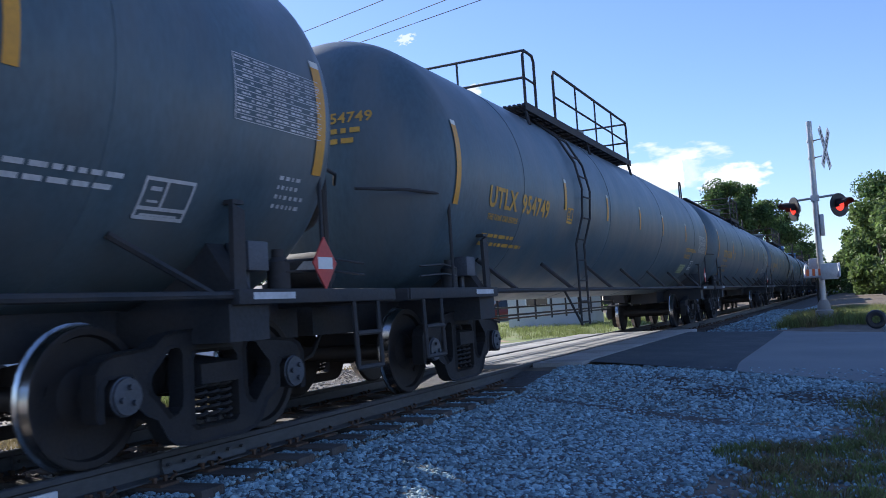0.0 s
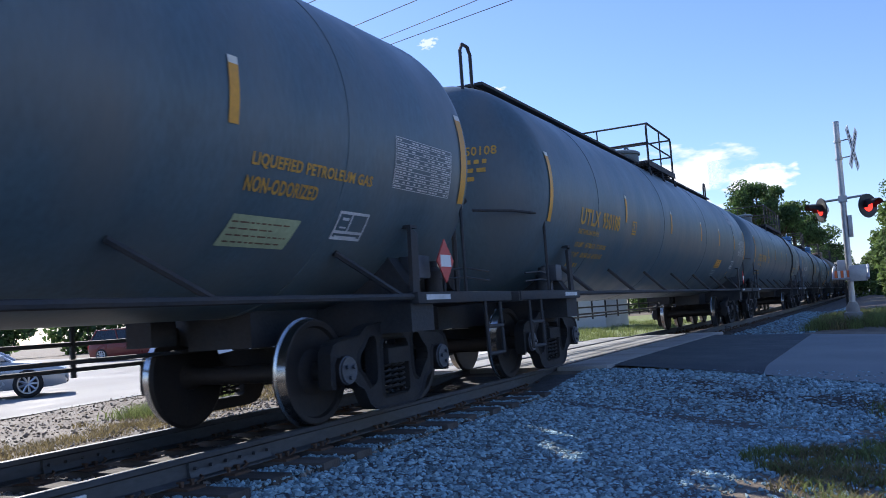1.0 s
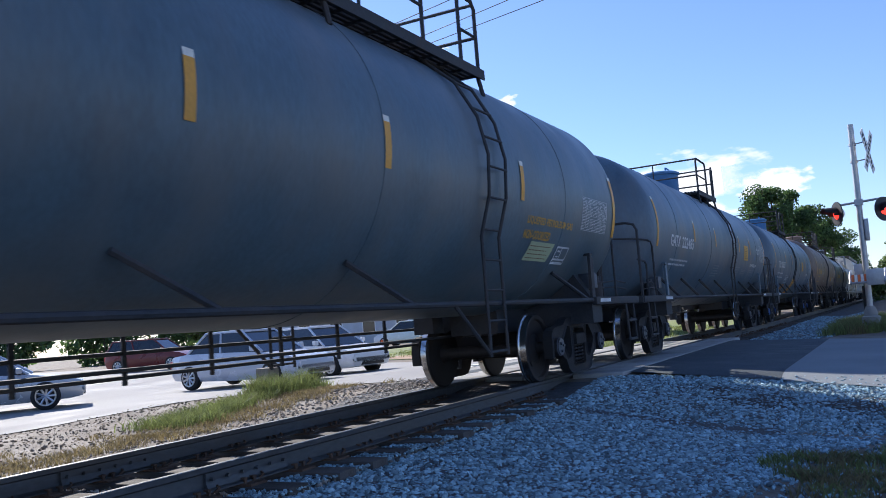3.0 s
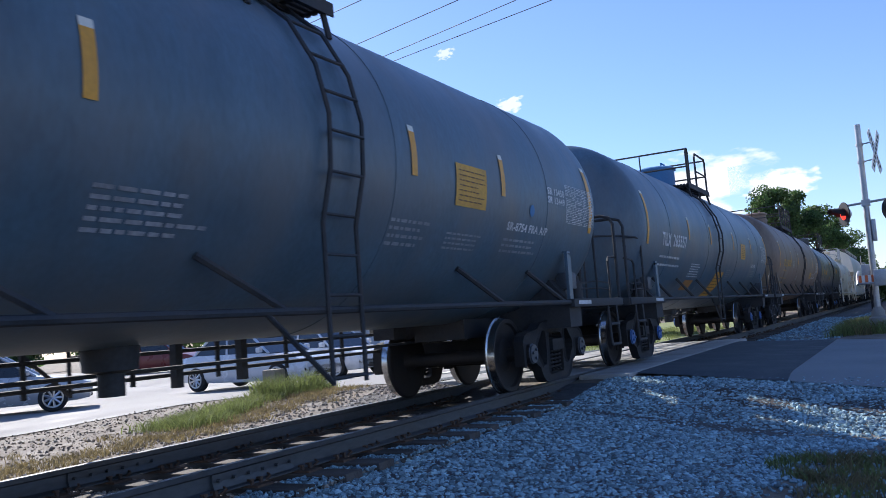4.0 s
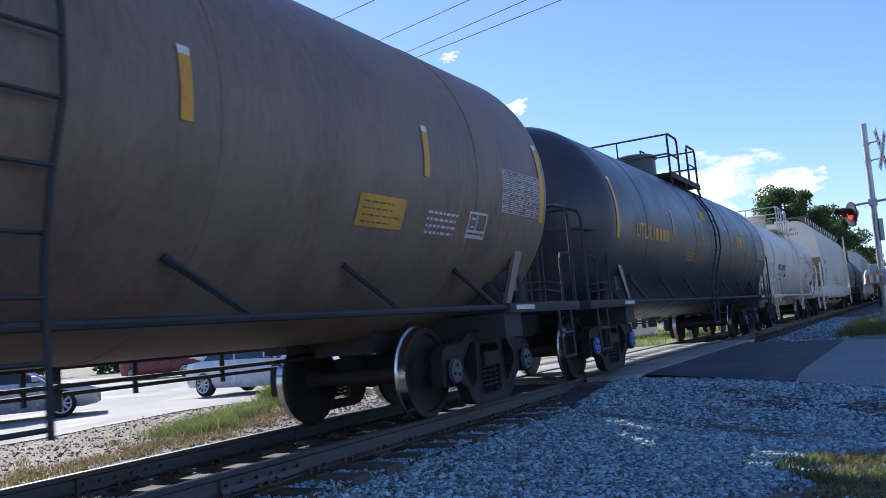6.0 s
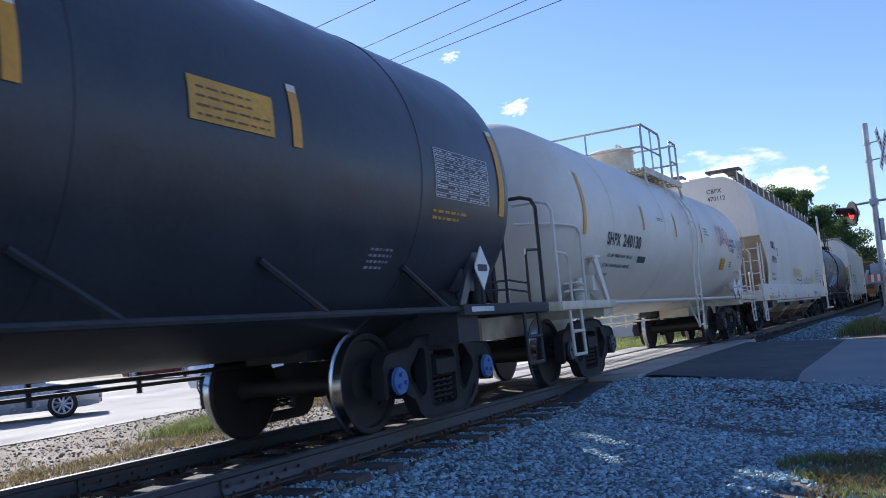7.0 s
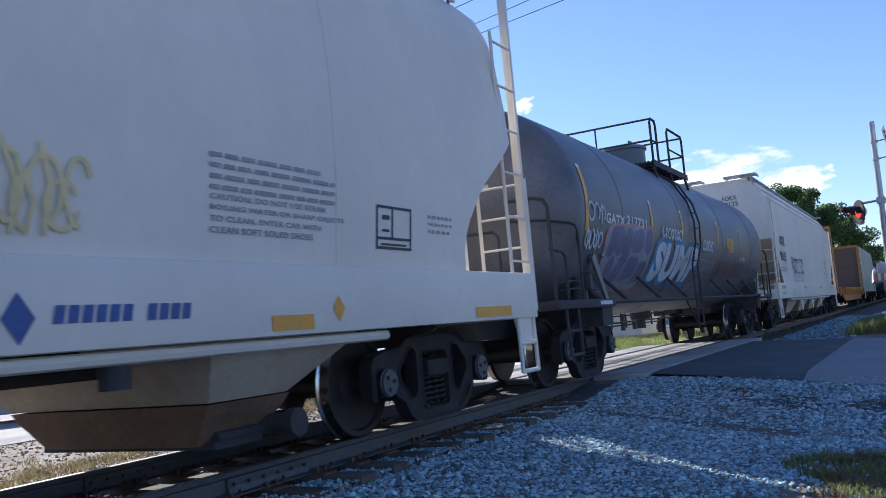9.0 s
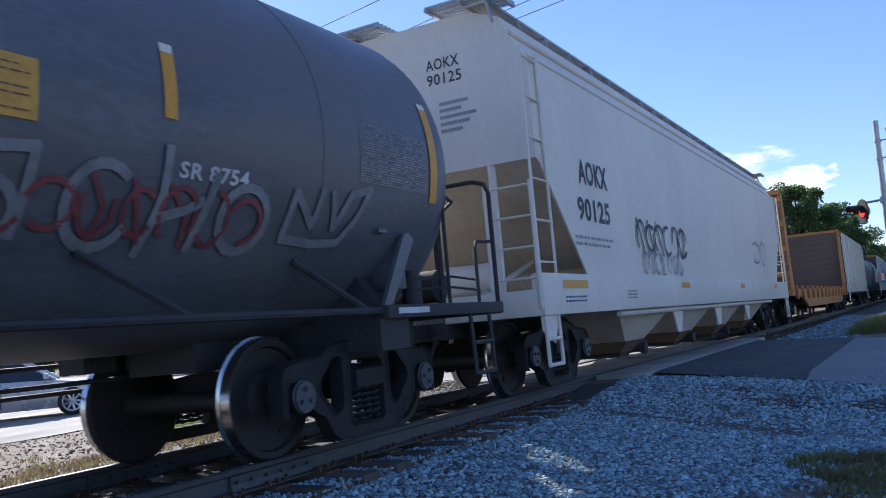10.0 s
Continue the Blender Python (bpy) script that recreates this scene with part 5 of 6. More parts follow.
M["pale"] = mat("sticker_pale_green", (0.42, 0.47, 0.28), 0.6, var=0.15, fine=30, bump=0.02)
M["violet"] = mat("graffiti_violet", (0.15, 0.145, 0.24), 0.6, var=0.3, fine=20, bump=0.02)
M["lilac"] = mat("graffiti_lilac", (0.26, 0.24, 0.37), 0.6, var=0.3, fine=20, bump=0.02)
M["pink"] = mat("graffiti_pink", (0.50, 0.22, 0.22), 0.6, var=0.3, fine=20, bump=0.02)
M["skyblue"] = mat("graffiti_blue", (0.06, 0.24, 0.45), 0.6, var=0.3, fine=20, bump=0.02)
M["chalk"] = mat("graffiti_white", (0.50, 0.54, 0.57), 0.6, var=0.25, fine=20, bump=0.02)
M["faint"] = mat("graffiti_faint_yellow", (0.70, 0.58, 0.30), 0.6, var=0.15, fine=20, bump=0.02)
M["brick"] = mat("graffiti_red", (0.22, 0.055, 0.06), 0.6, var=0.3, fine=20, bump=0.02)
for k in "abcdefghik":
    ends(k)
LPG = ("text", "LIQUEFIED PETROLEUM GAS", 5.57, 7.14, 1.98, 2.085, "yellow"), ("text", "NON-ODORIZED", 5.55, 6.41, 1.82, 1.925, "yellow")
mark("a", ("rows", 6.06, 6.90, 1.70, 1.84, 2, "mark"), ("table", 7.75, 8.80, 2.27, 2.74, "mark"), ("framed", 7.06, 7.51, 1.56, 1.81, "mark"), ("rows", 8.36, 8.72, 1.72, 1.99, 4, "mark"), ("stripes", 6.0, 3.0, 0.5, -2.5, -5.0), ("slab", 9.2, 9.7, 1.28, 1.38, "chalk"))
for k, num in (("b", "954749"), ("d", "954748")):
    mark(k, ("text", "UTLX", -7.94, -7.0, 2.05, 2.30, "yellow"), ("text", num, -6.83, -5.74, 2.05, 2.30, "yellow"), ("text", "THE TANK CAR PEOPLE", -7.89, -6.89, 1.91, 1.98, "yellow"), ("rows", -7.88, -6.42, 1.62, 1.81, 2, "yellow"), ("box", -4.88, -4.61, 2.05, 2.28, "yellow"),
         ("stripes", -5.0, -2.55, 0.02, 2.35, 5.33), *LPG, ("slab", *((5.5, 6.28, 1.46, 1.67) if k == "b" else (5.81, 6.61, 1.58, 1.80)), "pale", 0.25), ("framed", 6.80, 7.25, 1.56, 1.78, "mark"), ("table", 7.48, 8.57, 2.03, 2.48, "mark"))
mark("c", ("text", "UTLX", -7.70, -6.75, 2.05, 2.29, "yellow"), ("text", "950108", -6.61, -5.64, 2.05, 2.30, "yellow"), ("text", "THE TANK CAR PEOPLE", -7.70, -6.69, 1.92, 1.99, "yellow"), ("text", "LD LMT  161700 LB  73 350 KG", -7.65, -6.11, 1.74, 1.81, "yellow"), ("text", "LT WT   101300 LB  45 950 KG", -7.65, -6.11, 1.60, 1.67, "yellow"), ("rows", -7.6, -7.1, 1.47, 1.60, 1, "yellow"), ("stripes", -5.27, -1.71, 1.6, 4.2, 6.85), ("box", -4.83, -4.56, 2.05, 2.28, "yellow"),
     ("slab", 4.27, 5.0, 1.67, 1.88, "stripe", 0.25), ("rows", 4.30, 4.87, 1.47, 1.63, 4, "mark"), ("framed", 6.77, 7.19, 1.69, 1.90, "mark"), ("table", 7.69, 8.77, 2.08, 2.54, "mark"), ("slab", 6.47, 7.30, 3.14, 3.28, "mark_grey"), ("slab", 6.39, 7.50, 2.97, 3.10, "mark_grey"), ("rows", 6.75, 7.0, 1.5, 1.62, 3, "yellow"))
mark("e", ("text", "GATX", -5.97, -5.14, 2.05, 2.28, "mark"), ("text", "222485", -4.99, -3.89, 2.05, 2.28, "mark"), ("rows", -5.81, -4.2, 1.70, 1.87, 2, "mark"), ("stripes", -3.78, -1.34, 2.14, 4.07), ("rows", -1.25, -0.3, 1.55, 1.84, 5, "mark_grey"), ("slab", 2.95, 3.64, 2.04, 2.46, "yellow"), ("text", "SR-8754 FRA A/P", 4.25, 5.45, 1.88, 1.975, "mark"),
     ("text", "SR 13450", 5.40, 5.98, 2.39, 2.48, "mark"), ("text", "SR 13449", 5.40, 5.98, 2.28, 2.37, "mark"), ("table", 6.05, 7.10, 2.08, 2.57, "mark"), ("rows", 4.23, 5.22, 1.65, 1.83, 3, "mark_grey"), ("rows", 2.90, 3.67, 1.63, 1.81, 4, "mark_grey"), ("rows", 1.85, 2.56, 1.62, 1.88, 4, "mark_grey"), ("dot", 4.90, 2.14, 0.07, "blue"))
mark("f", ("text", "TILX", -6.02, -5.36, 2.02, 2.26, "mark"), ("text", "265557", -5.19, -4.07, 2.03, 2.27, "mark"), ("rows", -6.04, -4.35, 1.81, 1.90, 1, "mark"), ("rows", -6.05, -4.36, 1.67, 1.75, 1, "mark"), ("stripes", -3.84, -1.63, 1.25, 4.02), ("rows", -3.31, -2.3, 1.51, 1.80, 6, "mark"), ("slab", -3.23, -2.45, 1.26, 1.45, "orange"), ("slab", 2.35, 3.05, 2.04, 2.44, "yellow"),
     ("slab", -0.45, 0.50, 1.10, 1.66, "stripe"), ("rows", 0.75, 1.3, 1.46, 1.76, 6, "mark_grey"), ("text", "AAR ST-470", 4.17, 4.92, 1.85, 1.95, "mark"), ("rows", 4.13, 5.08, 1.62, 1.80, 4, "mark_grey"), ("dot", 4.61, 2.42, 0.08, "blue"), ("table", 5.92, 6.98, 2.05, 2.53, "mark"))
mark("g", ("text", "UTLX", -6.04, -5.13, 2.06, 2.31, "yellow"), ("text", "660268", -5.04, -4.01, 2.09, 2.33, "yellow"), ("text", "THE TANK CAR PEOPLE", -6.03, -5.09, 1.89, 1.95, "yellow"), ("rows", -6.16, -4.57, 1.65, 1.71, 1, "yellow"), ("rows", -6.13, -4.54, 1.51, 1.57, 1, "yellow"), ("rows", -6.01, -5.47, 1.40, 1.45, 1, "yellow"), ("stripes", -3.91, -1.51, 1.53, 4.4), ("box", -3.23, -2.96, 2.08, 2.32, "mark"),
     ("rows", -1.73, -1.27, 1.66, 1.81, 4, "mark"), ("slab", 3.4, 4.1, 1.75, 2.0, "yellow"), ("box", 5.3, 5.7, 1.75, 2.0, "mark"), ("rows", 4.5, 5.1, 1.75, 1.98, 4, "mark"), ("table", 6.0, 7.0, 2.05, 2.5, "mark"))
mark("h", ("stripes", -3.7, -1.27, 1.47, 3.66), ("slab", -1.09, -0.52, 2.69, 2.90, "yellow"), ("slab", 2.63, 3.41, 2.26, 2.54, "yellow"), ("table", 5.65, 6.74, 2.08, 2.53, "mark"), ("rows", 5.62, 6.29, 1.88, 2.0, 2, "yellow"), ("rows", 0.59, 1.17, 1.44, 1.52, 2, "yellow"), ("rows", 4.77, 5.11, 1.43, 1.62, 4, "mark_grey"), ("text", "UTLX", -6.1, -5.2, 2.05, 2.3, "yellow"), ("rows", -5.1, -4.0, 2.07, 2.55, 1, "yellow"), ("rows", -2.6, -1.8, 1.8, 2.0, 3, "yellow"))
mark("i", ("text", "SHPX", -4.99, -4.34, 1.91, 2.10, "ink"), ("text", "240130", -4.20, -3.24, 1.91, 2.11, "ink"), ("text", "LD LMT 180000 LB 81 448 KG", -4.86, -3.62, 1.745, 1.795, "ink"), ("text", "LT WT 81500 LB 36 950 KG", -4.94, -3.61, 1.60, 1.65, "ink"), ("text", "NEW 05-97", -5.04, -4.56, 1.47, 1.515, "ink"), ("stripes", -3.08, -0.86, 1.35), ("slab", -3.28, -2.83, 1.70, 1.80, "ink"),
     ("text", "CHLORINE", 4.38, 5.03, 2.385, 2.475, "navy"), ("text", "INHALATION", 4.38, 5.18, 2.27, 2.36, "navy"), ("text", "HAZARD", 4.38, 4.95, 2.155, 2.245, "navy"), ("table", 5.35, 6.30, 2.04, 2.50, "mark_grey"), ("stripes", 4.27), ("slab", 3.40, 3.93, 1.72, 1.98, "stripe"), ("rows", 4.45, 4.8, 1.80, 1.94, 3, "ink"), ("rows", -2.17, -1.77, 2.46, 2.53, 2, "ink"), ("rows", 1.68, 2.12, 2.42, 2.60, 3, "ink"), ("lines", 0.025, scrawl(3.0, 4.12, 2.3, 2.75, 6, 4) + [[(3.2, 2.25), (3.8, 2.45), (4.1, 2.3)]], "pink"))
mark("j", ("text", "CBFX", -7.63, -6.78, 2.49, 2.71, "ink"), ("text", "470112", -7.67, -6.66, 2.05, 2.26, "ink"), ("text", "LD LMT 220400", -7.75, -6.90, 1.67, 1.745, "ink"), ("text", "LT WT 65600", -7.78, -6.94, 1.52, 1.59, "ink"), ("box", -6.44, -6.19, 2.29, 2.53, "ink"),
     ("text", "Live and let Live", 0.22, 2.92, 1.46, 1.78, "ink", -0.018, 0.12, "graffiti"), ("lines", 0.03, [[(-1.9, 1.57), (-1.5, 1.60), (-0.9, 1.57), (-0.22, 1.59)], [(-0.47, 1.77), (-0.30, 1.70), (-0.20, 1.59), (-0.35, 1.47), (-0.69, 1.39)]], "ink"), ("lines", 0.03, scrawl(-2.6, 0.0, 1.70, 1.95, 12, 8) + scrawl(-2.5, -0.2, 1.74, 2.02, 9, 18), "faint"), ("lines", 0.025, scrawl(3.2, 4.2, 1.5, 1.95, 5, 9) + scrawl(3.3, 4.1, 1.5, 1.8, 4, 19), "faint"),
     *[("text", w, 5.03, 5.03 + 0.046 * len(w), 1.575 + 0.067 * k, 1.617 + 0.067 * k, "mark_grey") for k, w in enumerate(("CLEAN SOFT SOLED SHOES", "TO CLEAN, ENTER CAR WITH", "BOILING WATER OR SHARP OBJECTS", "CAUTION, DO NOT USE STEAM"))], ("rows", 5.03, 6.30, 1.843, 2.11, 4, "mark_grey"), ("framed", 6.85, 7.38, 1.55, 1.90, "ink"), ("rows", 7.66, 8.09, 1.72, 1.91, 3, "mark_grey"))
car, _, L, _ = cars["j"]
e = L / 2 - 0.65
low = lambda y, z: 1.566
sill = [o for o in car.children if o.name.startswith("side_sill")][0]
for y0, y1 in ((-9.0, -8.12), (-5.76, -5.34), (-2.97, -2.53), (1.0, 1.4), (5.50, 5.94), (8.4, 9.2)):
    panel(car, low, y0, y1, 0.955, 1.055, M["stripe"], "sticker")
for j in [0, 1, 2, 3, 4, 5, 7, 8, 9, 10]:
    panel(car, low, 3.90 + 0.083 * j, 3.962 + 0.083 * j, 1.06, 1.15, M["navy"], "sticker", slant=0.2)
bars(car, low, -8.06, -7.44, 0.97, 1.06, 1, M["navy"], seed=3)
letters(car, low, "LIFT HERE", -8.74, -8.46, 1.235, 1.275, M["navy"])
letters(car, low, "JACK HERE", -8.42, -8.14, 1.085, 1.125, M["navy"])
framed(car, low, -7.19, -6.94, 1.0, 1.16, M["navy"])
for y, r, m in ((6.24, 0.07, "stripe"), (3.72, 0.09, "navy"), (-6.0, 0.07, "stripe"), (0.0, 0.06, "stripe")):
    bm = bmesh.new()
    bm.faces.new([bm.verts.new((1.566, y + a * r, 1.09 + b * r * 1.4)) for a, b in ((1, 0), (0, 1), (-1, 0), (0, -1))])
    part("sticker", bm, M[m], car, smooth=0)
ye = -(e - 0.35) - 0.006
end_letters(car, "CBFX", 0.26, 0.68, ye, 4.14, 4.27, M["ink"])
end_letters(car, "470112", 0.26, 0.76, ye, 3.92, 4.05, M["ink"])
# graffiti over the dusty tank
M["grey_fill"] = mat("graffiti_grey", (0.25, 0.27, 0.30), 0.6, var=0.3, fine=12, bump=0.02)
PIECE = [(-6.21, 1.98), (-5.97, 2.17), (-5.36, 2.19), (-5.06, 2.21), (-4.67, 2.22), (-4.32, 2.17), (-4.03, 2.27), (-3.8, 2.14), (-3.77, 1.86), (-3.85, 1.7), (-3.76, 1.48), (-3.91, 1.29), (-4.41, 1.28), (-5.08, 1.25), (-5.9, 1.22), (-5.95, 1.45), (-6.12, 1.58)]
FILLS = [
    [(-5.97, 2.12), (-5.36, 2.16), (-5.4, 1.75), (-5.61, 1.73), (-5.7, 1.86), (-5.79, 1.72), (-6.03, 1.71)],
    [(-5.76, 1.72), (-5.61, 1.7), (-5.53, 1.53), (-5.5, 1.31), (-5.87, 1.31), (-5.85, 1.52)],
    [(-5.28, 2.12), (-5.0, 2.15), (-4.94, 1.86), (-5.02, 1.67), (-5.1, 1.62), (-5.12, 1.73), (-5.28, 1.77), (-5.36, 1.77)],
    [(-5.36, 1.73), (-5.17, 1.73), (-5.1, 1.59), (-5.12, 1.37), (-5.46, 1.35), (-5.46, 1.53)],
    [(-4.92, 2.1), (-4.54, 2.17), (-4.34, 2.09), (-4.39, 1.85), (-4.59, 1.81), (-4.87, 1.81)],
    [(-4.91, 1.73), (-4.51, 1.74), (-4.38, 1.67), (-4.41, 1.46), (-4.77, 1.39), (-5.01, 1.39), (-4.94, 1.56)],
    [(-4.25, 2.13), (-4.01, 2.2), (-3.85, 2.11), (-3.84, 1.9), (-3.98, 1.78), (-4.19, 1.85)],
    [(-4.22, 1.67), (-3.95, 1.71), (-3.85, 1.56), (-3.94, 1.38), (-4.36, 1.36), (-4.26, 1.52)],
]


def fill(key, pts, m, lift, grow=1.0):
    """A painted patch with rounded corners."""
    car, skin = cars[key][:2]
    for _ in range(2):
        pts = [(a[0] * (1 - w) + b[0] * w, a[1] * (1 - w) + b[1] * w) for a, b in zip(pts, pts[1:] + pts[:1]) for w in (0.2, 0.8)]
    cy, cz = sum(p[0] for p in pts) / len(pts), sum(p[1] for p in pts) / len(pts)
    bm = bmesh.new()
    bm.faces.new([bm.verts.new((0, cy + (y - cy) * grow, cz + (z - cz) * grow)) for y, z in pts])
    bmesh.ops.triangulate(bm, faces=bm.faces[:])
    onto(bm, lambda y, z: skin(y, z) + lift, np.arange(1.0, 2.6, 0.07))
    part("graffiti", bm, M[m], car, smooth=0)


M["haze"] = mat("graffiti_thin_white", (0.22, 0.23, 0.24), 0.6, var=0.3, fine=12, bump=0.02)


def arc(y, z, ry, rz, a0, a1):
    return [(y + ry * math.cos(math.radians(a0 + (a1 - a0) * k / 16)), z + rz * math.sin(math.radians(a0 + (a1 - a0) * k / 16))) for k in range(17)]


TAG = [[(2.12, 1.50), (2.10, 1.75), (2.16, 2.05), (2.26, 2.16), (2.37, 2.12), (2.42, 1.98)], [(2.50, 2.10), (2.42, 1.75), (2.24, 1.50)], arc(2.83, 1.63, 0.17, 0.15, 0, 360), [(2.85, 1.93), (3.06, 1.95), (3.04, 1.70), (3.02, 1.52)],
       arc(3.50, 1.70, 0.22, 0.22, 50, 330), [(3.92, 2.06), (3.92, 1.80), (3.88, 1.60), (3.84, 1.46)], [(3.91, 1.66), (4.12, 1.72), (4.24, 1.78)], [(4.33, 1.94), (4.27, 1.70), (4.22, 1.50)], arc(4.64, 1.70, 0.22, 0.20, 0, 360),
       [(5.06, 1.62), (5.12, 1.92), (5.36, 1.70), (5.42, 1.95)], [(5.06, 1.60), (5.40, 1.58), (5.72, 1.60), (5.90, 1.80), (6.02, 2.02), (5.78, 1.96), (5.62, 1.70), (5.55, 1.95)]]
mark("k", ("text", "GATX", -6.24, -5.37, 2.16, 2.31, "mark"), ("text", "217731", -5.28, -4.22, 2.19, 2.34, "mark"), ("stripes", -3.89, -1.82, 1.36, 3.92), ("slab", 2.3, 3.05, 2.07, 2.38, "yellow"), ("table", 5.88, 6.89, 2.08, 2.54, "mark_grey"), ("text", "SR 8754", 4.02, 4.62, 1.90, 2.0, "mark"),
     ("text", "SUMP", -3.62, -0.30, 1.32, 2.12, "skyblue", 0.09, 0.05, "graffiti"), ("lines", 0.035, scrawl(-7.0, -6.3, 2.15, 2.40, 3, 5) + scrawl(-7.05, -6.35, 1.78, 2.05, 4, 6) + scrawl(-3.3, -1.9, 2.1, 2.3, 7, 7), "chalk"),
     ("lines", 0.04, scrawl(-0.16, 0.85, 2.0, 2.22, 4, 11), "chalk"), ("lines", 0.035, scrawl(-0.3, 1.3, 1.62, 1.85, 6, 12), "mark_grey"), ("lines", 0.035, scrawl(1.3, 4.8, 1.52, 1.85, 12, 13), "brick"), ("lines", 0.06, TAG, "haze"), ("rows", -0.45, 0.2, 1.24, 1.38, 4, "mark_grey"))
fill("k", PIECE, "pink", 0.002, 1.02)
fill("k", PIECE, "grey_fill", 0.005, 0.975)
for outline in FILLS:
    fill("k", outline, "violet", 0.009, 1.06)
up = lambda y, z, f=cars["k"][1]: f(y, z) + 0.006
letters(cars["k"][0], up, "SUMP", -3.50, -0.42, 1.39, 2.04, M["chalk"], 0.055, 0.05, "graffiti")
mark("l", ("text", "AOKX", -7.99, -6.85, 2.59, 2.92, "ink"), ("text", "90125", -8.13, -6.87, 2.10, 2.41, "ink"), ("rows", -8.32, -6.83, 1.78, 1.95, 2, "mark_grey"), ("lines", 0.05, scrawl(-5.7, -2.6, 1.75, 2.3, 6, 31), "ink"), ("lines", 0.03, scrawl(-5.5, -3.0, 1.45, 1.8, 7, 32), "mark_grey"), ("lines", 0.04, scrawl(4.5, 6.5, 1.8, 2.5, 2, 33), "mark_grey"))
car, _, L, _ = cars["l"]
for y0, y1 in ((-9.06, -8.21), (-3.46, -2.85), (2.0, 2.5), (7.0, 7.5)):
    panel(car, low, y0, y1, 1.22, 1.32, M["stripe"], "sticker")
bars(car, low, -9.0, -8.3, 1.06, 1.16, 2, M["navy"], seed=4)
bars(car, low, -6.6, -6.1, 1.08, 1.22, 3, M["mark_grey"], seed=6)
ye = -(L / 2 - 0.65 - 0.30) - 0.006
end_letters(car, "AOKX", 0.16, 0.62, ye, 4.05, 4.19, M["ink"])
end_letters(car, "90125", 0.16, 0.64, ye, 3.86, 4.0, M["ink"])
bars_end = bmesh.new()
for j in range(5):
    box(bars_end, 0.3, 0.3 + 0.1 * (3 + j % 3), ye - 0.002, ye, 3.25 + 0.085 * j, 3.29 + 0.085 * j)
part("small_lettering", bars_end, M["mark_grey"], car, smooth=0)
# hazard placards beside the far trucks
placard(cars["a"][0], 1.46, 8.86, 1.30, M["red"], M["paper"], 0.17)
placard(cars["b"][0], 1.46, 8.43, 1.40, M["red"], M["paper"], 0.18, 1.2, 0.32)
placard(cars["c"][0], 1.46, 8.55, 1.42, M["red"], M["paper"], 0.17, 1.2, 0.32)
placard(cars["h"][0], 1.46, 6.65, 1.46, M["paper"], M["ink"], 0.17, 1.3, 0.2)
placard(cars["i"][0], 1.44, 4.48, 1.29, M["paper"], M["mark_grey"], 0.25, 0.85, 0.06)
placard(cars["i"][0], 1.44, 5.03, 1.31, M["paper"], M["mark_grey"], 0.22, 0.95, 0.05)
letters(cars["i"][0], lambda y, z: 1.456, "1017", 4.92, 5.14, 1.275, 1.345, M["ink"])


def head_marks(key, text, x0, x1, z0, z1, m, R, zc, gap=0.62, rows=3):
    """Number and small rows on the domed end that faces the way the train runs."""
    car, _, L, _ = cars[key]
    hd = R * 0.5
    def on(x, z):
        q = max(0.0, 1 - (x * x + (z - zc) ** 2) / (R * R))
        return -(L / 2 - gap - hd) - hd * math.sqrt(q) - 0.012
    v, fs = glyphs(text, 0.02)
    a = np.array(v)
    lo, hi = a.min(0), a.max(0)
    bm = bmesh.new()
    vs = []
    for u, w in v:
        x, z = x0 + (x1 - x0) * (u - lo[0]) / (hi[0] - lo[0]), z0 + (z1 - z0) * (w - lo[1]) / (hi[1] - lo[1])
        vs.append(bm.verts.new((x, on(x, z), z)))
    for f in fs:
        bm.faces.new([vs[i] for i in f])
    part("end_lettering", bm, m, car, smooth=0)
    bm = bmesh.new()
    r = random.Random(key)
    for i in range(rows):
        z = z0 - 0.11 * (i + 1)
        x = x0 + 0.05
        while x < x1 - 0.1 - 0.1 * i:
            w = r.uniform(0.05, 0.16)
            bm.faces.new([bm.verts.new((c, on(c, d), d)) for c, d in ((x, z), (x + w, z), (x + w, z + 0.055), (x, z + 0.055))])
            x += w + 0.04
    part("end_small_lettering", bm, m, car, smooth=0)


head_marks("c", "950108", 0.56, 1.03, 2.88, 3.00, M["yellow"], 1.53, 2.50, 0.55)
head_marks("b", "954749", 0.30, 0.85, 2.90, 3.02, M["yellow"], 1.53, 2.50, 0.55, 2)
head_marks("d", "954748", 0.30, 0.85, 2.90, 3.02, M["yellow"], 1.53, 2.50, 0.55, 2)
head_marks("e", "GATX 222485", -0.28, 0.635, 2.80, 2.93, M["mark"], 1.50, 2.40)
head_marks("f", "TILX 265557", -0.315, 0.555, 2.79, 2.92, M["mark"], 1.52, 2.38)
head_marks("g", "UTLX 660268", -0.30, 0.60, 2.85, 2.98, M["yellow"], 1.60, 2.45)
head_marks("i", "SHPX 240130", -0.25, 0.555, 2.98, 3.09, M["ink"], 1.43, 2.32)
head_marks("k", "GATX 217731", -0.445, 0.485, 2.75, 2.88, M["mark"], 1.50, 2.38)



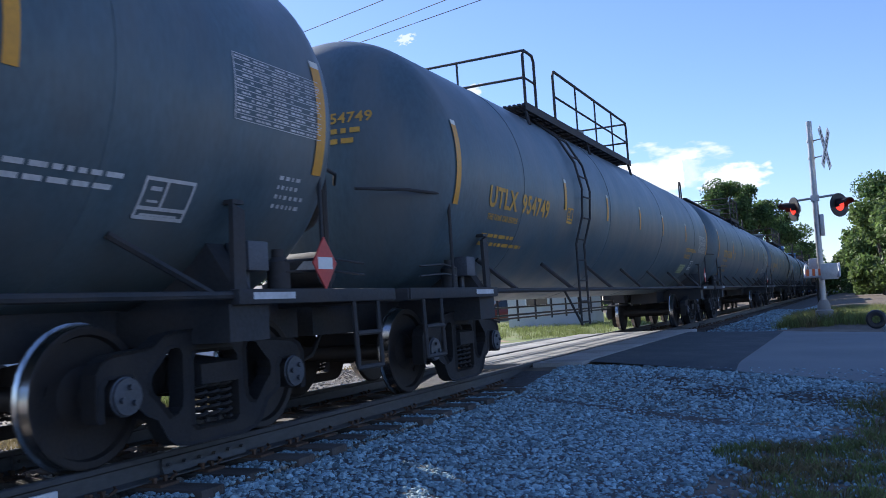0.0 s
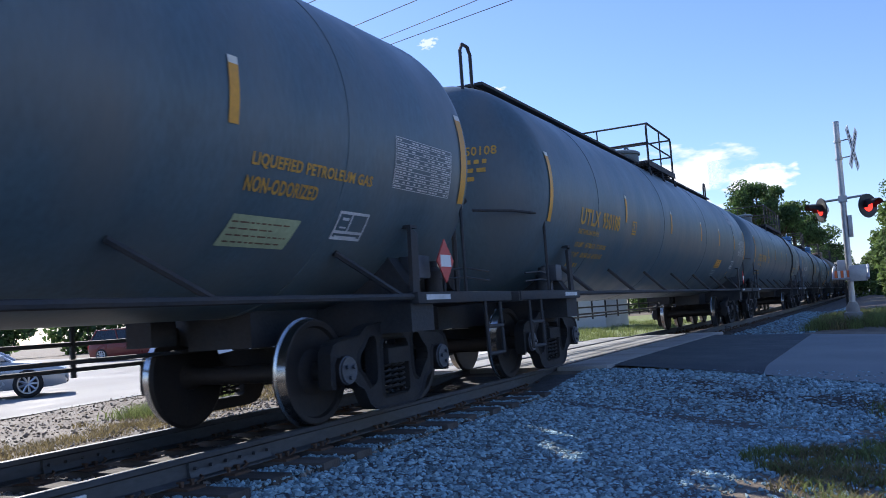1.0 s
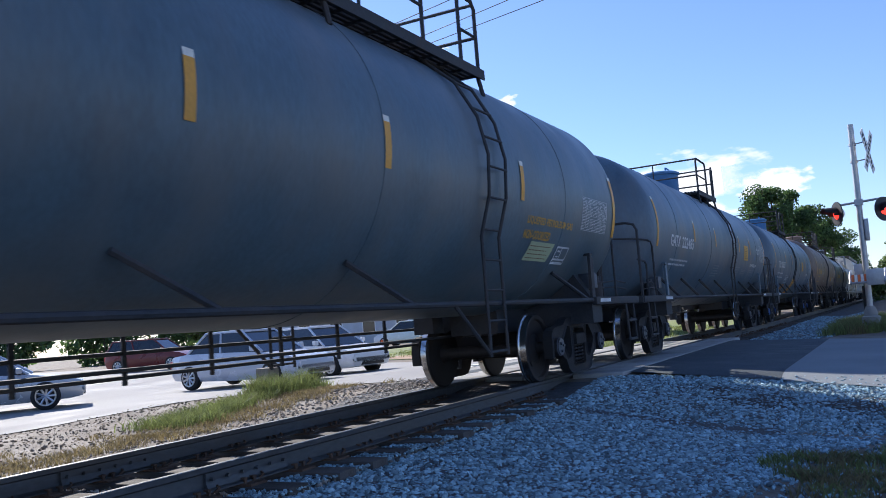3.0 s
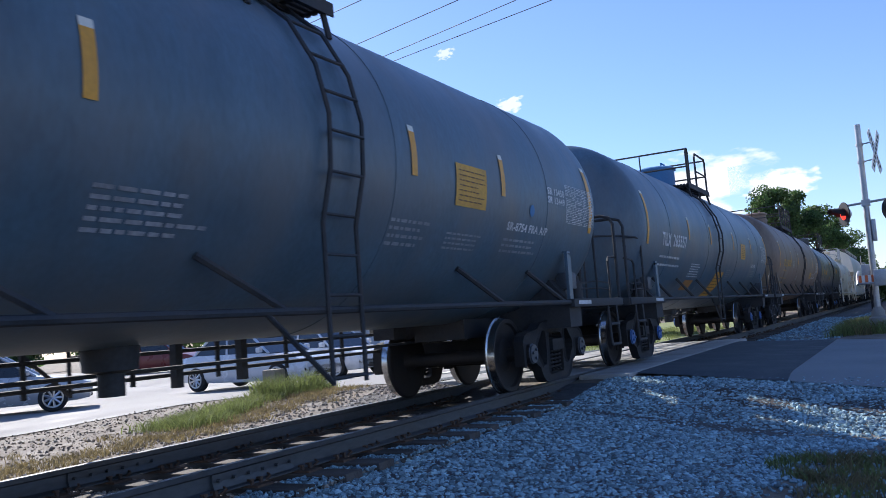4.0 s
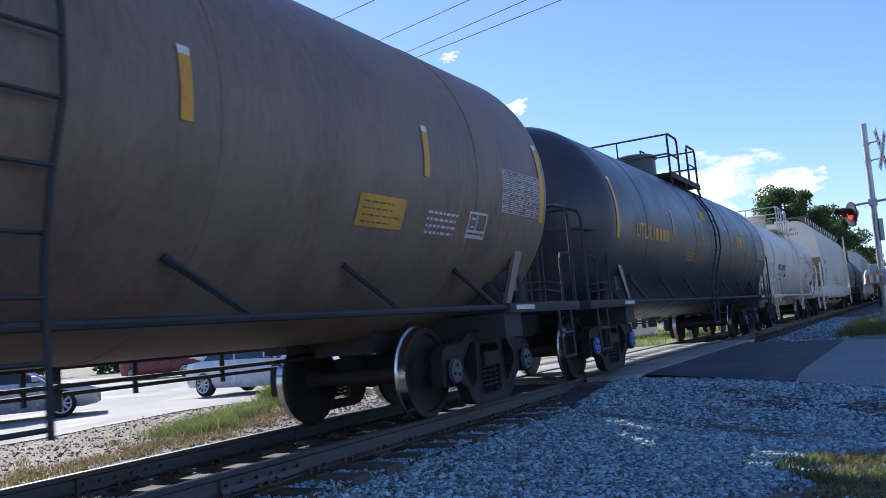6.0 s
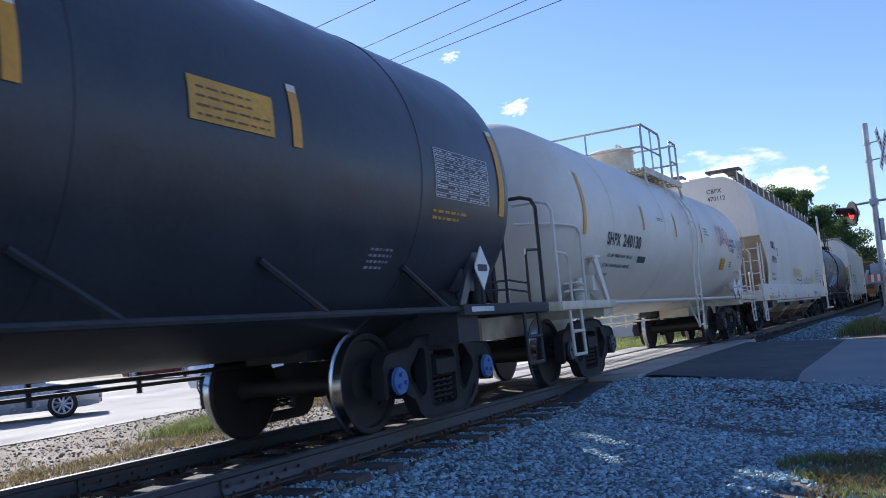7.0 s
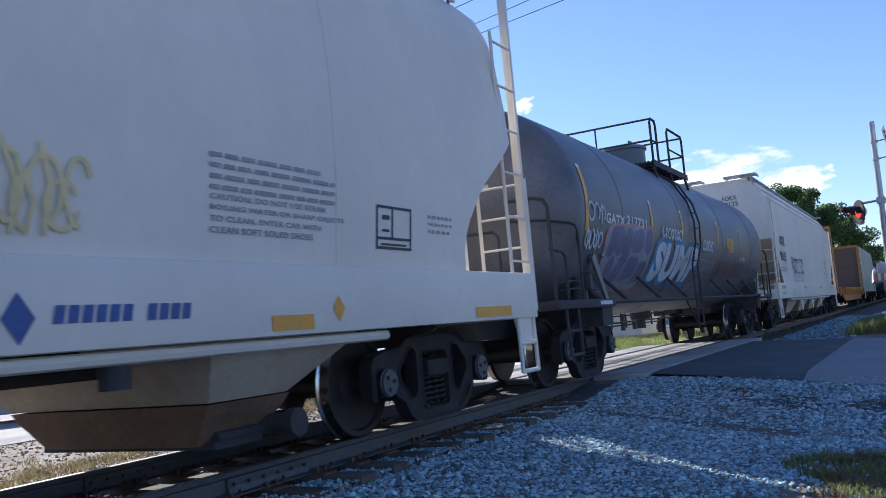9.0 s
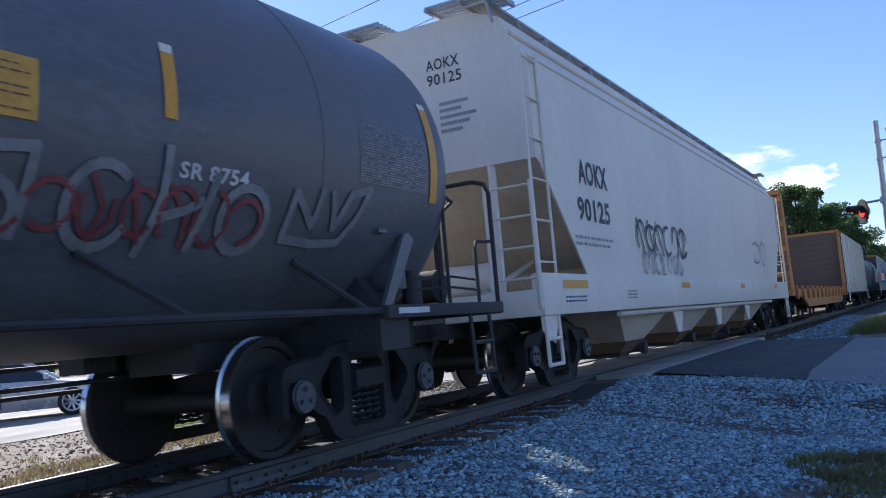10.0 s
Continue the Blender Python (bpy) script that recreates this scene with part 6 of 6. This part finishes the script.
# ---- the crossing signal ----
def signal():
    X, Y, Z = -0.66, 24.0, ground_z(-0.66, 24.0)
    sig = thing("crossing_signal", "galvanised railroad crossing signal with red flashers and crossbuck", "crossing signal", at=pose(X, Y, Z, 0, 0.6, 0))
    top = 5.12 - Z
    bm = bmesh.new()
    lathe(bm, [(0.0, 0.075), (top, 0.07), (top + 0.01, 0.0)], "z", seg=20)
    part("mast", bm, M["galv"], sig)
    bm = bmesh.new()
    lathe(bm, [(-0.2, 0.22), (0.35, 0.22), (0.38, 0.16), (0.5, 0.15), (0.62, 0.10)], "z", seg=16)
    part("base", bm, M["concrete"], sig)
    # flasher arm and two lights
    lz = 2.90 - Z
    bm = bmesh.new()
    tube(bm, [(-0.50, 0, lz + 0.20), (0.50, 0, lz + 0.27)], 0.03, 8)
    box(bm, -0.1, 0.1, -0.1, 0.1, lz + 0.15, lz + 0.30)
    part("flasher_arm", bm, M["galv"], sig)
    for x, turn, lit in ((-0.52, -62, True), (0.55, 48, True)):
        head = part("flasher", bmesh.new(), M["signal_black"], sig, "black round flasher with red lens")
        head.matrix_basis = pose(x, 0, lz, 0, 0, turn)
        bm = bmesh.new()
        lathe(bm, [(-0.015, 0.30), (0.0, 0.305), (0.015, 0.30)], "y", (0, 0, 0), 28)
        part("background_plate", bm, M["signal_black"], head)
        bm = bmesh.new()
        lathe(bm, [(0.016, 0.17), (0.10, 0.16), (0.16, 0.08), (0.17, 0.0)], "y", (0, 0, 0), 20)
        part("housing", bm, M["galv"], head)
        bm = bmesh.new()
        lathe(bm, [(-0.06, 0.0), (-0.055, 0.06), (-0.04, 0.12), (-0.018, 0.15)], "y", (0, 0, 0), 20)
        part("lens", bm, M["lens"], head, "glowing red lens")
        bm = bmesh.new()
        n = 13
        a0 = [bm.verts.new((0.165 * math.cos(q), -0.016, 0.165 * math.sin(q))) for q in np.linspace(-0.35, math.pi + 0.35, n)]
        a1 = [bm.verts.new((0.155 * math.cos(q), -0.36 if 0.2 < q < 2.9 else -0.15, 0.155 * math.sin(q) + 0.0)) for q in np.linspace(-0.35, math.pi + 0.35, n)]
        for j in range(n - 1):
            bm.faces.new((a0[j], a0[j + 1], a1[j + 1], a1[j]))
        bmesh.ops.solidify(bm, geom=bm.faces[:], thickness=0.006)
        part("hood", bm, M["signal_black"], head)
    # crossbuck, seen nearly from its edge
    bz = 4.38 - Z
    cb = part("crossbuck", bmesh.new(), M["paper"], sig, "white crossbuck boards")
    cb.matrix_basis = pose(0.34, -0.1, bz, 0, 0, 74)
    for a in (56, -56):
        bm = bmesh.new()
        box(bm, -0.60, 0.60, -0.006, 0.006, -0.11, 0.11)
        b = part("board", bm, M["paper"], cb, smooth=0)
        b.matrix_basis = pose(0, 0.01 if a > 0 else -0.01, 0, 0, a, 0)
        bm = bmesh.new()
        r = random.Random(a)
        for x in np.arange(-0.5, 0.5, 0.13):
            box(bm, x, x + 0.08, -0.010, -0.0062, -0.055, 0.055)
            box(bm, x, x + 0.08, 0.0062, 0.010, -0.055, 0.055)
        part("board_lettering", bm, M["signal_black"], b, smooth=0)
    bm = bmesh.new()
    for z in (bz + 0.22, bz - 0.22):
        tube(bm, [(0, 0, z), (0.34, -0.1, z + 0.03)], 0.016, 6)
        lathe(bm, [(-0.03, 0.09), (0.03, 0.09)], "z", (0, 0, z), 16)
    part("bracket", bm, M["galv"], sig)
    # gate mechanism with counterweight arms
    mz = 1.33 - Z
    bm = bmesh.new()
    rbox(bm, -0.28, 0.06, 0.06, 0.42, mz - 0.22, mz + 0.26, 0.03)
    part("gate_machine", bm, M["galv"], sig, "grey gate machine box")
    bm = bmesh.new()
    for x in (-0.36, 0.42):
        tube(bm, [(x, 0.5, mz + 0.10), (x, -0.3, mz - 0.02), (x, -0.55, mz - 0.24)], 0.035, 6)
    tube(bm, [(-0.36, -0.45, mz - 0.22), (0.42, -0.45, mz - 0.22)], 0.03, 6)
    rbox(bm, 0.0, 0.40, -0.50, -0.42, mz - 0.30, mz + 0.10, 0.02)
    part("counterweight", bm, M["galv"], sig)
    for j in range(5):
        bm = bmesh.new()
        box(bm, -0.33 + 0.07 * j, -0.27 + 0.07 * j, -0.46, -0.43, mz - 0.22, mz - 0.02)
        part("gate_stripe", bm, M["hazard"] if j % 2 == 0 else M["paper"], sig, smooth=0)
    bm = bmesh.new()
    rbox(bm, 0.07, 0.17, -0.08, 0.08, lz - 0.75, lz - 0.20, 0.02)
    part("bell_box", bm, M["galv"], sig)
    bm = bmesh.new()
    for j in range(9):
        tube(bm, [(-0.11, -0.05, 0.4 + 0.1 * j), (-0.11, 0.05, 0.4 + 0.1 * j)], 0.012, 5)
    tube(bm, [(-0.11, 0, 0.3), (-0.11, 0, mz - 0.3)], 0.03, 6)
    part("conduit", bm, M["signal_black"], sig)


signal()
# round eye of a lowered barrier's tip beside the road
g = thing("road_marker", "dark round-eyed steel marker post beside the road", "marker post", at=pose(0.30, 14.4, ground_z(0.30, 14.4)))
bm = bmesh.new()
tube(bm, [(0.10 * math.cos(a), -0.05, 0.52 + 0.10 * math.sin(a)) for a in np.linspace(0, math.tau, 20)[:-1]], 0.045, 8, True)
part("eye", bm, M["signal_black"], g)
bm = bmesh.new()
tube(bm, [(0.09, -0.02, 0.48), (0.30, 0.0, 0.0)], 0.05, 8)
part("post", bm, M["galv"], g)


# ---- trees ----
def tree(x, y, h, spread, m, seed, label, low=0.25, n=8000, leaf=0.20):
    r = np.random.default_rng(seed)
    z0 = ground_z(x, y)
    t = thing("tree", label, "tree", "trees along the track", at=pose(x, y, z0))
    bm = bmesh.new()
    tube(bm, [(0, 0, -0.3), (0.1, 0.05, h * 0.3), (-0.1, 0.1, h * 0.6), (0, 0, h * 0.9)], h * 0.016, 8)
    lobes = []
    for i in range(11):
        a, k = r.uniform(0, math.tau), r.uniform(low, 0.95)
        d = spread * (1.05 - 0.55 * abs(k - 0.55) / 0.45) * r.uniform(0.45, 0.85)
        p = Vector((math.cos(a) * d, math.sin(a) * d, h * k))
        tube(bm, [(0, 0, h * k * 0.7), tuple(p * 0.6 + Vector((0, 0, h * k * 0.3))), tuple(p)], h * 0.006, 5)
        lobes.append((p, spread * r.uniform(0.30, 0.5)))
    lobes += [(Vector((0, 0, h * 0.92)), spread * 0.33), (Vector((0.1, 0, h * 0.72)), spread * 0.5)]
    part("trunk", bm, M["bark"], t)
    pick = r.integers(len(lobes), size=n)
    c, rad = np.array([tuple(p) for p, _ in lobes])[pick], np.array([d for _, d in lobes])[pick]
    u = r.normal(size=(n, 3))
    u /= np.linalg.norm(u, axis=1)[:, None]
    p = c + u * (rad * r.uniform(0.45, 1.1, n))[:, None] * (1, 1, 0.8)
    q = np.linalg.qr(r.normal(size=(n, 3, 3)))[0]
    s = leaf * r.uniform(0.5, 1.2, n)[:, None]
    vs = np.stack([p + (q[:, 0] * a + q[:, 1] * b) * s for a, b in ((-1, 0), (-0.2, -0.55), (1, 0), (0.1, 0.6))], 1).reshape(-1, 3).tolist()
    fs = np.arange(4 * n).reshape(-1, 4).tolist()
    part("crown", bare("crown", vs, fs, M[m]), None, t)
    return t


LT = "dark green broad-leaved tree beyond the track"
RT = "sunlit green broad-leaved tree beside the track"
for x, y, h, sp, m, s in ((-12.6, 108, 14.6, 3.6, "leaf", 1), (-10.4, 112, 14.6, 3.2, "leaf", 2), (-14.6, 112, 11.8, 3.4, "leaf", 3), (-9.2, 120, 13.0, 3.6, "leaf", 4), (-8.4, 132, 12.0, 3.6, "leaf", 5), (-7.9, 148, 10.8, 3.6, "leaf", 6), (-7.6, 168, 9.3, 3.6, "leaf", 7), (-7.8, 190, 9, 3.8, "leaf", 8)):
    tree(x, y, h, sp, m, s, LT)
for x, y, h, sp, m, s in ((4.2, 66, 9.6, 3.2, "leaf_light", 11), (2.3, 74, 7.0, 2.8, "leaf_light", 12), (6.8, 62, 11, 3.6, "leaf_light", 13), (1.9, 86, 6.2, 2.8, "leaf_light", 14), (4.5, 92, 11, 4, "leaf", 15), (1.6, 105, 7, 3, "leaf", 16), (2.2, 130, 8, 3.5, "leaf", 17), (1.5, 160, 8, 3.5, "leaf", 18)):
    tree(x, y, h, sp, m, s, RT, low=0.02, n=10000)


# ---- motor cars ----
def auto(x, y, turn, paint, label, tall=1.45, length=4.5, hood=1.05, boxy=False, z=None):
    """A car that faces its own +y; body lofted from a side outline, with glass, lamps and wheels."""
    zz = ground_z(x, y) + 0.014 if z is None else z
    car = thing("automobile", label, "car", "cars waiting on the street", at=pose(x, y, zz, 0, 0, turn))
    L, w = length / 2, 0.88
    belt = tall * 0.62
    # stations along the length: (y, bottom, shoulder height, half width)
    st = [(-L, 0.42, belt * 0.78, 0.74), (-L + 0.12, 0.26, belt * 0.96, 0.82), (-L + 0.7, 0.22, belt * 1.02, w), (0, 0.20, belt, w), (L - hood - 0.25, 0.20, belt * 0.97, w), (L - 0.35, 0.22, belt * 0.82, 0.83), (L - 0.06, 0.26, belt * 0.70, 0.74), (L, 0.36, belt * 0.56, 0.66)]
    bm = bmesh.new()
    rings = []
    for yy, b, s, hw in st:
        pts = [(-hw * 0.9, b), (-hw, b + 0.14), (-hw, s * 0.75), (-hw * 0.93, s), (hw * 0.93, s), (hw, s * 0.75), (hw, b + 0.14), (hw * 0.9, b)]
        rings.append([bm.verts.new((px, yy, pz)) for px, pz in pts])
    for a, b in zip(rings, rings[1:]):
        for k in range(8):
            bm.faces.new((a[k], a[(k + 1) % 8], b[(k + 1) % 8], b[k]))
    bm.faces.new(rings[0]), bm.faces.new(rings[-1])
    part("body", bm, M[paint], car, smooth=0.7)
    # cabin: glass block with a painted roof and pillars
    r0, r1 = (-L + 0.12, -L + 0.42) if boxy else (-L + 0.65, -L + 1.25)
    f1, f0 = L - hood - 0.95, L - hood - 0.15
    base, head = belt - 0.03, tall
    bm = bmesh.new()
    cab = [(r0, base, 0.80), (r1, head - 0.06, 0.62), (f1, head - 0.06, 0.62), (f0, base, 0.80)]
    lo = [bm.verts.new((k * 0.80, yy, base)) for yy in (r0, f0) for k in (-1, 1)]
    hi = [bm.verts.new((k * 0.62, yy, head - 0.05)) for yy in (r1, f1) for k in (-1, 1)]
    for q in ((lo[0], lo[1], hi[1], hi[0]), (lo[2], lo[3], hi[3], hi[2]), (lo[0], lo[2], hi[2], hi[0]), (lo[1], lo[3], hi[3], hi[1]), (hi[0], hi[1], hi[3], hi[2])):
        bm.faces.new(q)
    part("glasshouse", bm, M["glass"], car, "dark car windows", smooth=0)
    bm = bmesh.new()
    rbox(bm, -0.63, 0.63, r1 - 0.05, f1 + 0.05, head - 0.07, head, 0.03)
    for k in (-1, 1):
        for a, b in ((r0, r1), (f0, f1), ((r0 + f0) / 2 - 0.1, (r1 + f1) / 2 - 0.1), ):
            tube(bm, [(k * 0.805, a, base), (k * 0.63, b, head - 0.05)], 0.035, 6)
    part("roof", bm, M[paint], car)
    for k in (-1, 1):
        bm = bmesh.new()
        rbox(bm, k * 0.55 - 0.15, k * 0.55 + 0.15, L - 0.16, L - 0.03, belt * 0.50, belt * 0.66, 0.03)
        part("headlamp", bm, M["lamp_clear"], car)
        bm = bmesh.new()
        rbox(bm, k * 0.66 - 0.10, k * 0.66 + 0.10, -L - 0.01, -L + 0.1, belt * 0.62, belt * 0.85, 0.02)
        part("tail_lamp", bm, M["red"], car)
        bm = bmesh.new()
        rbox(bm, k * 0.95 - 0.07, k * 0.95 + 0.07, f0 - 0.25, f0 - 0.12, belt, belt + 0.13, 0.03)
        part("mirror", bm, M[paint], car)
        for yy in (-L + 0.82, L - 0.85):
            bm = bmesh.new()
            lathe(bm, [(-0.10, 0.20), (-0.10, 0.29), (-0.07, 0.325), (0.07, 0.325), (0.10, 0.29), (0.10, 0.20)], "x", (k * 0.80, yy, 0.325), 24)
            wh = part("wheel", bm, M["tyre"], car)
            bm = bmesh.new()
            lathe(bm, [(k * 0.07, 0.21), (k * 0.095, 0.20), (k * 0.085, 0.17), (k * 0.06, 0.16)], "x", (k * 0.80, yy, 0.325), 20)
            for q in range(9):
                a = q * math.tau / 9
                tube(bm, [(k * 0.895, yy, 0.325), (k * 0.905, yy + 0.20 * math.cos(a), 0.325 + 0.20 * math.sin(a))], 0.03, 5)
            tube(bm, [(k * 0.907, yy + 0.215 * math.cos(a), 0.325 + 0.215 * math.sin(a)) for a in np.linspace(0, math.tau, 25)[:-1]], 0.022, 5, True)
            part("rim", bm, M["alloy"], wh)
    bm = bmesh.new()
    rbox(bm, -0.45, 0.45, L - 0.10, L + 0.0, 0.28, 0.42, 0.02)
    part("grille", bm, M["signal_black"], car)
    return car


auto(-15.5, 18.2, -92, "carpale", "pale silver-blue sedan waiting on the street", 1.50, 4.5, 1.0)
auto(-15.6, 21.4, -102, "carwhite", "white sedan waiting before the crossing", 1.48, 4.5, 1.0)
auto(-19.2, 12.9, -40, "carsilver", "silver sedan waiting on the street", 1.42, 4.6)
auto(-33.6, 32.0, -75, "carred", "dark red estate car on the street", 1.6, 4.6, 0.9, True)
for x, y, turn, p, lab in ((-33.5, 47.0, -80, "cardark", "dark blue car parked beyond the street"), (-27.5, 47.5, 95, "carwhite", "white car parked beyond the street"), (-38, 51, 100, "carsilver", "silver car parked beyond the street"), (-24, 50.5, 90, "cardark", "dark car parked beyond the verge"), (-44, 50, -80, "cardark", "dark blue van parked beyond the street"), (-21, 55, 90, "carred", "red car parked beyond the verge")):
    auto(x, y, turn, p, lab, 1.6, 4.6, 0.95, True)

# ---- beyond the street ----
bm = bmesh.new()
pts = [(-21, 29.5), (-15, 26.0), (-10.5, 24.2), (-8.6, 25.0), (-8.2, 28), (-8.0, 60), (-14, 80), (-26, 60), (-30, 40)]
bm.faces.new([bm.verts.new((x, y, 0)) for x, y in pts])
drape(bm, 0.02, -30, -8, 24, 80, 2.0)
setting(part("verge", bm, M["turf"]), "grassy verge beyond the street")
bm = bmesh.new()
pts = [(-19.5, 28.8), (-15, 26.2), (-10.8, 24.6), (-10, 26.0), (-12.5, 29.0), (-16, 31)]
bm.faces.new([bm.verts.new((x, y, 0)) for x, y in pts])
drape(bm, 0.03, -20, -10, 24, 31, 1.0)
setting(part("bare_clay", bm, M["clay"]), "bare reddish clay of the verge")
blades("verge_grass", clumps(520, 40, -20, -8.2, 27, 48, 0.15, lambda x, y: 1 if x > -13 else 0.5), 0.20, M["grass"], "green grass on the verge", 0.5)
post = thing("wooden_post", "short weathered wooden post among weeds", "post", at=pose(-11.0, 13.35, ground_z(-11, 13.35)))
bm = bmesh.new()
rbox(bm, -0.16, 0.16, -0.16, 0.16, -0.2, 0.52, 0.03)
part("stump", bm, M["wood"], post)
cone = thing("traffic_cone", "orange traffic cone on the street", "traffic cone", at=pose(-17.6, 28.2, ground_z(-17.6, 28.2) + 0.03))
bm = bmesh.new()
lathe(bm, [(0.03, 0.16), (0.7, 0.04), (0.72, 0.0)], "z", seg=20)
part("body", bm, M["cone"], cone)
bm = bmesh.new()
lathe(bm, [(0.36, 0.108), (0.50, 0.084)], "z", seg=20)
part("band", bm, M["paper"], cone)
bm = bmesh.new()
rbox(bm, -0.2, 0.2, -0.2, 0.2, 0, 0.035, 0.01)
part("foot", bm, M["cone"], cone)
# low buildings
for x, y, w, d, h, turn, lab in ((-13.2, 41, 3.6, 4, 2.6, 0, "low pale metal-clad shed"), (-40, 66, 26, 12, 3.6, 8, "long low pale building")):
    b = thing("building", lab, "building", at=pose(x, y, ground_z(x, y), 0, 0, turn))
    bm = bmesh.new()
    box(bm, -w / 2, w / 2, -d / 2, d / 2, -0.3, h)
    part("wall", bm, M["wall"], b, smooth=0)
    bm = bmesh.new()
    prism(bm, [(-d / 2 - 0.3, h), (0, h + 0.9), (d / 2 + 0.3, h), (d / 2 + 0.3, h - 0.12), (-d / 2 - 0.3, h - 0.12)], "x", -w / 2 - 0.3, w / 2 + 0.3)
    part("roof", bm, M["roof"], b, smooth=0)
    for i in range(int(w / 3)):
        xx = -w / 2 + 1.5 + 3 * i
        win = part("window", bmesh.new(), M["galv"], b)
        bm = bmesh.new()
        box(bm, xx - 0.6, xx + 0.6, -d / 2 - 0.03, -d / 2 + 0.05, 1.0, 2.2)
        part("window_frame", bm, M["paper"], win, smooth=0)
        bm = bmesh.new()
        box(bm, xx - 0.52, xx + 0.52, -d / 2 - 0.04, -d / 2 + 0.05, 1.08, 2.12)
        part("pane", bm, M["glass"], win, smooth=0)
for i, x in enumerate(np.linspace(-90, -20, 12)):
    tree(float(x), 95 + 12 * math.sin(i * 2.1), 9 + 2 * math.sin(i * 1.3), 4.5, "leaf", 40 + i, "distant green tree beyond the buildings", n=1500, leaf=0.42)

BUSH = "low green bushes in the distance"
for i in range(9):
    tree(-78 + 4.6 * i, 44 + 3.4 * i + 2 * math.sin(2.3 * i), 4.6 + math.sin(1.7 * i), 3.4, "leaf", 60 + i, BUSH, low=0.03, n=2200, leaf=0.32)
for i in range(8):
    tree(-42 + 4.3 * i, 101 + 2 * math.sin(1.9 * i), 3.6 + 0.7 * math.sin(2.7 * i), 3.0, "leaf", 80 + i, BUSH, low=0.03, n=1800, leaf=0.32)
for i in range(4):
    tree(-1.0 + 2.6 * i, 118 - 9 * i, 3.8 + 0.5 * i, 2.6, "leaf_light", 95 + i, BUSH, low=0.03, n=2200, leaf=0.28)

# ---- overhead wires ----
H = 8.0
pole_y = []
for y0, slope, dz in ((2.297, -0.262, 0.0), (2.154, -0.308, 0.0), (2.017, -0.284, 0.0), (1.824, -0.236, 0.0)):
    bm = bmesh.new()
    tube(bm, [(x, y0 * H + slope * x, EYE + H + dz) for x in np.linspace(-75, 36, 12)], 0.011, 5)
    pole_y.append((y0 * H + slope * -75, y0 * H + slope * 36))
    tagged(part("overhead_wire", bm, M["wire"]), "thin black overhead wire", "wire", "overhead wires")
for side, x in ((0, -75), (1, 36)):
    ys = [p[side] for p in pole_y]
    yc = sum(ys) / 4
    g = thing("utility_pole", "wooden utility pole carrying the overhead wires", "utility pole", at=pose(x, yc, ground_z(x, yc)))
    bm = bmesh.new()
    tube(bm, [(0, 0, -0.5), (0, 0, 9.8)], 0.14, 10)
    part("shaft", bm, M["wood"], g)
    bm = bmesh.new()
    zt = EYE + H - ground_z(x, yc)
    box(bm, -0.06, 0.06, min(ys) - yc - 0.2, max(ys) - yc + 0.2, zt - 0.16, zt - 0.02)
    part("crossarm", bm, M["wood"], g)
# far cumulus, so distant that it never shifts
def cloud(x, z, w, h, seed, dense):
    m = bpy.data.materials.new("cloud")
    m.use_nodes = True
    n, l = m.node_tree.nodes, m.node_tree.links
    n.remove(n["Principled BSDF"])
    tc = n.new("ShaderNodeTexCoord")
    no = n.new("ShaderNodeTexNoise")
    no.noise_dimensions = "4D"
    no.inputs["W"].default_value, no.inputs["Scale"].default_value, no.inputs["Detail"].default_value = seed, 5.0, 9
    l.new(tc.outputs["UV"], no.inputs["Vector"])
    ds = n.new("ShaderNodeVectorMath")
    ds.operation = "DISTANCE"
    ds.inputs[1].default_value = (0.5, 0.45, 0)
    l.new(tc.outputs["UV"], ds.inputs[0])
    su = n.new("ShaderNodeMath")
    su.operation = "SUBTRACT"
    l.new(no.outputs["Fac"], su.inputs[0]), l.new(ds.outputs["Value"], su.inputs[1])
    mr = n.new("ShaderNodeMapRange")
    for k, v in zip(("From Min", "From Max", "To Min", "To Max"), (0.14, 0.27, 0.0, dense)):
        mr.inputs[k].default_value = v
    l.new(su.outputs[0], mr.inputs["Value"])
    em, tr, mx = n.new("ShaderNodeEmission"), n.new("ShaderNodeBsdfTransparent"), n.new("ShaderNodeMixShader")
    em.inputs["Color"].default_value, em.inputs["Strength"].default_value = (1, 0.98, 0.95, 1), 0.80
    l.new(mr.outputs[0], mx.inputs[0]), l.new(tr.outputs[0], mx.inputs[1]), l.new(em.outputs[0], mx.inputs[2])
    l.new(mx.outputs[0], n["Material Output"].inputs["Surface"])
    me = bare("cloud", [(x - w / 2, 2400, z - h / 2), (x + w / 2, 2400, z - h / 2), (x + w / 2, 2400, z + h / 2), (x - w / 2, 2400, z + h / 2)], [(0, 1, 2, 3)], m)
    uv = me.uv_layers.new()
    for i, c in enumerate(((0, 0), (1, 0), (1, 1), (0, 1))):
        uv.data[i].uv = c
    tagged(new("backdrop_cloud", me), "white broken cumulus cloud far off", kind="structure")


cloud(-480, 345, 620, 230, 2.0, 0.95)
cloud(-255, 310, 260, 120, 7.0, 0.85)
cloud(-1000, 665, 130, 70, 4.0, 0.7)
cloud(-1205, 870, 90, 50, 9.0, 0.6)



def motions():
    """The train rolls past; its wheels turn."""
    for car, s in MOVERS:
        walk(car, [(t, pose(XC, s - SPEED * t, 0)) for t in (0.0, 2.5, 5.0, 7.5, 10.0)])
    step = math.degrees(SPEED / FPS / WR)
    for w, y, a in SPINNERS:
        walk(w, [(k / FPS, pose(0, y, WR, a + step * k, 0, 0)) for k in range(0, 301)])


motions()
